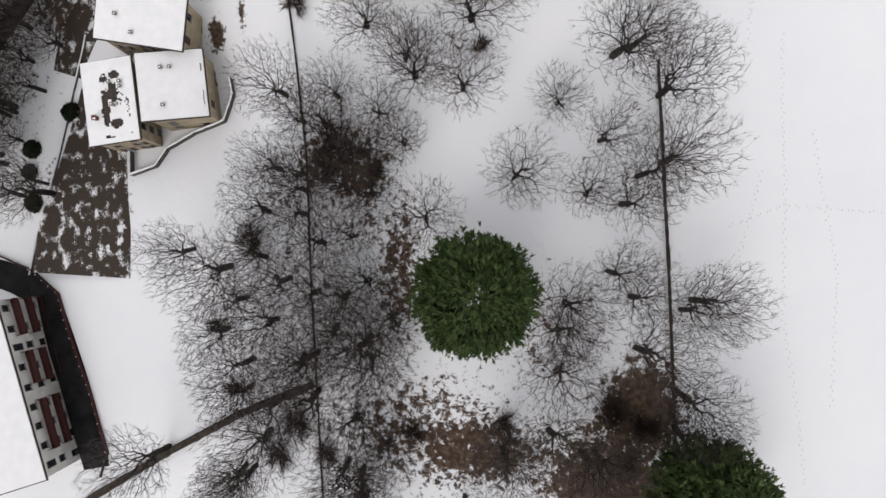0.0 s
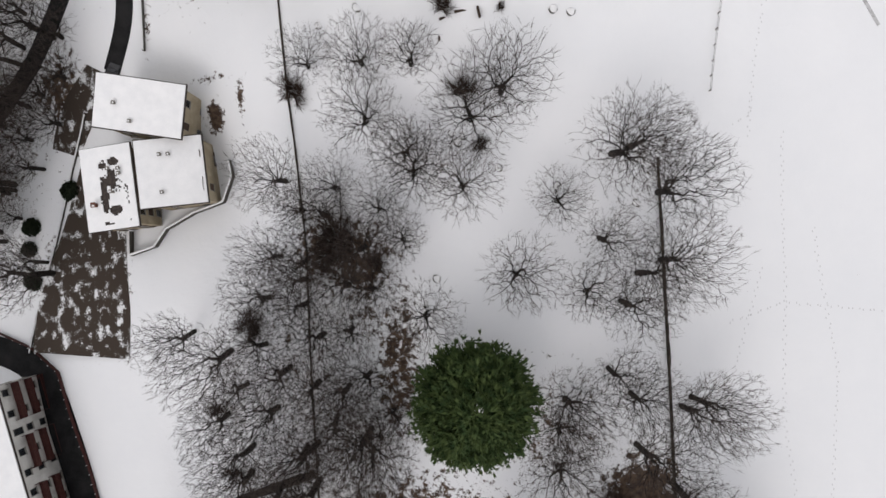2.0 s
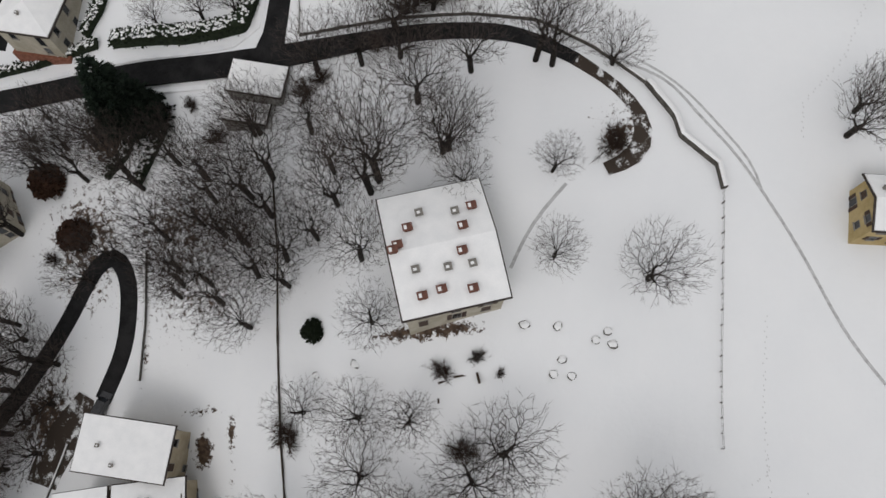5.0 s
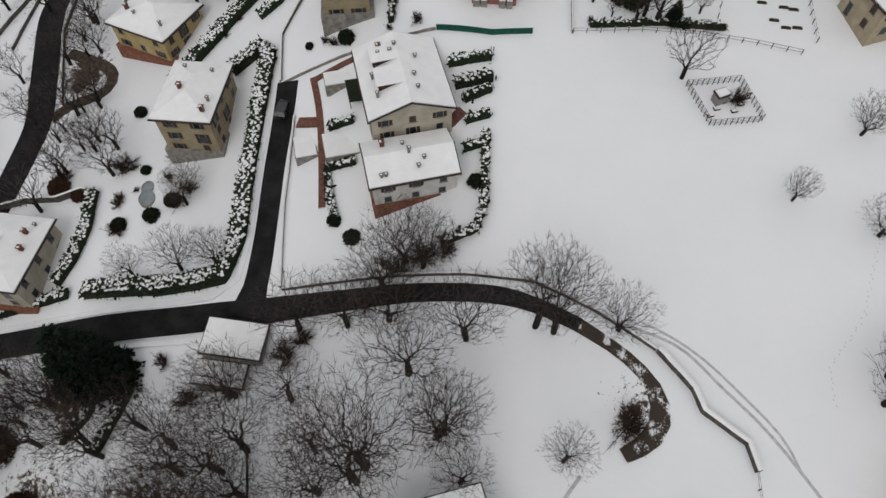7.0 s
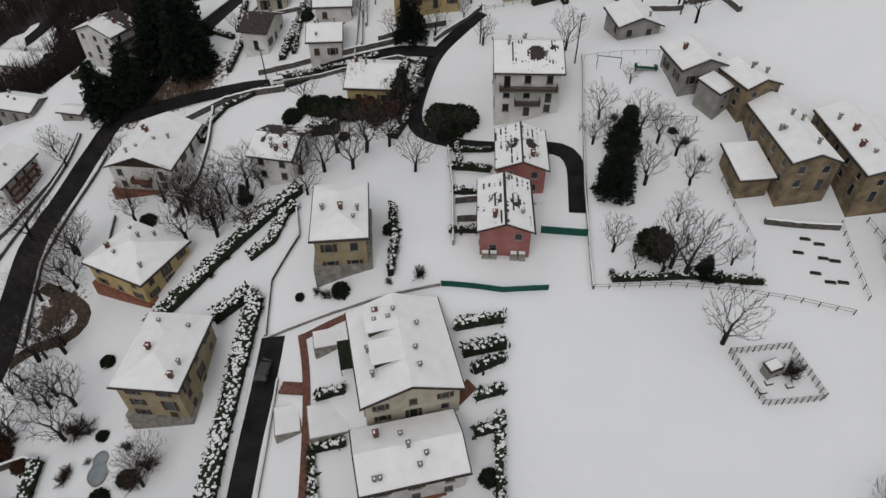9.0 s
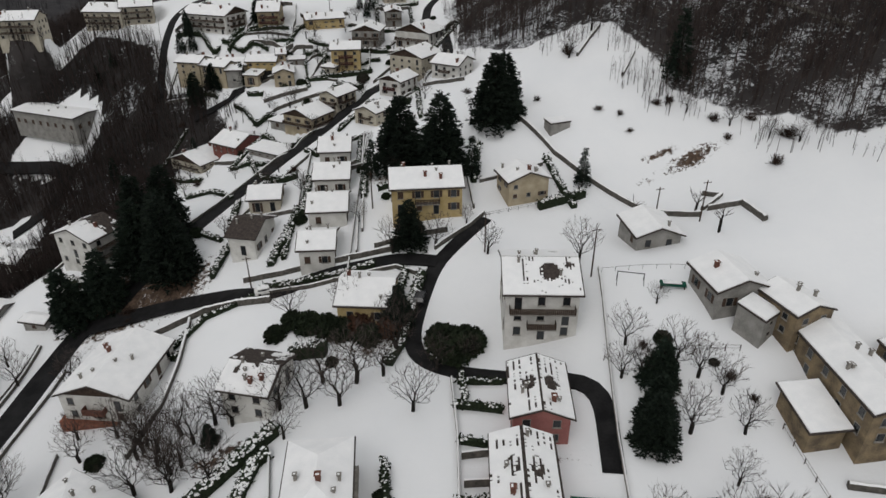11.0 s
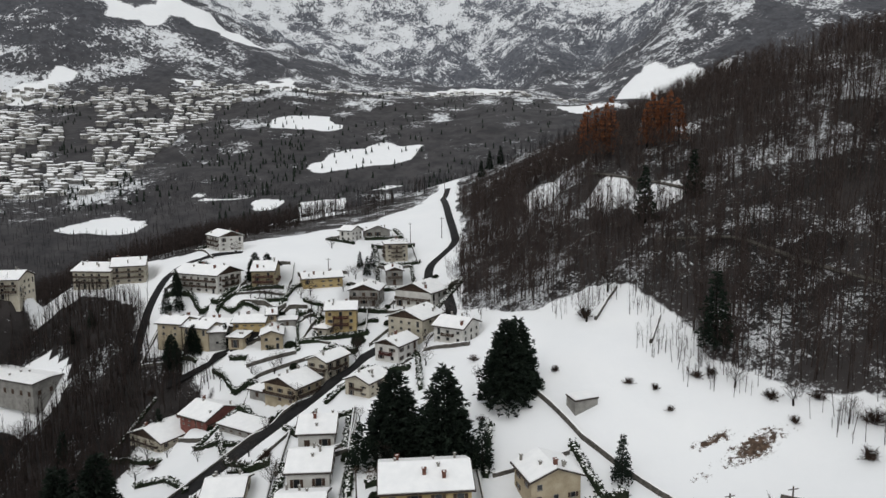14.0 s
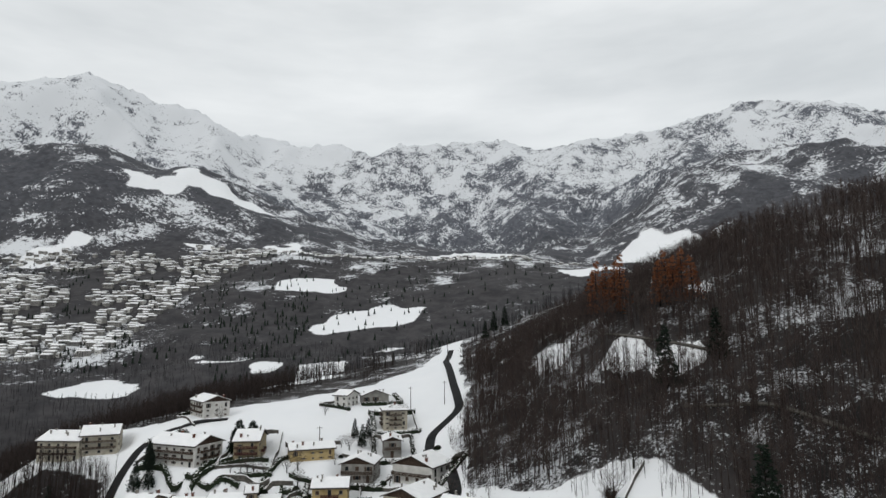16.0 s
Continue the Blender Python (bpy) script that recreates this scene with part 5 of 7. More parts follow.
HOUSES = (
    # x, y, turn, w, d, eaves, roof, colour, storeys, label, options
    (-2.0, 103.4, 10.9, 12.2, 8.2, 4.6, "gx", "white", 2, "white two-storey row house with a snowy roof and brown base", dict(plinth=(0.3, 0.5, TERRACOTTA), chimneys=2, pots=5)),
    (-2.7, 114.7, 10.9, 12.0, 14.3, 4.6, "gy", "cream", 2, "cream house under a broad snowy gable roof with brick chimneys", dict(chimneys=4, pots=5)),
    (-35.0, 121.9, -7.3, 9.5, 12.9, 7.5, "hip", "ochre", 3, "ochre villa with stone dressings and a snowy hipped roof", dict(plinth=(0.5, 1.0, STONE), chimneys=4, windows="open")),
    (-46.2, 144.1, -27, 12.5, 11.4, 5.0, "hip", "yellow", 2, "yellow villa with a terrace and snowy hipped roof", dict(plinth=(0.55, 0.5, TERRACOTTA), chimneys=4)),
    (-11.2, 135.6, 3.2, 8.0, 12.1, 6.5, "hip", "ochre", 2, "ochre villa with a stone balustrade and snowy hipped roof", dict(plinth=(0.6, 1.6, STONE), chimneys=3)),
    (11.4, 134.7, -4.6, 7.8, 11.2, 4.6, "gy", "pink", 2, "pink-red gabled row house, snow sliding off its tiled roof", dict(chimneys=2, windows="none", patch=MELT_STRIPES)),
    (15.3, 148.0, -5.2, 8.1, 10.9, 4.8, "gy", "pink", 2, "pink-red gabled row house, snow sliding off its tiled roof", dict(chimneys=2, windows="none", patch=MELT_STRIPES)),
    (18.5, 168.4, -4.0, 11.8, 13.5, 8.2, "gx", "white", 3, "white three-storey house with balconies, roof tiles showing", dict(chimneys=3, balcony=(("f", 1, 0.4), ("f", 2, 0.9)), windows="none", patch=MELT_MIDDLE)),
    (-8.3, 176.5, -6.0, 9.8, 11.3, 3.6, "gx", "yellow", 1, "low yellow bungalow with a wide snowy roof", dict(chimneys=2)),
    (-23.9, 160.6, -14.0, 8.4, 10.1, 5.2, "gx", "white", 2, "white dormered house, half its dark roof bare", dict(chimneys=4, windows="none", patch=MELT_TOP)),
    (-51.1, 172.8, -7.6, 13.0, 16.0, 5.6, "gy", "white", 2, "large white chalet with terracotta balconies and snowy roof", dict(plinth=(0.8, 0.4, TERRACOTTA), rail=PAVER, chimneys=4, balcony=(("f", 1, 0.3), ("l", 1, 0.4)), dark_gable=True)),
    (40.6, 183.4, 3.4, 8.8, 9.5, 3.0, "gy", "grey", 1, "small grey stone farmhouse with a snowy gable roof", dict(chimneys=1, pots=0)),
    (45.5, 163.6, 6.2, 8.9, 9.0, 3.6, "gy", "grey", 1, "old grey stone barn with a snowy gable roof", dict(chimneys=1, pots=1)),
    (54.5, 146.6, -89.5, 18.4, 7.4, 5.0, "gx", "old", 2, "long ochre and grey farmhouse with a snowy roof", dict(chimneys=4, pots=2, windows="none", over=0.3)),
    (64.3, 142.5, -92, 17.0, 8.8, 4.6, "gx", "old", 2, "long grey farm building with a snowy roof", dict(chimneys=4, pots=2, windows="none", over=0.3)),
    (52, 157.5, -75, 8.0, 6.6, 4.4, "gx", "old", 2, "grey stone farm wing with a snowy roof", dict(chimneys=2, pots=1, windows="none", over=0.3)),
    (48.0, 142.8, 4.2, 5.8, 7.6, 2.8, "shed", "old", 1, "small open-fronted barn with a snowy roof", dict(chimneys=0, pots=0, sides="r")),
    (46.8, 156.8, 35, 4.2, 4.6, 3.8, "shed", "grey", 2, "small stone annexe with a snowy lean-to roof", dict(chimneys=0, pots=0, sides="fr", windows="none", over=0.25)),
    (66, 124, -80, 9, 8, 5, "gx", "tan", 2, "old tan farmhouse at the edge of the field", dict(chimneys=2)),
    (1.8, 201.9, 3.0, 14.6, 11.5, 5.6, "gx", "yellow", 2, "yellow two-family house with dark balconies and snowy roof", dict(chimneys=4, pots=3, balcony=(("f", 1, 0.35),))),
    (21.4, 204.1, 14, 9.6, 7.8, 4.2, "gy", "tan", 2, "tan house with a snowy cross-gabled roof", dict(chimneys=3)),
    (-18.8, 229.4, 1.9, 8.0, 10.5, 3.5, "gx", "white", 1, "white bungalow with a flat snowy roof", dict(chimneys=2, group="terrace of bungalows")),
    (-18.2, 217.0, 1.0, 8.4, 10.5, 3.5, "gx", "white", 1, "white bungalow with a flat snowy roof", dict(chimneys=2, group="terrace of bungalows")),
    (-18.0, 205.5, 2.0, 8.7, 10.5, 3.5, "gx", "white", 1, "white bungalow with a flat snowy roof", dict(chimneys=2, group="terrace of bungalows")),
    (-18.9, 193.8, 1.7, 7.6, 9.4, 3.8, "gx", "white", 1, "white bungalow with a flat snowy roof", dict(chimneys=2, group="terrace of bungalows")),
    (-34.1, 204.3, -12.8, 6.8, 11, 4.2, "gx", "white", 1, "white house with dark panels on a bare roof", dict(patch=lambda u, v, i, j: 1.0 if v < 0.42 else 0.0, chimneys=2)),
    (-33.6, 217.9, 3.2, 7.9, 9, 3.0, "gx", "cream", 1, "cream bungalow with a snowy roof", dict(chimneys=2)),
    (-70.8, 210.5, -25.2, 11.5, 9.4, 7.0, "gy", "white", 3, "white three-storey chalet with patchy roof snow", dict(patch=MELT_TOP, chimneys=2, balcony=(("r", 1, 0.7), ("r", 2, 0.7)), windows="none")),
    (-118.6, 296.5, -24.0, 28, 12, 4.8, "gx", "grey", 1, "long grey industrial shed with a flat snowy roof", dict(chimneys=0, pots=3, rise=0.6, sides="fr", windows="shut", category="warehouse", name="warehouse")),
    (-44.0, 34.8, -8.5, 13.4, 8.0, 8.6, "shed", "tan", 3, "tan villa wing under a white snowy roof", dict(chimneys=0, pots=2, rise=1.0)),
    (-49.6, 23.2, 7.3, 8.3, 12.7, 8.4, "shedx", "tan", 3, "tan villa wing, roof snow melting in patches", dict(chimneys=2, pots=3, rise=0.9, patch=MELT_BAND)),
    (-40.2, 25.5, 6.6, 9.9, 10.4, 9, "shedx", "tan", 3, "tan villa wing under a white snowy roof", dict(chimneys=0, pots=3, rise=-1.2)),
    (-72.0, -22.4, 106.5, 28.6, 18, 9.8, "gx", "white", 3, "white flats with dark red balconies and snowy roof", dict(chimneys=3, balcony=tuple(("f", st_, ln_, c_) for st_ in (0, 1, 2) for c_, ln_ in ((10.9, 5.8), (2.8, 5.2), (-6.3, 8.0))), rise=1.2, over=0.35, z=-41.2, windows="none", rail=REDRAIL)),
    (0.3, 54.2, 12.5, 12.0, 14.4, 6.0, "gx", "cream", 2, "cream house with red chimneys and a snowy roof", dict(chimneys=0, pots=0, rise=1.6, stacks=((-3.4, 55.9, "brick"), (-4.4, 53.8, "brick"), (-4.9, 53.2, "brick"), (3.5, 58.5, "brick"), (2.5, 56, "brick"), (2.4, 53.2, "brick"), (-1.8, 48.5, "brick"), (3.5, 49.3, "brick"), (0.2, 49.2, "brick"), (-2.2, 57.8, "stone"), (-2.5, 51.2, "stone"), (0.9, 51.5, "stone"), (3.5, 51.9, "stone"), (1.7, 57.9, "stone")))),
    (54.5, 59.9, -4.4, 9.8, 7.4, 4.5, "gx", "yellow", 2, "yellow house with a snowy roof at the field edge", dict(chimneys=1)),
    (-63.3, 101.8, -9.7, 9.8, 13.4, 6.0, "hip", "cream", 2, "cream villa with a terracotta base and snowy hipped roof", dict(chimneys=3, bricks=1.0, windows="none", plinth=(0.5, 0.3, TERRACOTTA))),
    (-72.9, 70.9, 24.6, 9.5, 9.5, 8, "hip", "cream", 3, "cream three-storey house with a snowy roof", dict(chimneys=2)),
    (-26.0, 84.7, -10.5, 8.5, 5.2, 3.0, "shed", "grey", 1, "grey garage with a snowy sheet roof beside the lane", dict(chimneys=0, pots=0, rise=0.5, sides="l", over=0.25, category="garage", name="garage")),
    (-28.1, 80.9, -9.8, 7.2, 3.5, 2.3, "shed", "grey", 1, "low lean-to with a snowy sheet roof below the garage", dict(chimneys=0, pots=0, rise=0.3, sides="l", over=0.25, category="garage", name="garage")),
    (-130.7, 313.1, 7.1, 13.4, 12, 6.1, "gx", "cream", 3, "three-storey cream flats with dark balconies and snowy roof", dict(chimneys=3, balcony=(("f", 1, 0.9), ("f", 2, 0.9)), windows="none", group="apartment blocks")),
    (-103.7, 319.9, -7.6, 14.1, 12, 5.7, "gx", "cream", 3, "three-storey cream flats with dark balconies and snowy roof", dict(chimneys=4, balcony=(("f", 1, 0.9), ("f", 2, 0.9)), windows="none", group="apartment blocks")),
    (-95.0, 321.3, 17.9, 11.0, 12, 5.7, "gx", "cream", 3, "three-storey cream flats with dark balconies and snowy roof", dict(chimneys=3, balcony=(("f", 1, 0.9), ("f", 2, 0.9)), windows="none", group="apartment blocks")),
    (-65.4, 308.4, -24.8, 18.4, 12, 5.6, "gx", "white", 3, "three-storey flats with dark timber balconies and snowy roof", dict(chimneys=3, balcony=(("f", 1, 0.95), ("f", 2, 0.95), ("r", 1, 0.6), ("r", 2, 0.6)), dark_gable=True, group="apartment blocks")),
    (-47.3, 309.4, 3.4, 8.0, 13, 5.1, "gx", "ochre", 3, "three-storey ochre flats with loggias and snowy roof", dict(chimneys=3, balcony=(("f", 1, 0.9), ("f", 2, 0.9), ("r", 1, 0.4)), rail=REDRAIL, group="apartment blocks")),
    (-30.3, 311.2, 18.1, 13.7, 8, 3.2, "gx", "yellow", 2, "yellow terraced house with a row of chimneys in the snow", dict(chimneys=6, pots=0)),
    (-68.6, 338.4, 36.9, 9.7, 14, 5.1, "gy", "white", 3, "tall white chalet with stacked balconies and snowy roof", dict(chimneys=3, balcony=(("l", 1, 0.8), ("l", 2, 0.8)), dark_gable=True)),
    (-25.2, 354.6, -24.6, 6.5, 9, 3.9, "gx", "white", 2, "white farmhouse with dark windows and snowy roof", dict(chimneys=3, pots=0, windows="none")),
    (-15.8, 361.5, 14.3, 10.9, 8, 2.9, "gy", "grey", 1, "low dark grey farm building with a snowy roof", dict(chimneys=1)),
    (-7.3, 337.7, 8.7, 9.1, 9, 6.4, "hip", "cream", 4, "four-storey cream block with balconies and snowy roof", dict(chimneys=2, balcony=(("f", 1, 0.5), ("f", 2, 0.5), ("f", 3, 0.5), ("l", 1, 0.7), ("l", 2, 0.7), ("l", 3, 0.7)))),
    (-7.3, 320.8, 5.4, 6.5, 11, 4.9, "gy", "grey", 2, "grey chalet with dark timber gable and snowy roof", dict(chimneys=2, balcony=(("f", 1, 0.9),), dark_gable=True)),
    # white chalet below: its shade is painted in as grey wall colour
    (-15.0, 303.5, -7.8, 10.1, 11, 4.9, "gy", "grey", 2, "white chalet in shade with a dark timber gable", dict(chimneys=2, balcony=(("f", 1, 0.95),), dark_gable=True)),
    (1.9, 297.4, -32.0, 13.6, 11, 4.8, "gy", "white", 2, "white chalet with dark timber gable and balconies", dict(chimneys=2, balcony=(("f", 1, 0.95),), dark_gable=True)),
    (-21.0, 287.2, 2.7, 9.8, 9, 6.3, "gx", "yellow", 3, "yellow house with a dark red balcony and snowy roof", dict(chimneys=2, balcony=(("f", 1, 0.5), ("f", 2, 0.5)), rail=REDRAIL)),
    (-25.6, 283.8, -22.8, 5.3, 5, 2.2, "hip", "cream", 1, "small cream pavilion with a snowy hipped roof", dict(chimneys=0, pots=1)),
    (0.3, 275.9, -32.0, 11.8, 12, 5.6, "gy", "cream", 3, "cream apartment house with a dark gable and snowy roof", dict(chimneys=3, windows="none", dark_gable=True)),
    (10.5, 263.1, -32.0, 9.3, 10, 3.9, "gx", "white", 2, "white house beside the road with a snowy roof", dict(chimneys=3, windows="none", balcony=(("f", 1, 0.4),))),
    (-4.6, 264.3, -32.0, 8.1, 10, 4.3, "gy", "white", 2, "white house with dark red gable boards and snowy roof", dict(chimneys=2, balcony=(("f", 1, 0.5),), rail=REDRAIL, dark_gable=True)),
    (-10.8, 249.1, -32.0, 7.8, 9, 3.4, "gy", "cream", 2, "cream house with shutters and a snowy roof", dict(chimneys=2, balcony=(("f", 1, 0.5),))),
    (-21.8, 264.8, -32.0, 7.2, 10, 4.3, "gy", "cream", 2, "cream house with a long balcony and snowy roof", dict(chimneys=1, balcony=(("f", 1, 0.95), ("r", 1, 0.6)))),
    (-29.4, 257.5, -32.0, 11.1, 10, 4.3, "gy", "tan", 2, "tan chalet with dark timber balconies and snowy roof", dict(chimneys=2, balcony=(("f", 1, 0.95), ("r", 1, 0.8)), dark_gable=True)),
    (-36.8, 261.1, -31.5, 6.4, 7, 2.6, "shed", "grey", 1, "grey garage annexe with a flat snowy roof", dict(chimneys=0, pots=1, rise=0.3, windows="shut")),
    (-45.1, 262.8, -29.7, 6.8, 5, 1.8, "shed", "grey", 1, "small garden shed with a flat snowy roof", dict(chimneys=0, pots=0, rise=0.3, windows="shut", category="shed", name="shed")),
    (-51.0, 262.3, -32.0, 10.4, 12, 2.5, "gx", "red", 2, "dark red house with timber balconies and snowy roof", dict(chimneys=2, balcony=(("r", 1, 0.9),))),
    (-57.4, 264.5, -31.6, 7.3, 9, 2.7, "gx", "cream", 2, "cream house with a skylight in its snowy roof", dict(chimneys=1)),
    (-62.5, 261.2, -32.0, 13.1, 11, 2.7, "gy", "cream", 2, "cream chalet with a snowy roof", dict(chimneys=2, balcony=(("f", 1, 0.8),), dark_gable=True)),
    (-38.7, 248.7, -32.0, 11.9, 7, 1.8, "shed", "grey", 1, "low carport with a flat snowy roof", dict(chimneys=0, pots=0, rise=0.4, windows="shut", category="carport", name="carport")),
    (-67.8, 287.6, -15.5, 8.7, 8, 3.8, "gx", "tan", 2, "old dark tan farm range with a snowy roof", dict(chimneys=2, windows="none")),
    (-59.6, 284.2, -22.5, 10.1, 7, 3.9, "gx", "tan", 2, "old tan farm range with few windows and a snowy roof", dict(chimneys=0, windows="none")),
    (-54.3, 282.4, 3.9, 5.6, 6, 4.0, "gx", "grey", 2, "grey stone farm wing with a snowy roof", dict(chimneys=1, windows="none")),
    (-48.5, 281.6, -14.7, 5.5, 6, 3.0, "shed", "tan", 1, "low link building with a snowy roof", dict(chimneys=0, rise=0.6)),
    (-39.9, 283.4, 10.1, 6.9, 13, 4.0, "gy", "tan", 2, "old gabled house with a white side wall and snowy roof", dict(chimneys=2, windows="none")),
    (-66.3, 292.4, -16.0, 9.5, 8, 2.3, "gx", "cream", 2, "cream terraced house with a snowy roof", dict(chimneys=3, pots=1)),
    (-56.0, 289.1, -8.0, 11.2, 8, 2.6, "gx", "tan", 2, "tan terraced house with a snowy roof", dict(chimneys=2, pots=1)),
    (-46.8, 288.3, -1.3, 10.0, 8, 2.6, "gx", "yellow", 2, "long yellow terraced house with a snowy roof", dict(chimneys=3, pots=1)),
    (-41.6, 290.5, 11.8, 3.7, 7, 2.8, "gx", "tan", 2, "narrow tan house with a snowy roof", dict(chimneys=1)),
    (-36.6, 288.8, 7.4, 5.8, 5, 1.8, "shed", "grey", 1, "low store with a flat snowy roof", dict(chimneys=0, pots=0, rise=0.2, category="shed", name="shed", windows="shut")),
    (-86.5, 176.2, 80.9, 12.5, 11, 4.8, "gx", "white", 3, "white flats with terracotta balconies and snowy roof", dict(chimneys=4, balcony=(("f", 1, 0.8), ("f", 2, 0.8), ("f", 0, 0.8)), rail=PAVER, windows="none", z=-17.4)),
    (-117.2, 247.6, -13.2, 16.9, 11, 6.0, "gx", "white", 2, "white house with dark shutters and a snowy roof", dict(chimneys=1, balcony=(("f", 1, 0.5),), z=-29.7)),
    (-94.2, 204.7, -15.9, 11.1, 8, 3.3, "gx", "grey", 1, "low grey house with a snowy roof", dict(chimneys=1, windows="none", z=-17.1)),
    (-77.6, 195.8, -13.5, 6.3, 4, 2.2, "gx", "grey", 1, "small garage with a snowy gable roof", dict(chimneys=0, pots=0, windows="shut", category="garage", name="garage", z=-13.0)),
)
for k, (x, y, turn, w, d, eh, roof, col, st, lab, opt) in enumerate(HOUSES):
    house(x, y, turn, w, d, eh, roof, colour=col, storeys=st, label=lab, seed=k, **opt)

# ---- plants ----
BARE = [tree_master("bare_tree", sd, h, r, label="leafless deciduous tree with fine grey-brown twigs", low=lo, flat=fl, count=n) for sd, h, r, lo, fl, n in (
    (1, 8.6, 4.9, 0.16, 0.42, 900), (2, 8.2, 5.3, 0.14, 0.40, 900), (3, 9.8, 4.4, 0.24, 0.40, 820), (4, 9.0, 4.7, 0.2, 0.38, 860), (5, 9.6, 3.9, 0.18, 0.44, 780))]
TALL = [tree_master("tall_tree", sd, h, r, label="tall leafless tree with dark ivy-clad trunk and fine twigs", low=lo, flat=fl, count=n) for sd, h, r, lo, fl, n in (
    (6, 15, 5.6, 0.3, 0.33, 1150), (7, 16, 5.2, 0.26, 0.36, 1100), (8, 14, 6.0, 0.22, 0.36, 1150))]
SMALL = [tree_master("small_tree", sd, 9, r, label="small leafless garden tree with fine twigs", count=240, tip=0.023) for sd, r in ((9, 4.2), (10, 3.6))]
TREES = ((-3.7, 23.8, 9), (-10.1, 30.8, 8), (-23.3, 24.1, 9), (2.6, 21.8, 8), (-5.2, 15.1, 7), (9.4, 10.5, 8), (14.7, 19.8, 6), (20.3, 15.1, 8), (25.3, 10.5, 9), (18.5, 8.2, 8), (23.1, 6.9, 9), (-19.6, 9.6, 9), (-25.8, 6.7, 9), (-2.2, 5, 8), (-19.5, 6.1, 9), (-16.7, 2, 9), (-22, -3, 10), (-17.5, -4.8, 10), (-32, -1.3, 11), (-10, -3.1, 9), (-14.8, -9.5, 9), (-9.7, -13.7, 9))
TREES += ((-20, 12, 9), (-13, 9, 8), (-24, 13, 8), (-12.4, 3, 8), (-26, 0, 9), (-13, -5, 9), (-24, -9, 10), (-28, -15, 10), (-9.5, 8.5, 7), (-29, -6, 9), (-23, -20, 10), (-12, -22, 9), (-19.4, -14.3, 10), (15.9, -5.9, 9), (14.9, -9.4, 8), (21.4, -1.8, 8), (24.3, -5.1, 9), (25.1, -11.8, 10), (15, -14.9, 9), (-6.8, -8.1, 7), (-32.2, -10.7, 9), (-17.7, -19, 11), (-25.3, -25.4, 11), (-42.9, -29.7, 11), (-10.7, -33.2, 9), (14, -22.9, 9), (19.8, -25.7, 9), (-7.4, -25.5, 8), (23.7, 26.5, 9), (3.6, 30.1, 9), (27.9, 20.9, 11), (28.4, 12.2, 10), (30.2, -17.3, 10), (-38.6, 1.3, 9))
TREES += ((-16.4, 18.6, 8), (-10.6, 14.2, 8), (-20.4, 19.6, 8), (-14.6, 22.4, 7), (-8.6, 19.4, 7), (-27.6, 62.4, 9), (-31.6, 64.6, 9), (-20.6, 55.4, 8), (-13.4, 64.6, 9), (24.8, 52.7, 7.8), (13.3, 54.8, 5), (13.5, 64.9, 5), (7.3, 33.1, 9), (-3.9, 36.8, 7), (-10.3, 37.7, 7), (-21, 59, 9), (-25.8, 57.8, 9), (-16.2, 60.7, 8), (-9.8, 56.5, 8), (-7.6, 66.4, 12), (-14.1, 69.3, 8), (1.2, 68.8, 8), (-23.8, 71.2, 10), (-4.9, 26.1, 8), (21.7, 25.8, 11), (-18.3, 38.9, 6), (-53.4, 81.5, 9), (-27, 50.9, 8), (-31.9, 54.9, 9), (-38.9, 58.4, 9), (-41.5, 65.3, 9), (-33.5, 69.8, 9), (-46, 73.3, 9), (-28.7, 63.2, 9), (-60.5, 47.9, 8), (-66.5, 51.8, 8), (-54.9, 59.9, 7), (-66, 27.5, 8), (-69.6, 39.3, 8), (-62.5, 34.6, 8), (-8.3, 48.6, 6))
TREES += ((4.2, 79.5, 8), (-2.6, 76.3, 9), (0.5, 68.5, 9), (-8.7, 65, 11), (-17.7, 76.1, 8), (2.7, 63.5, 6), (12.3, 80.2, 11), (14.3, 79.3, 10), (21.8, 79.2, 6), (-5, 83.6, 8), (-10.4, 84, 8), (-17.1, 85.2, 8), (-0.6, 90.1, 8), (-5.9, 88.5, 8), (-2.9, 91.4, 8), (46.9, 95.7, 4), (50.6, 70.1, 8), (51.8, 73.1, 7), (58.6, 104.9, 5), (56.1, 90.1, 5), (-43.6, 97.3, 5), (-36.1, 97.3, 6), (-30.6, 97.4, 6), (-36.3, 109.9, 5), (-51.3, 121.8, 7), (-54.5, 80.7, 9), (-23.7, 65.7, 9), (-27.2, 69.2, 10), (-34.9, 73.3, 9), (-39.8, 76.2, 8))
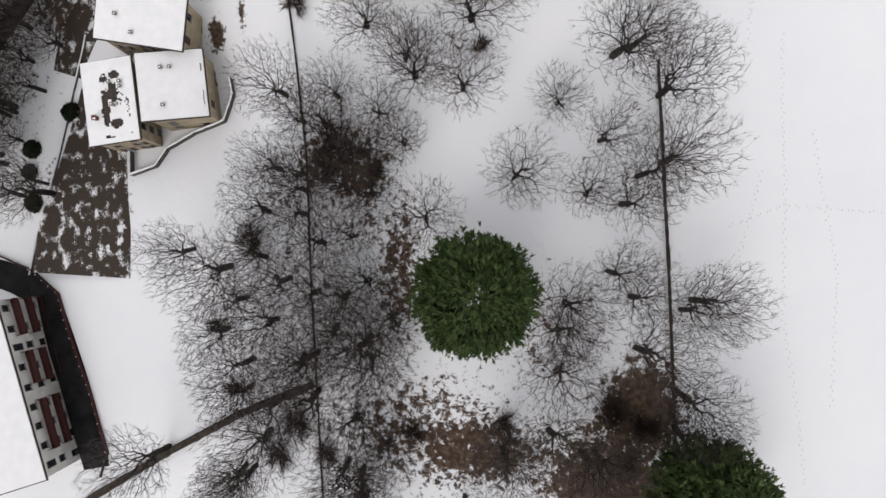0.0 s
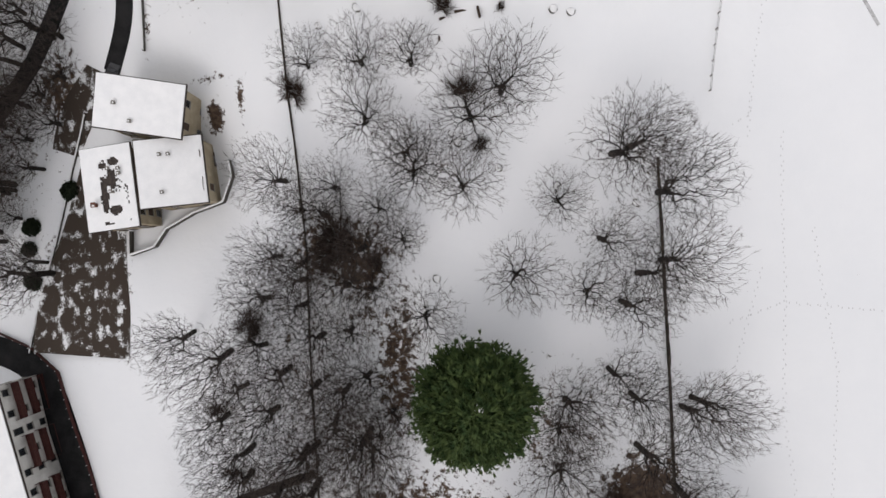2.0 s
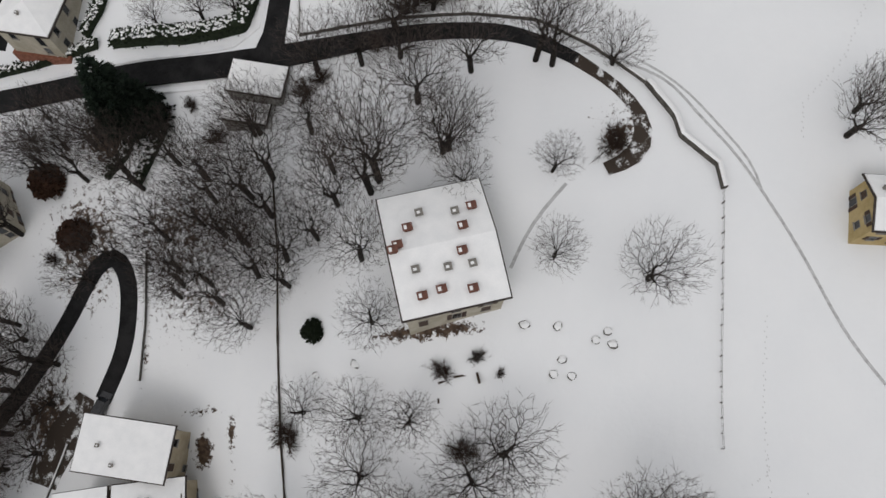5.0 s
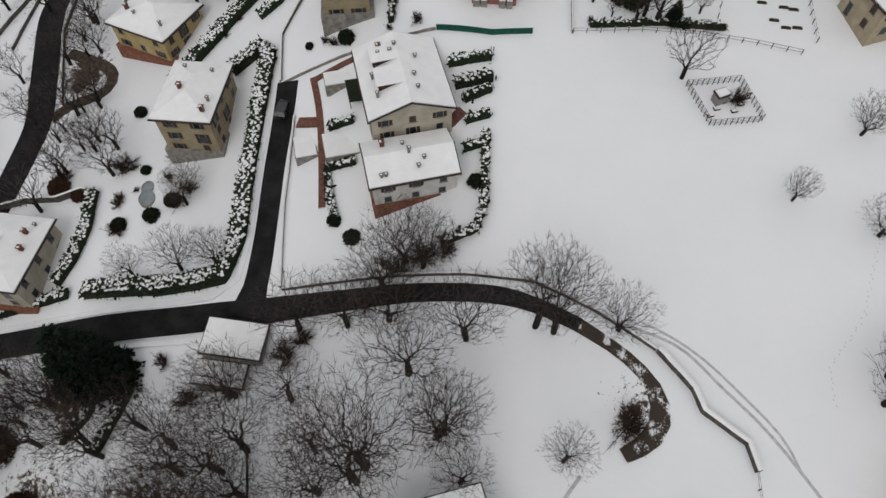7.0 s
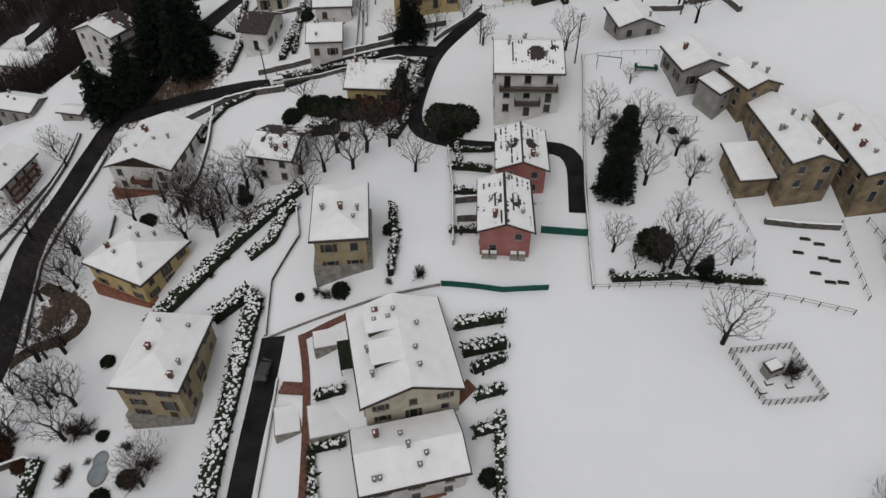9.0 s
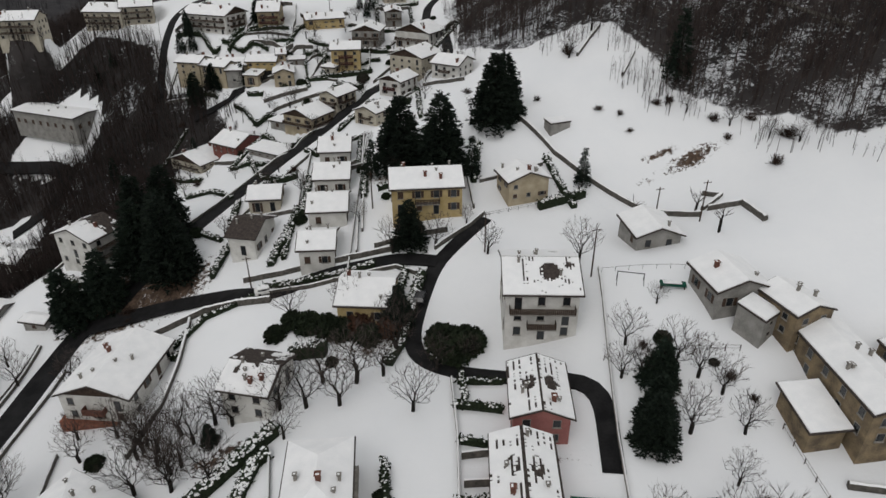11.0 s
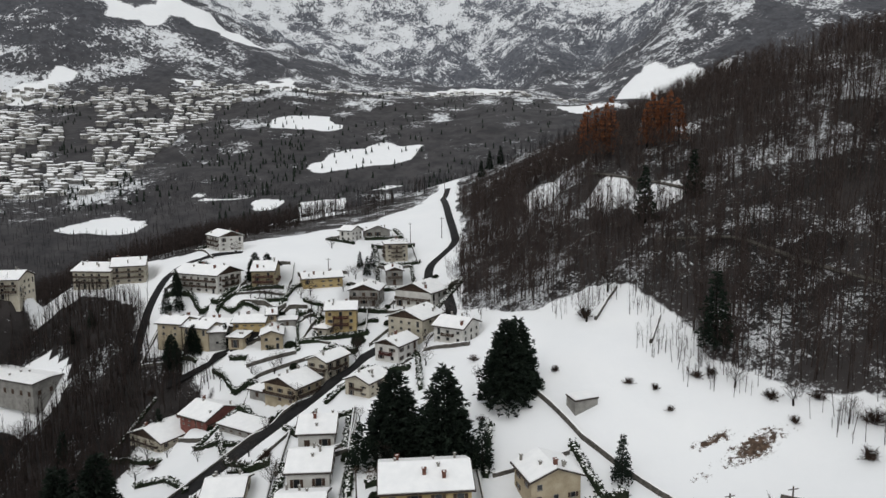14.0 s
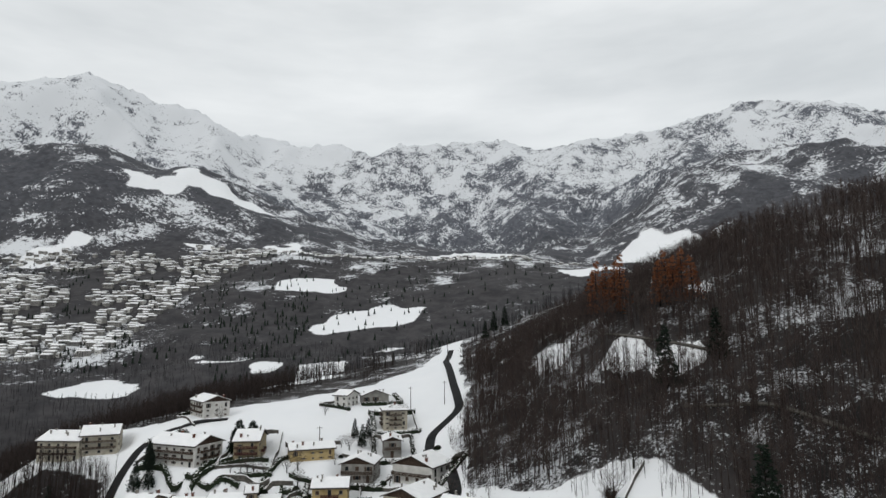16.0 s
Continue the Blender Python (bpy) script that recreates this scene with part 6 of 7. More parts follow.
TREES += ((30, 152, 5), (34.6, 152.6, 6), (37.2, 150.8, 5.5), (27.5, 152.5, 5), (39.4, 148, 5), (-14.4, 160.4, 7), (-9.2, 158.8, 8), (-20.4, 157, 7), (-27.6, 156.6, 6), (-30.6, 158, 7), (-52.4, 158, 6), (-47.6, 161.4, 6), (-55, 163, 5), (2.6, 159.6, 5), (-3.4, 164, 8), (33.4, 127.6, 7), (31.8, 126.4, 6), (-22.4, 178.6, 6), (-12, 176, 6), (36.7, 115.8, 7), (26.1, 130.5, 5), (34.8, 125.9, 8), (33.5, 142.9, 6), (-0.9, 151.1, 6), (12.7, 185.9, 5), (27.5, 179, 6), (40.1, 142.3, 5), (36.5, 135.7, 4), (41.9, 127.9, 4), (-16.3, 155.8, 7), (-11.3, 154.6, 7), (-18.7, 150.8, 5), (-5.3, 159.5, 6), (-33.2, 155.3, 6), (-41.7, 156.8, 7), (-38.1, 153.2, 7), (7.4, 161, 4), (35.5, 163.7, 3), (-60.6, 130.7, 8), (-51, 116.5, 7), (-36.5, 107.8, 5), (29.4, 157.8, 5), (-4.6, 189.9, 6), (3.4, 189.3, 6), (28.5, 127.5, 3))
for k, (x, y, h) in enumerate(TREES):
    if y > 74 and h >= 10:
        put(TALL[k % 3], x, y, h / 9.0 * 0.8, group="tall bare trees")
    elif y < 33 and (x < -12 or x > 19.5) or (-48 < x < -3 and 50 < y < 80 and h > 7):
        put(TALL[k % 3], x, y, h / 9.0 * 0.95, group="tall bare trees")
    else:
        put(BARE[k % 5] if y < 115 else SMALL[k % 2], x, y, h / 9.0 * 1.22, group="bare garden and orchard trees")

def thicket(n, x0, x1, y0, y1, h0, h1, seed):
    rnd = random.Random(seed)
    for k in range(n):
        x, y = rnd.uniform(x0, x1), rnd.uniform(y0, y1)
        put(TALL[k % 3] if y < 80 else SMALL[k % 2], x, y, rnd.uniform(h0, h1) / 9.0 * (0.95 if y < 80 else 1.1), group="bare woodland trees")


thicket(26, -86, -60, 100, 190, 5, 9, 8)
thicket(8, -64, -54, 122, 146, 5, 8, 9)
thicket(9, -46, -28, 146, 158, 5, 8, 10)
thicket(34, -96, -62, 10, 76, 7, 12, 1)
thicket(8, -50, -26, 48, 80, 7, 10, 2)
thicket(8, -66, -54, 66, 86, 6, 9, 3)
thicket(9, -34, -8, -34, -6, 8, 11, 4)
thicket(12, -92, -62, 14, 60, 8, 12, 21)
thicket(6, -12, 20, -36, -22, 7, 10, 5)
thicket(3, 29, 33, -22, -2, 8, 10, 6)
thicket(10, -84, -70, 20, 40, 7, 10, 7)
POLLARD = tree_master("pollard", 31, 4.6, 1.5, label="pollarded tree with stubby knotted branches", count=26, low=0.5, tip=0.05, flat=0.25)
for x, y in ((41.5, 193.5), (51.5, 190.5), (51.5, 180.5)):
    put(POLLARD, x, y, 1.0, group="pollarded trees")
CEDAR = needle_master("conifer", 11, 15, 4.9, 30, NEEDLE, "tall dark evergreen conifer with drooping boughs", per=30, sharp=0.62, bottom=0.08, tuft=1.1)
FIR = needle_master("fir", 12, 12, 2.5, 26, NEEDLE, "slender dark green fir tree", per=20, sharp=0.9)
PINE_T = needle_master("pine", 13, 14, 5.2, 26, PINE, "broad bright green pine with dense tufted crown", per=95, rounded=True, tuft=0.62, bottom=0.25, droop=0.0)
for x, y, h, r in ((11.6, 209.8, 9, 2.5), (-9.8, 215.3, 9, 2.5), (34, 205.5, 8, 2), (59.9, 270.3, 14, 3), (58.3, 225.5, 15, 3.5), (50, 485.6, 11, 2.5), (42.7, 480.1, 11, 2.5), (35.9, 460.7, 10, 2.5), (72.9, 270.4, 12, 3), (-63.3, 261.4, 8, 2), (-90.2, 266, 9, 2.5), (-104, 300, 6, 1.6), (-99, 302, 6, 1.6), (-52, 281, 7, 1.4)):
    put(FIR, x, y, h / 12, group="dark firs")
for x, y, h in ((28.6, 141.6, 8.5), (29.6, 144.6, 8), (31.8, 150.6, 8), (37.4, 126.2, 4), (-26.8, 159, 4.5), (-30.2, 154.2, 4), (-48.2, 84.2, 14), (-44.6, 83.4, 11), (-1.4, 190.6, 10), (-3.4, 170.4, 8), (-3.6, 217.2, 17), (5.3, 214.4, 17), (17.8, 226.3, 16), (20.5, 229, 14), (-56.2, 215.8, 15), (-52.8, 205.3, 16), (-58.5, 204.8, 15), (-63.5, 197, 13), (-69.3, 194.2, 12), (-50.4, 200.6, 17), (-60.9, 214.2, 15), (-61, 281, 8), (-66, 279, 9), (-52, 314, 9), (-48, 315, 9)):
    put(CEDAR, x, y, h / 15, group="dark conifers")
put(PINE_T, 3.6, -4.4, 1.28, label="broad bright green pine with dense tufted crown")
put(PINE_T, 30.5, -28.5, 1.3)
LARCH_T = needle_master("larch", 14, 12, 2.2, 20, LARCH, "rusty orange larch on the wooded hill", per=14)
for x, y, h in ((63.5, 350, 14), (59, 324.9, 14), (59.2, 315.3, 13), (61, 312.4, 14), (72.4, 305.3, 12), (74.2, 304.3, 13), (75.6, 302.4, 12), (77.5, 301, 13), (79.9, 299, 12), (65, 318, 13)):
    put(LARCH_T, x, y, h / 12 * 1.25, group="rusty larches")


def shrub_master(name, seed, mat, label, n=260, leaf=0.2):
    ob = tagged(new(name), label, "shrub")
    mesh_part("foliage", *shrub_shape(seed, 1.0, 1.1, n, leaf), mat, ob)
    return ob


def thorn_master(name, seed, label):
    """A dense leafless shrub of many stems, about 1 m in radius."""
    rnd = np.random.RandomState(seed)
    v, f = [], []
    for _ in range(46):
        a, e = rnd.uniform(0, 6.283), rnd.uniform(0.15, 1.35)
        d = np.array([math.cos(a) * math.cos(e), math.sin(a) * math.cos(e), math.sin(e)])
        p0 = np.array([rnd.normal(0, 0.15), rnd.normal(0, 0.15), 0])
        ln = rnd.uniform(0.65, 1.15)
        for _k in range(26):
            g = rnd.uniform(0.25, 1.0)
            p = p0 + d * ln * g
            t = d + rnd.normal(0, 0.7, 3)
            t /= np.linalg.norm(t)
            w_ = np.cross(t, rnd.normal(0, 1, 3))
            w_ = w_ / (np.linalg.norm(w_) + 1e-9) * 0.012
            b = len(v)
            v.extend([p - w_, p + w_, p + t * rnd.uniform(0.2, 0.45)])
            f.append((b, b + 1, b + 2))
        w_ = np.cross(d, (0.2, 0.3, 0.9)) * 0.03
        b = len(v)
        v.extend([p0 - w_, p0 + w_, p0 + d * ln])
        f.append((b, b + 1, b + 2))
    ob = tagged(new(name), label, "shrub")
    mesh_part("crown", v, f, SHRUB, ob)
    return ob


BUSH = shrub_master("evergreen_bush", 21, LEAF, "rounded dark evergreen bush with snow round it", 700, 0.13)
BROWN_B = thorn_master("brown_shrub", 22, "dense brown leafless shrub")
RUSSET = shrub_master("russet_tree", 23, RUSTY, "round clipped tree holding its dead brown leaves", 900, 0.11)
for x, y, r in ((-62.9, 75.9, 2.9), (-57.7, 67.2, 2.8), (-33.6, 251.5, 0.9), (-60.4, 115.6, 1.8), (-9.5, 171, 2.6), (-4.5, 169.5, 2.4), (-56.5, 113.5, 1.2)):
    put(RUSSET, x, y, r, group="russet trees")
for x, y, r in ((5.1, 163.3, 3.6), (31.9, 130.9, 2.6), (7.6, 164.6, 2.8), (3.6, 166.2, 2.6), (-21.5, 176.5, 2.2), (-18.6, 174.4, 2.6), (-15.4, 172.6, 2.4), (-24.2, 174.4, 2.0), (-12.6, 170.6, 2.6), (-8, 168.4, 2.4), (-13.5, 164.2, 1), (-49.3, 156.6, 1.5), (-61.1, 23.8, 1.6), (-68.4, 17.9, 1.5), (-68.9, 14.2, 1.3), (-68.1, 8.9, 1.5), (-16.6, 48.9, 1.6), (-47.7, 106.4, 1.2), (-42.3, 107, 1.3), (-39.1, 109, 1.3), (-10.2, 96.4, 1.2), (-12.8, 99.5, 1), (6.7, 101.3, 1.1)):
    put(BUSH, x, y, r, group="garden bushes")
for x, y, r in ((-14.5, 15.6, 4.8), (-16.5, 12.6, 3.2), (-20.9, 36.1, 3.0), (-21, -24, 3.2), (-0.8, 91.2, 2.6), (-4.4, 90.4, 2.4), (2.4, 91.8, 2.0), (-8.4, 86.2, 1.8), (-48.8, 117.2, 2.8), (-48.9, 110.4, 1.4), (-47.9, 105.3, 1.8), (-38, 108.4, 1.8), (-36.4, 110.4, 1.6), (-19.0, 81.9, 2.6), (-16.6, 83.4, 2.0), (43.4, 111.4, 1.9), (-33.6, 78.9, 2.4), (-24, -29, 3.0), (-16.5, -28, 2.6), (22, -20, 3.4), (26, -22, 3.0), (-28.5, 2.5, 3.4), (2.4, 33.4, 2.4), (-9, 12, 1.8), (-30.9, -19.5, 2.2), (-34.2, -10.3, 1.8), (21.1, 68.3, 2.8), (0.1, 42.4, 1.8), (4.2, 43.7, 1.3), (6.9, 42, 0.8), (-61.9, 63.9, 1.6), (4.8, 27, 1.6), (-48.7, 111.5, 1.2), (-60.2, 117.7, 1.8), (-37.8, 84.5, 1.6), (24, -27, 2.6), (8, -22, 2.2), (-4, -24, 2.0)):
    put(BROWN_B, x, y, r, group="brown shrubs")
GARDEN_SHRUBS = ((-17.3, 128.7), (-14.8, 128.4), (-13.3, 127.3), (-11.2, 127.3), (-4.6, 126.9), (-3.9, 132.5), (-4.6, 136.5), (-0.5, 127.2), (25.1, 126.7), (39.3, 125.5), (42.3, 124.9), (41.2, 150.1), (39.9, 152.5), (43.1, 146.7), (31.6, 156.6), (34.4, 157.1), (-31, 141.5), (-33.5, 139), (-48, 128), (-30, 130), (-46, 112.5), (-45, 116), (-40.5, 113.5), (-40, 117))
for k, (x, y) in enumerate(GARDEN_SHRUBS):
    put(BUSH if k % 3 == 0 else BROWN_B, x, y, 0.7 + 0.2 * (k % 4), group="garden shrubs")
for x, y, h in ((-71.4, 36.9, 10), (-67.8, 32.3, 9), (-71.4, 24.1, 10), (-65.1, 39.3, 10), (-61, 41.9, 9), (-70.5, 19.4, 8), (-76, 30, 11), (-74, 42, 11), (-62.4, 152.7, 9), (-63.1, 148.2, 8), (-65, 143, 8), (-41.5, 158, 8), (-39, 156, 8), (-36, 158, 8), (-84, 118, 9), (-80, 126, 8)):
    put(BARE[int(x + y) % 5], x, y, h / 9, group="bare garden and orchard trees")
VILLAGE_TREES = ((-46.8, 298.2), (-45.1, 298.4), (-43.3, 298), (-38.5, 301), (-34.9, 300.3), (-32.3, 302), (-22.8, 307.2), (-30.3, 337.5), (-11.5, 294.6), (-14, 292.7), (-35.2, 271.2), (-36.2, 267.9), (-40.7, 267.2), (-42.5, 269.9), (-27, 249), (1.7, 300.1), (-17, 324.6), (-13.4, 323.9), (-22.4, 318.9), (-88, 308), (-92, 309), (-99, 311), (-106, 312), (-112, 312), (-84, 303))
for k, (x, y) in enumerate(VILLAGE_TREES):
    put(SMALL[k % 2], x, y, (3.2 + k % 3) / 9, group="small village trees")
for k, (x, y) in enumerate(((-7.6, 284.9), (-34.3, 279.6), (-39.5, 279), (-33.1, 251.6), (-31.7, 247.9), (-15.3, 276), (-2.3, 264.7), (-0.8, 265.4))):
    put(BUSH, x, y, 1.3 + 0.3 * (k % 3), group="village shrubs")
for x, y, h in ((-15.2, 327.3, 5), (-19.1, 325.7, 4.5), (-16.5, 321.5, 5), (-72, 300, 6), (-74, 296, 6), (-70.5, 297, 5.5), (-73, 303, 6)):
    put(FIR, x, y, h / 12 * 1.3, group="dark firs")
# shrubs and small trees between the village houses
rv = random.Random(77)
for k in range(150):
    x, y = rv.uniform(-72, 14), rv.uniform(190, 330)
    if any(math.hypot(x - q[0], y - q[1]) < max(q[3], q[4]) * 0.62 for q in HOUSES) or (y > 318 and rv.random() < 0.8):
        continue
    if k % 2:
        put(SMALL[k % 4 // 2], x, y, rv.uniform(3, 5.5) / 9, group="small village trees")
    else:
        put(BUSH if k % 4 else BROWN_B, x, y, rv.uniform(0.7, 1.6), group="village shrubs")
for x, y, r in ((40.9, 223.9, 1.2), (45.2, 221.6, 1.1), (46.4, 217, 1), (52.9, 221.6, 1.4), (28.4, 231.2, 1.2), (55.4, 221.1, 1.6), (38.2, 246, 2.4), (70.6, 199.2, 2.2), (62.7, 206.1, 1.2), (66.8, 194.5, 1.8), (61.8, 212, 1.6), (67.3, 207.6, 1.5)):
    put(BROWN_B, x, y, r, group="brown shrubs")
for x, y, h in ((38.2, 244.6, 7), (71.7, 196.9, 4), (68.3, 201.3, 4), (64, 209, 5), (58, 217, 5), (45, 252, 7), (-6, 336, 9), (-20, 318, 5)):
    put(SMALL[int(h) % 2], x, y, h / 9, group="bare garden and orchard trees")
for m_ in BARE + TALL + SMALL + [POLLARD, CEDAR, FIR, PINE_T, LARCH_T, BUSH, BROWN_B, RUSSET]:
    for o in [*m_.children_recursive, m_]:
        bpy.data.objects.remove(o)


VILLAGE_HEDGES = ([(-58.5, 296.1), (-54.9, 299.4), (-50.7, 304.6)], [(-40.9, 294.3), (-38.6, 301.6), (-35.9, 313.3)], [(-39.7, 292.4), (-33.7, 292.4), (-26.7, 291.2)],
                  [(-35.5, 280.2), (-30.1, 279.1), (-25.3, 278.9)], [(-22.7, 280.4), (-18.1, 280.9), (-13.3, 281.9)], [(-48.2, 293.5), (-40.8, 294.8)], [(-54.1, 299.9), (-47.5, 301.8), (-40.7, 303.7)],
                  [(-5.4, 267.8), (0.7, 262.9)], [(0.7, 258), (1.3, 238.9)], [(-21.6, 290.8), (-16.2, 289.1), (-10.7, 288.1)], [(-33.8, 299), (-30.8, 297.8), (-27.4, 297.3)], [(-44, 226), (-52, 236), (-60, 240)],
                  [(-30, 226), (-38, 232), (-44, 246)], [(-26, 212), (-26.5, 196)], [(-13, 222), (-13.4, 236)], [(-42, 208), (-50, 214)], [(-28, 240), (-24, 234), (-16, 236)], [(12, 208), (14, 220)])
for k, pts in enumerate(VILLAGE_HEDGES):
    snowy_hedge(pts, 0.9, 0.9, 300 + k, "dark garden hedge between village plots")


# low walls, hedges and sheds round the village gardens
def clear_of_lanes(x, y, margin):
    for pts, half in LANES:
        a, b = pts[:-1], pts[1:]
        ab = b - a
        t_ = np.clip(((np.array([x, y]) - a) * ab).sum(1) / (ab * ab).sum(1), 0, 1)
        if np.min(np.hypot(*(a + ab * t_[:, None] - (x, y)).T)) < half + margin:
            return False
    return True


rg = random.Random(5)
for k, (x, y, turn, w, d, *rest) in enumerate(HOUSES):
    if y < 186 or x > 30 or x < -75 or w > 20:
        continue
    ca_, sa_ = math.cos(math.radians(turn)), math.sin(math.radians(turn))
    for side in range(4):
        if rg.random() < 0.25:
            continue
        m1, m2 = w / 2 + rg.uniform(2, 3.6), d / 2 + rg.uniform(2, 3.6)
        (u0, v0), (u1, v1) = (((-m1, -m2), (m1, -m2)), ((m1, -m2), (m1, m2)), ((m1, m2), (-m1, m2)), ((-m1, m2), (-m1, -m2)))[side]
        line = [(x + (u0 + (u1 - u0) * q / 6) * ca_ - (v0 + (v1 - v0) * q / 6) * sa_, y + (u0 + (u1 - u0) * q / 6) * sa_ + (v0 + (v1 - v0) * q / 6) * ca_) for q in range(7)]
        line = [q for q in line if clear_of_lanes(*q, 0.7) and not any(j != k and math.hypot(q[0] - o[0], q[1] - o[1]) < max(o[3], o[4]) * 0.62 for j, o in enumerate(HOUSES))]
        if len(line) < 4:
            continue
        if rg.random() < 0.5:
            snowy_hedge(line, rg.uniform(0.7, 1.3), rg.uniform(0.8, 1.4), 400 + 4 * k + side, "dark garden hedge between village plots")
        else:
            stone_wall(line, 0.35, rg.uniform(0.6, 1.2), "low village garden wall topped with snow", 400 + 4 * k + side)


# ---- woods ----
def wood(name, spots, mat, label, seed, hmin, hmax, limbs=9, thick=0.07, twigs=2):
    """Many slim bare trees as one mass: stems, limbs and twigs."""
    rnd = np.random.RandomState(seed)
    p = np.array(spots, float)
    n = len(p)
    h, lean, t = rnd.uniform(hmin, hmax, n), rnd.normal(0, 0.05, (n, 2)), thick * rnd.uniform(0.8, 1.4, n)
    ang = np.array([0, 2.1, 4.2])
    zz, ss = np.stack([np.full(n, -0.5), h * 0.5, h], 1), np.stack([t * 1.5, t, np.full(n, 0.02)], 1)
    stem = np.empty((n, 3, 3, 3))
    stem[..., 0] = (p[:, None, 0] + lean[:, None, 0] * zz)[:, :, None] + np.cos(ang) * ss[:, :, None]
    stem[..., 1] = (p[:, None, 1] + lean[:, None, 1] * zz)[:, :, None] + np.sin(ang) * ss[:, :, None]
    stem[..., 2] = (p[:, None, 2] + zz)[:, :, None]
    quads = [(k + i, k + (i + 1) % 3, k + 3 + (i + 1) % 3, k + 3 + i) for k in (0, 3) for i in range(3)]
    tris1 = np.array([q for a_, b_, c_, d_ in quads for q in ((a_, b_, c_), (a_, c_, d_))])
    g, a = rnd.uniform(0.35, 0.98, (n, limbs)), rnd.uniform(0, 2 * math.pi, (n, limbs))
    ln = h[:, None] * rnd.uniform(0.12, 0.3, (n, limbs)) * (1.25 - g * 0.6)
    o = np.stack([p[:, None, 0] + lean[:, None, 0] * g * h[:, None], p[:, None, 1] + lean[:, None, 1] * g * h[:, None], p[:, None, 2] + g * h[:, None]], -1)
    e = o + np.stack([np.cos(a) * ln * 0.75, np.sin(a) * ln * 0.75, ln * 0.8], -1)
    w_ = np.stack([np.cos(a + 1.57), np.sin(a + 1.57), np.zeros_like(a)], -1) * (t * 0.55)[:, None, None]
    up = np.zeros_like(o)
    up[..., 2] = t[:, None]
    bough = np.stack([o - w_, o + w_, e, o + up], 2)
    q = rnd.uniform(0.3, 0.95, (n, limbs, twigs, 1))
    p0 = o[:, :, None] + (e - o)[:, :, None] * q
    d = rnd.normal(0, 1, (n, limbs, twigs, 3)) * ln[:, :, None, None] * 0.27
    d[..., 2] = abs(d[..., 2]) + ln[:, :, None] * 0.25
    side = np.stack([np.ones((n, limbs, twigs)), np.zeros((n, limbs, twigs)), np.full((n, limbs, twigs), 0.6)], -1) * (t * 0.45)[:, None, None, None]
    twig = np.stack([p0, p0 + side, p0 + d], 3)
    n1, n2, n3 = n * 9, n * limbs * 4, n * limbs * twigs * 3
    tris = np.concatenate([(np.arange(n)[:, None, None] * 9 + tris1).reshape(-1, 3),
                           (n1 + np.arange(n * limbs)[:, None, None] * 4 + np.array([(0, 1, 2), (1, 3, 2), (3, 0, 2)])).reshape(-1, 3),
                           n1 + n2 + np.arange(n3).reshape(-1, 3)]).astype(np.int32)
    me = bpy.data.meshes.new(name)
    me.vertices.add(n1 + n2 + n3)
    me.vertices.foreach_set("co", np.concatenate([stem.reshape(-1, 3), bough.reshape(-1, 3), twig.reshape(-1, 3)]).astype(np.float32).ravel())
    me.loops.add(tris.size)
    me.loops.foreach_set("vertex_index", tris.ravel())
    me.polygons.add(len(tris))
    me.polygons.foreach_set("loop_start", np.arange(0, tris.size, 3, dtype=np.int32))
    me.update(calc_edges=True)
    me.materials.append(mat)
    return tagged(new(name, me), label, "woods", kind="stuff")


def scatter(n, x0, x1, y0, y1, keep, seed):
    rnd = np.random.RandomState(seed)
    x, y = rnd.uniform(x0, x1, n), rnd.uniform(y0, y1, n)
    k = keep(x, y)
    x, y = x[k], y[k]
    return list(zip(x, y, ground_z(x, y)))


clump = lambda x, y, s: 0.66 + 0.32 * wave(x, y, 24, 60 + s) + 0.3 * wave(x, y, 8, 61 + s) > np.random.RandomState(s).uniform(0, 1, np.shape(x))
in_hill = lambda x, y: inside(x, y, HILL_WOOD) & ~open_patch(x, y, CLEARINGS)
in_gorge = lambda x, y: inside(x, y, GORGE_WOOD) & ~open_patch(x, y, GORGE_OPEN)
seen_wedge = lambda x, y: (np.hypot(x, y - 110) < 290) & (np.abs(np.degrees(np.arctan2(x, np.maximum(y - 95, 1)))) < 47)
wood("hillside_woods", scatter(11500, 10, 240, 180, 410, lambda x, y: in_hill(x, y) & seen_wedge(x, y) & clump(x, y, 1), 1), TWIG_RED, "dense leafless brown wood on the steep hillside", 1, 6, 11, 22, 0.075)
wood("birch_woods", scatter(6500, 10, 240, 180, 410, lambda x, y: in_hill(x, y) & seen_wedge(x, y) & clump(x, y, 5), 4), TWIG, "grey birch and beech stems on the hillside", 4, 5, 10, 20, 0.05)
edge_ = lambda x, y: (soft_inside(x, y, HILL_WOOD, 9.0) > 0.1) & (soft_inside(x, y, HILL_WOOD, 3.0) < 0.8) & (y < 345) & (wave(x, y, 10, 71) > 0.0)
wood("wood_edge_scrub", scatter(7000, 10, 120, 175, 345, lambda x, y: edge_(x, y), 6), TWIG_RED, "ragged brown scrub along the edge of the wood", 6, 1.5, 6, 16, 0.035)
wood("gorge_edge_woods", scatter(7500, -150, -44, 215, 330, lambda x, y: (soft_inside(x, y, GORGE_WOOD, 4.0) > 0.3) & ~open_patch(x, y, GORGE_OPEN), 8), TWIG_RED, "dense brown scrub and young trees below the village", 8, 2.5, 8, 10, 0.065, 1)
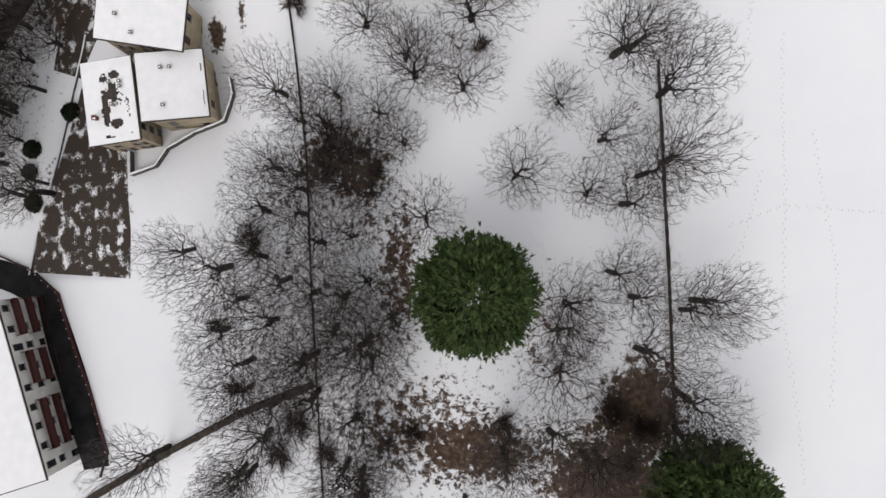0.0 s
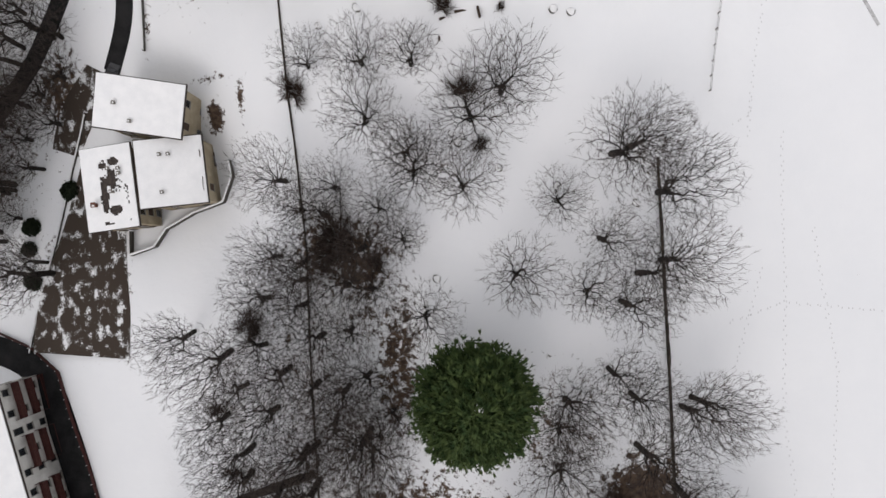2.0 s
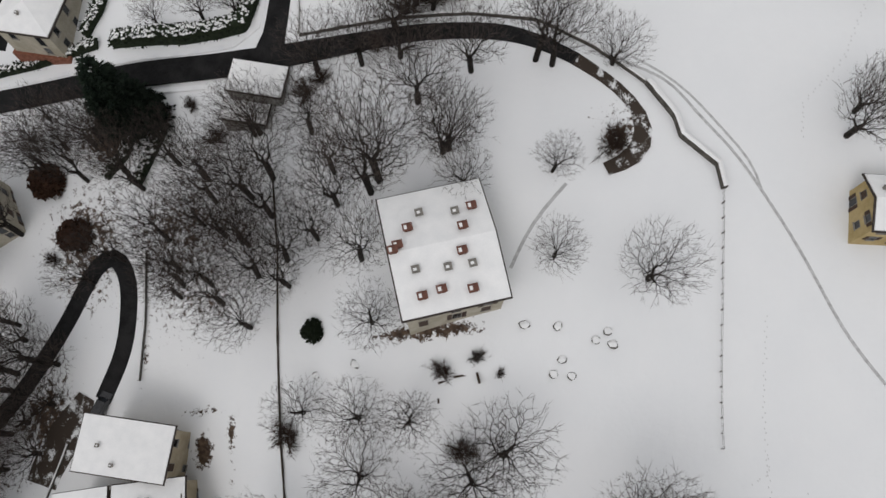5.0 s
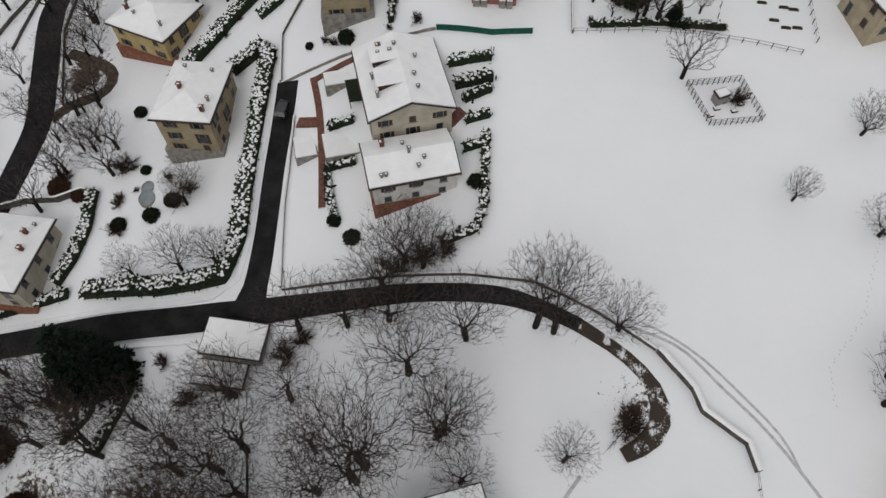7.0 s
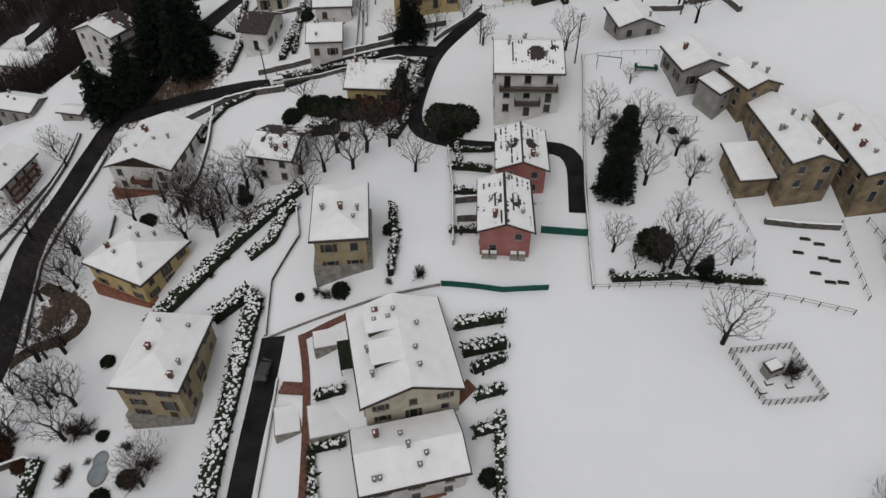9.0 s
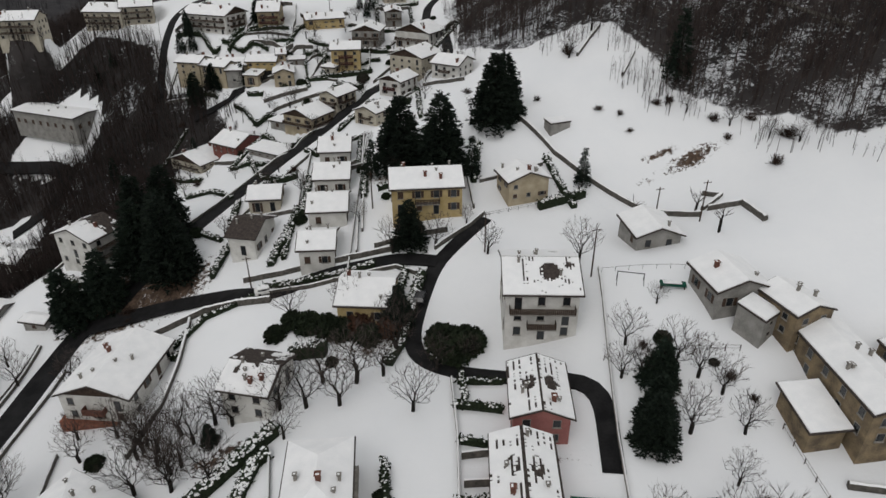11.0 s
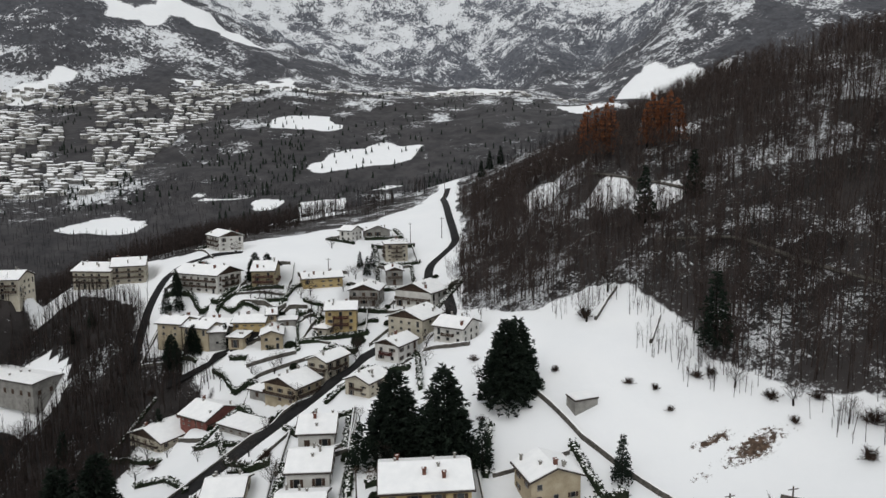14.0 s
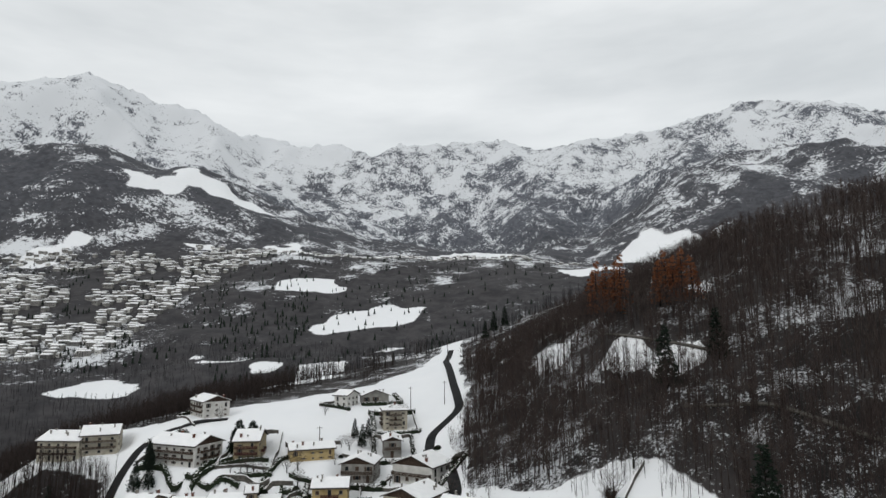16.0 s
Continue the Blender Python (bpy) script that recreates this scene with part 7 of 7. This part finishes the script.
wood("gorge_woods", scatter(17000, -220, 20, 200, 520, lambda x, y: in_gorge(x, y) & clump(x, y, 2) & (np.hypot(x, y - 110) < 380) & (np.abs(np.degrees(np.arctan2(x, np.maximum(y - 80, 1)))) < 47), 2), TWIG_RED, "bare brown woods in the gorge", 2, 4, 10, 11, 0.075, 1)
far_ok = lambda x, y: (cover(x, y)[1] > 0.5) & (np.hypot(x, y - 120) > 330) & (np.abs(np.degrees(np.arctan2(x, y - 120)) - 2) < 42)
wood("far_woods", scatter(16000, -800, 800, 380, 1150, far_ok, 3), FARTWIG, "distant bare woods across the valley", 3, 6, 11, 5, 0.17, 1)



# ---- the far town: small houses by the hundred on the opposite slope ----
def far_house_shape(rnd):
    """Walls, snowy roof and window recesses of one small far house: vertices, faces, materials."""
    v, f, mi = [], [], []
    w, d, h = rnd.uniform(3.6, 7.4), rnd.uniform(3.4, 5.4), rnd.uniform(4.2, 8.5)
    if rnd.rand() < 0.15:
        w, h = w * 1.5, h * 1.25

    def at(u, q, zz):
        v.append((u, q, zz))
        return len(v) - 1
    b = [at(*k) for k in ((-w, -d, -6), (w, -d, -6), (w, d, -6), (-w, d, -6), (-w, -d, h), (w, -d, h), (w, d, h), (-w, d, h))]
    wall_ = rnd.choice((0, 0, 0, 1, 1, 3))
    for q in ((0, 1, 5, 4), (1, 2, 6, 5), (2, 3, 7, 6), (3, 0, 4, 7)):
        f.append(tuple(b[i] for i in q))
        mi.append(wall_)
    e = [at(*k) for k in ((-w - 0.6, -d - 0.6, h - 0.1), (w + 0.6, -d - 0.6, h - 0.1), (w + 0.6, d + 0.6, h - 0.1), (-w - 0.6, d + 0.6, h - 0.1), (-w - 0.3, 0, h + d * 0.42), (w + 0.3, 0, h + d * 0.42))]
    for q in ((0, 1, 5, 4), (2, 3, 4, 5), (1, 2, 5), (3, 0, 4), (3, 2, 1, 0)):
        f.append(tuple(e[i] for i in q))
        mi.append(4)
    for st in range(max(1, int(h / 3))):
        for k in range(int(w / 1.8)):
            u = -w + 1.0 + k * 3.2
            g = [at(u + i * 1.7, -d - 0.06, st * 3 + 1.0 + j * 1.7) for i, j in ((0, 0), (1, 0), (1, 1), (0, 1))]
            f.append(tuple(g))
            mi.append(5)
    return v, f, mi


def far_town(n, seed, single):
    """The nearest houses are things of their own; the rest of the town is one mass."""
    rnd = np.random.RandomState(seed)
    mats = [WALLS["grey"], WALLS["shade"], WALLS["tan"], WALLS["white"], ROOF_SNOW, GLASS]
    spots = []
    while len(spots) < n:
        az, r = rnd.uniform(-38, -13.5), rnd.uniform(1030, 1950)
        if rnd.rand() < 0.16:
            az, r = rnd.uniform(-14, 12), rnd.uniform(1780, 2000)
        if wave(az * 40, r, 130, 41) < -0.35 or (r < 1780 and r < 1080 + max(az + 28, 0) * 52):
            continue
        a = math.radians(az + 2)
        x, y = r * math.sin(a), 120 + r * math.cos(a)
        spots.append((r, x, y, float(ground_z(x, y)), math.degrees(rnd.choice((0.1, 0.35, -0.25)) + rnd.normal(0, 0.12))))
    spots.sort()
    kinds = []
    for k in range(14):
        v, f, mi = far_house_shape(rnd)
        fm = bpy.data.meshes.new("far_house")
        fm.from_pydata(v, [], f)
        for m_ in mats:
            fm.materials.append(m_)
        fm.polygons.foreach_set("material_index", np.array(mi, np.int32))
        kinds.append((fm, v, f, mi))
    V, F, M = [], [], []
    for k, (r, x, y, z, t) in enumerate(spots):
        fm, v, f, mi = kinds[k % 14]
        m_ = pose(x, y, z, 0, 0, t)
        if k < single:
            ob = new("far_house", fm)
            ob.matrix_basis = m_
            tagged(ob, "small pale town house with a snowy roof far across the valley", "house", "far town houses")
        else:
            b = len(V)
            V.extend(tuple(m_ @ Vector(q)) for q in v)
            F.extend(tuple(b + i for i in q) for q in f)
            M.extend(mi)
    ob = mesh_part("far_town", V, F, mats)
    ob.data.polygons.foreach_set("material_index", np.array(M, np.int32))
    return tagged(ob, "distant town of pale houses with snowy roofs across the valley", "town", kind="stuff")


far_town(1250, 5, 290)


def far_conifers(n, seed):
    """Dark pointed trees among the far houses."""
    rnd = np.random.RandomState(seed)
    v, f = [], []
    for k in range(n):
        az, r = (rnd.uniform(-38, -12), rnd.uniform(980, 1900)) if k % 3 else (rnd.uniform(-20, 10), rnd.uniform(700, 1900))
        a = math.radians(az + 2)
        x, y = r * math.sin(a), 120 + r * math.cos(a)
        if wave(x, y, 70, 55) < 0.0 and k % 3:
            continue
        z, h = float(ground_z(x, y)), rnd.uniform(6, 12)
        for t in range(3):
            b, rr, z0 = len(v), h * (0.24 - 0.06 * t), z + h * (0.08 + 0.27 * t)
            q = rnd.uniform(0, 1)
            v.extend((x + rr * math.cos(i * 1.0472 + q) * rnd.uniform(0.7, 1.2), y + rr * math.sin(i * 1.0472 + q) * rnd.uniform(0.7, 1.2), z0) for i in range(6))
            v.append((x, y, z0 + h * 0.42))
            f.extend((b + i, b + (i + 1) % 6, b + 6) for i in range(6))
    return tagged(mesh_part("far_conifers", v, f, NEEDLE), "dark conifers scattered among the far houses", "woods", kind="stuff")


far_conifers(1500, 9)

# dormers and skylights on the cream gable house
h2 = [o for o in bpy.data.objects if o.name.startswith("house") and o.get("label", "").startswith("cream house under a broad")][0]
for yy in (3.2, -1.4):
    dm = part("dormer", bmesh_of(lambda bm: box(bm, -3.6, -0.3, yy - 1.5, yy + 1.5, 4.6, 6.75)), WOOD, h2, "dark boarded dormer")
    part("dormer_snow", bmesh_of(lambda bm: slab(bm, [(-3.9, yy - 1.75, 6.88), (-0.1, yy - 1.75, 7.0), (-0.1, yy + 1.75, 7.0), (-3.9, yy + 1.75, 6.88)], 0.14)), ROOF_SNOW, dm)

# stone terraces beside it
for x0, y0, x1, y1, hh in ((-14.6, 119.5, -9.2, 122.5, 0.5), (-14.6, 108.6, -9.6, 113.4, 0.5), (-19.2, 110, -15.9, 114.2, 0.7)):
    zz = float(ground_z((x0 + x1) / 2, (y0 + y1) / 2))
    tr = thing("terrace", (x0 + x1) / 2, (y0 + y1) / 2, zz, 10.9, "snow-covered garden terrace with a low wall", "terrace", "garden terraces")
    part("retaining_wall", bmesh_of(lambda bm: box(bm, -(x1 - x0) / 2, (x1 - x0) / 2, -(y1 - y0) / 2, (y1 - y0) / 2, -1.5, hh)), STONE, tr)
    part("snow", bmesh_of(lambda bm: box(bm, -(x1 - x0) / 2 + 0.12, (x1 - x0) / 2 - 0.12, -(y1 - y0) / 2 + 0.12, (y1 - y0) / 2 - 0.12, hh + 0.003, hh + 0.15)), ROOF_SNOW, tr)
aw = thing("awning", -9.9, 118.0, float(ground_z(-9.9, 118.0)) + 0.9, 10.9, "dark green cover over a garden pit beside the house", "awning")
part("cover", bmesh_of(lambda bm: box(bm, -1.1, 1.1, -2.3, 2.3, -0.05, 0.05)), LEAF, aw)
for a in (-1, 1):
    for b in (-1, 1):
        part("leg", bmesh_of(lambda bm: box(bm, a * 1.0 - 0.05, a * 1.0 + 0.05, b * 2.2 - 0.05, b * 2.2 + 0.05, -1.4, -0.05)), METAL, aw)

# huts on the slope
house(31.3, 221.0, 20, 5.2, 3.2, 1.6, "shed", 0.3, "grey", 1, "small ruined stone hut with a snow cap", 0, category="hut", name="hut", sides="", pots=0, over=0.15, seed=91)
house(58.6, 363.8, 10, 6, 5, 2.4, "gx", None, "grey", 1, "small dark hut at the wood's edge", 0, category="hut", name="hut", sides="", pots=0, seed=92)
house(53.0, 396.0, 10, 4, 4, 2.4, "gx", None, "grey", 1, "small hut at the top of the meadow", 0, category="hut", name="hut", sides="", pots=0, seed=93)


def rock_mesh(seed):
    def make(bm):
        rnd = random.Random(seed)
        bmesh.ops.create_icosphere(bm, subdivisions=2, radius=0.5)
        for q in bm.verts:
            q.co *= rnd.uniform(0.8, 1.15)
            q.co.z *= 0.6
        for fc in bm.faces:
            fc.material_index = 1 if fc.calc_center_median().z > 0.14 else 0
    return shared(f"rock|{seed}", make, [DARKSTONE, ROOF_SNOW])


for k, (x, y) in enumerate(((9.7, 47.2), (13.6, 47.1), (18.2, 45.7), (19.7, 46.7), (20.3, 45.3), (14.2, 43.5), (13.2, 41.9), (15.3, 41.7), (-10.7, 44.1), (-16.3, 43.4), (-4.1, 29.6), (1.3, 28.5), (2, 27.4), (2.7, 28.1), (4.5, 27), (7.2, 24.1), (14.8, 21.7), (25.1, 19.6), (24, 15.1), (-0.8, 9.8), (-3.9, 3.3))):
    ob = new("rock", rock_mesh(k % 4))
    ob.matrix_basis = pose(x, y, float(ground_z(x, y)) + 0.1, 0, 0, 40 * k) @ Matrix.Diagonal((1.3 - 0.1 * (k % 4), 1.1, 1.2, 1))
    tagged(ob, "dark garden rock with a cap of snow", "rock", "garden rocks")

# sleepers round a garden bed
bed = thing("garden_bed", 1.8, 40.4, float(ground_z(1.8, 40.4)), 0, "dark timber edging of a snowy garden bed", "garden bed")
for (xa, ya), (xb, yb) in (((-0.3, 38.9), (-0.3, 41.1)), ((-0.3, 41.1), (1.5, 41.7)), ((1.5, 41.7), (4.2, 42.1)), ((4.2, 42.1), (4.5, 40.9))):
    ln, an = math.hypot(xb - xa, yb - ya), math.degrees(math.atan2(yb - ya, xb - xa))
    sl = part("sleeper", bmesh_of(lambda bm: box(bm, 0, ln, -0.12, 0.12, -0.3, 0.3)), WOOD, bed)
    sl.matrix_basis = pose(xa - 1.8, ya - 40.4, float(ground_z(xa, ya) - ground_z(1.8, 40.4)), 0, 0, an)

# swing frame and a green cover on the meadow
sw = thing("swing_frame", 33, 169, float(ground_z(33, 169)), -15, "thin metal garden swing frame on the snow", "swing")
for s in (-2, 2):
    for a in (-0.9, 0.9):
        bm = bmesh.new()
        bmesh.ops.create_cone(bm, cap_ends=True, segments=6, radius1=0.05, radius2=0.05, depth=2.3, matrix=pose(s, a / 2, 1.05, a * 24))
        part("leg", bm, METAL, sw)
part("beam", bmesh_of(lambda bm: box(bm, -2.1, 2.1, -0.05, 0.05, 2.05, 2.15)), METAL, sw)
gc = thing("market_stall", 38.6, 166.2, float(ground_z(38.6, 166.2)), -10, "low table under a crumpled green tarpaulin", "stall")
part("tarpaulin", bmesh_of(lambda bm: prism(bm, [(-1.9, -0.6), (1.9, -0.6), (1.9, 0.6), (-1.9, 0.6)], 0.6, [0.75, 0.7, 0.9, 1.0])), GREENMESH, gc)
part("snow", bmesh_of(lambda bm: box(bm, -1.5, 1.2, -0.4, 0.4, 0.95, 1.06)), ROOF_SNOW, gc)
for s in (-1.7, 1.7):
    part("leg", bmesh_of(lambda bm: box(bm, s - 0.05, s + 0.05, -0.4, 0.4, -0.2, 0.62)), WOOD, gc)


for x, y in ((53.4, 131.6), (54.9, 130.5), (51.6, 129.4), (54.5, 128.1), (55.8, 127.5), (52.5, 125.8), (53.8, 124.2), (55.4, 124)):
    bd = thing("vegetable_bed", x, y, float(ground_z(x, y)), -12, "dark winter vegetable bed in the snow", "garden bed", "vegetable beds")
    part("soil", bmesh_of(lambda bm: prism(bm, [(-0.7, -0.2), (0.7, -0.25), (0.75, 0.2), (-0.65, 0.25)], -0.2, [0.14, 0.17, 0.15, 0.18])), EARTH, bd)
    part("leaf_row", bmesh_of(lambda bm: [box(bm, -0.55 + 0.28 * q, -0.38 + 0.28 * q, -0.09, 0.09, 0.16, 0.34) for q in range(4)]), LEAF, bd)


# grey outdoor units standing along the pink house's front wall
for k in range(4):
    a_ = math.radians(-4.6)
    u, q = (-2.6, -1.5, 1.2, 2.3)[k], -5.5
    x, y = 11.4 + u * math.cos(a_) - q * math.sin(a_), 134.7 + u * math.sin(a_) + q * math.cos(a_)
    un = thing("outdoor_unit", x, y, float(ground_z(11.4, 134.7)), -4.6, "pale grey outdoor unit with a snow cap by the wall", "outdoor unit", "outdoor units")
    part("case", bmesh_of(lambda bm: box(bm, -0.45, 0.45, -0.3, 0.3, -0.6, 1.0)), STONE, un)
    part("snow", bmesh_of(lambda bm: box(bm, -0.42, 0.42, -0.27, 0.27, 1.003, 1.1)), ROOF_SNOW, un)


# ---- loose things and street furniture ----
def utility_pole(x, y, h, arms=1):
    po = thing("utility_pole", x, y, float(ground_z(x, y)), 12, "dark wooden utility pole with a crossarm", "pole", "utility poles")
    bm = bmesh.new()
    bmesh.ops.create_cone(bm, cap_ends=True, segments=8, radius1=0.15, radius2=0.09, depth=h + 0.5, matrix=pose(0, 0, h / 2 - 0.25))
    part("pole", bm, WOOD, po)
    for k in range(arms):
        part("crossarm", bmesh_of(lambda bm: box(bm, -0.8, 0.8, -0.05, 0.05, h - 0.5 - 0.6 * k, h - 0.4 - 0.6 * k)), WOOD, po)
    return po


for x, y, h in ((28.2, 173.5, 9), (12.2, 186.5, 8), (44, 190, 8), (-9, 204, 8), (-32, 190.5, 7), (51, 187, 8), (14.6, 434, 9), (-2, 350, 8), (10, 350, 8), (-28, 312, 9)):
    utility_pole(x, y, h)


def parked_car(x, y, turn, label, paint):
    ca = thing("car", x, y, float(ground_z(x, y)) + 0.1, turn, label, "car")

    def body(bm):
        prof = [(-2.05, 0.35), (2.05, 0.35), (2.1, 0.75), (1.2, 0.95), (0.6, 1.42), (-1.6, 1.45), (-2.05, 0.95)]
        lo = [bm.verts.new((a, -0.86 if b < 1 else -0.68, b)) for a, b in prof]
        hi = [bm.verts.new((a, 0.86 if b < 1 else 0.68, b)) for a, b in prof]
        n_ = len(prof)
        bm.faces.new(lo)
        bm.faces.new(hi[::-1])
        for i in range(n_):
            bm.faces.new((lo[i], hi[i], hi[(i + 1) % n_], lo[(i + 1) % n_]))
    part("body", bmesh_of(body), paint, ca)
    part("windscreen", bmesh_of(lambda bm: slab(bm, [(1.16, -0.66, 1.0), (1.16, 0.66, 1.0), (0.64, 0.6, 1.42), (0.64, -0.6, 1.42)], 0.02)), GLASS, ca)
    for s in (-1, 1):
        part("side_window", bmesh_of(lambda bm: box(bm, -1.5, 0.7, s * 0.74 - 0.04, s * 0.74 + 0.04, 1.05, 1.36)), GLASS, ca)
        for a in (-1.3, 1.3):
            bm = bmesh.new()
            bmesh.ops.create_cone(bm, cap_ends=True, segments=16, radius1=0.33, radius2=0.33, depth=0.22, matrix=pose(a, s * 0.8, 0.33, 90))
            part("wheel", bm, RUBBER, ca)
    if paint is not CARPAINT:
        part("roof_snow", bmesh_of(lambda bm: slab(bm, [(-1.5, -0.6, 1.52), (0.5, -0.6, 1.5), (0.5, 0.6, 1.5), (-1.5, 0.6, 1.52)], 0.08)), ROOF_SNOW, ca)
    return ca


parked_car(-21.4, 119.6, 80, "dark grey parked car on the cleared drive", CARPAINT)
parked_car(0.3, 176.2, 80, "dark parked car on the cleared lane", CARPAINT)
parked_car(-28.5, 187.6, 20, "white parked van beside the lane", WHITEPAINT)
parked_car(-52.4, 41.5, 70, "dark parked car at the end of the drive", CARPAINT)

# trails of footprints across the open snow
rf_ = np.random.RandomState(12)
TRAILS = [[(43.3, 28.5), (44.1, 9.1), (43.6, -7.6), (45.3, -19.8), (46.3, -29.2)], [(39.3, 32.4), (39.2, 27.9)], [(47.4, 16.3), (50.1, -1.8), (49.2, -19.0)], [(37.1, 4.0), (43.8, 6.6), (55.3, 5.7)], [(35.6, -10.6), (37.8, -1.8), (41.3, 11.3)], [(45.2, 70.1), (45.7, 74.4), (51.3, 80.1), (55.8, 89.2)], [(39.7, 48.9), (39.2, 38.2), (39.2, 30.7), (36.8, 29.3)]]
fv, ff = [], []
for trail in TRAILS:
    tp = np.array(trail)
    ts = np.r_[0, np.cumsum(np.hypot(*np.diff(tp, axis=0).T))]
    for k, q in enumerate(np.arange(0, ts[-1], 0.62)):
        x, y = np.interp(q, ts, tp[:, 0]) + 0.12 * (-1) ** k + rf_.normal(0, 0.05), np.interp(q, ts, tp[:, 1]) + rf_.normal(0, 0.08)
        z, b = float(ground_z(x, y)) + 0.03, len(fv)
        fv.extend((x + 0.09 * math.cos(g), y + 0.15 * math.sin(g), z) for g in np.arange(6) * math.pi / 3)
        ff.append(tuple(range(b, b + 6)))
tagged(mesh_part("footprints", fv, ff, PRINTS), "trails of footprints across the open snow", "footprints", kind="stuff")

# a kidney-shaped frozen pool
pool_pts = []
for k in range(28):
    a = 2 * math.pi * k / 28
    rr = 1.55 + 0.75 * math.cos(2 * a) - 0.35 * math.cos(a + 0.5)
    pool_pts.append((rr * math.cos(a + math.pi / 2) * 0.95, rr * math.sin(a + math.pi / 2)))
pz = float(ground_z(-43.8, 111.6))
pl = thing("pool", -43.8, 111.6, pz, 8, "frozen grey kidney-shaped garden pool", "pool")
part("ice", bmesh_of(lambda bm: prism(bm, pool_pts, -0.8, 0.32)), POOL, pl)
part("rim", bmesh_of(lambda bm: [prism(bm, [pool_pts[i], pool_pts[(i + 1) % 28], (pool_pts[(i + 1) % 28][0] * 1.08, pool_pts[(i + 1) % 28][1] * 1.08), (pool_pts[i][0] * 1.08, pool_pts[i][1] * 1.08)][::-1], -0.8, 0.40) for i in range(28)]), STONE, pl)


# inside the fenced garden: a dark tool shed, beds and a shrub
house(41.0, 111.6, 20, 2.0, 1.5, 1.5, "shed", 0.2, "grey", 1, "small dark garden shed inside a fence", 0, category="shed", name="shed", sides="", pots=0, over=0.1, seed=95)
for k in range(6):
    x, y = 39.3 + 1.15 * k, 109.2 + 0.9 * (k % 3) + 0.2 * k
    bd = thing("vegetable_bed", x, y, float(ground_z(x, y)), 10, "snowy vegetable bed edged with dark boards", "garden bed", "vegetable beds")
    part("edging", bmesh_of(lambda bm: box(bm, -0.45, 0.45, -0.3, 0.3, -0.2, 0.16)), WOOD, bd)
    part("snow", bmesh_of(lambda bm: box(bm, -0.38, 0.38, -0.23, 0.23, 0.163, 0.24)), ROOF_SNOW, bd)
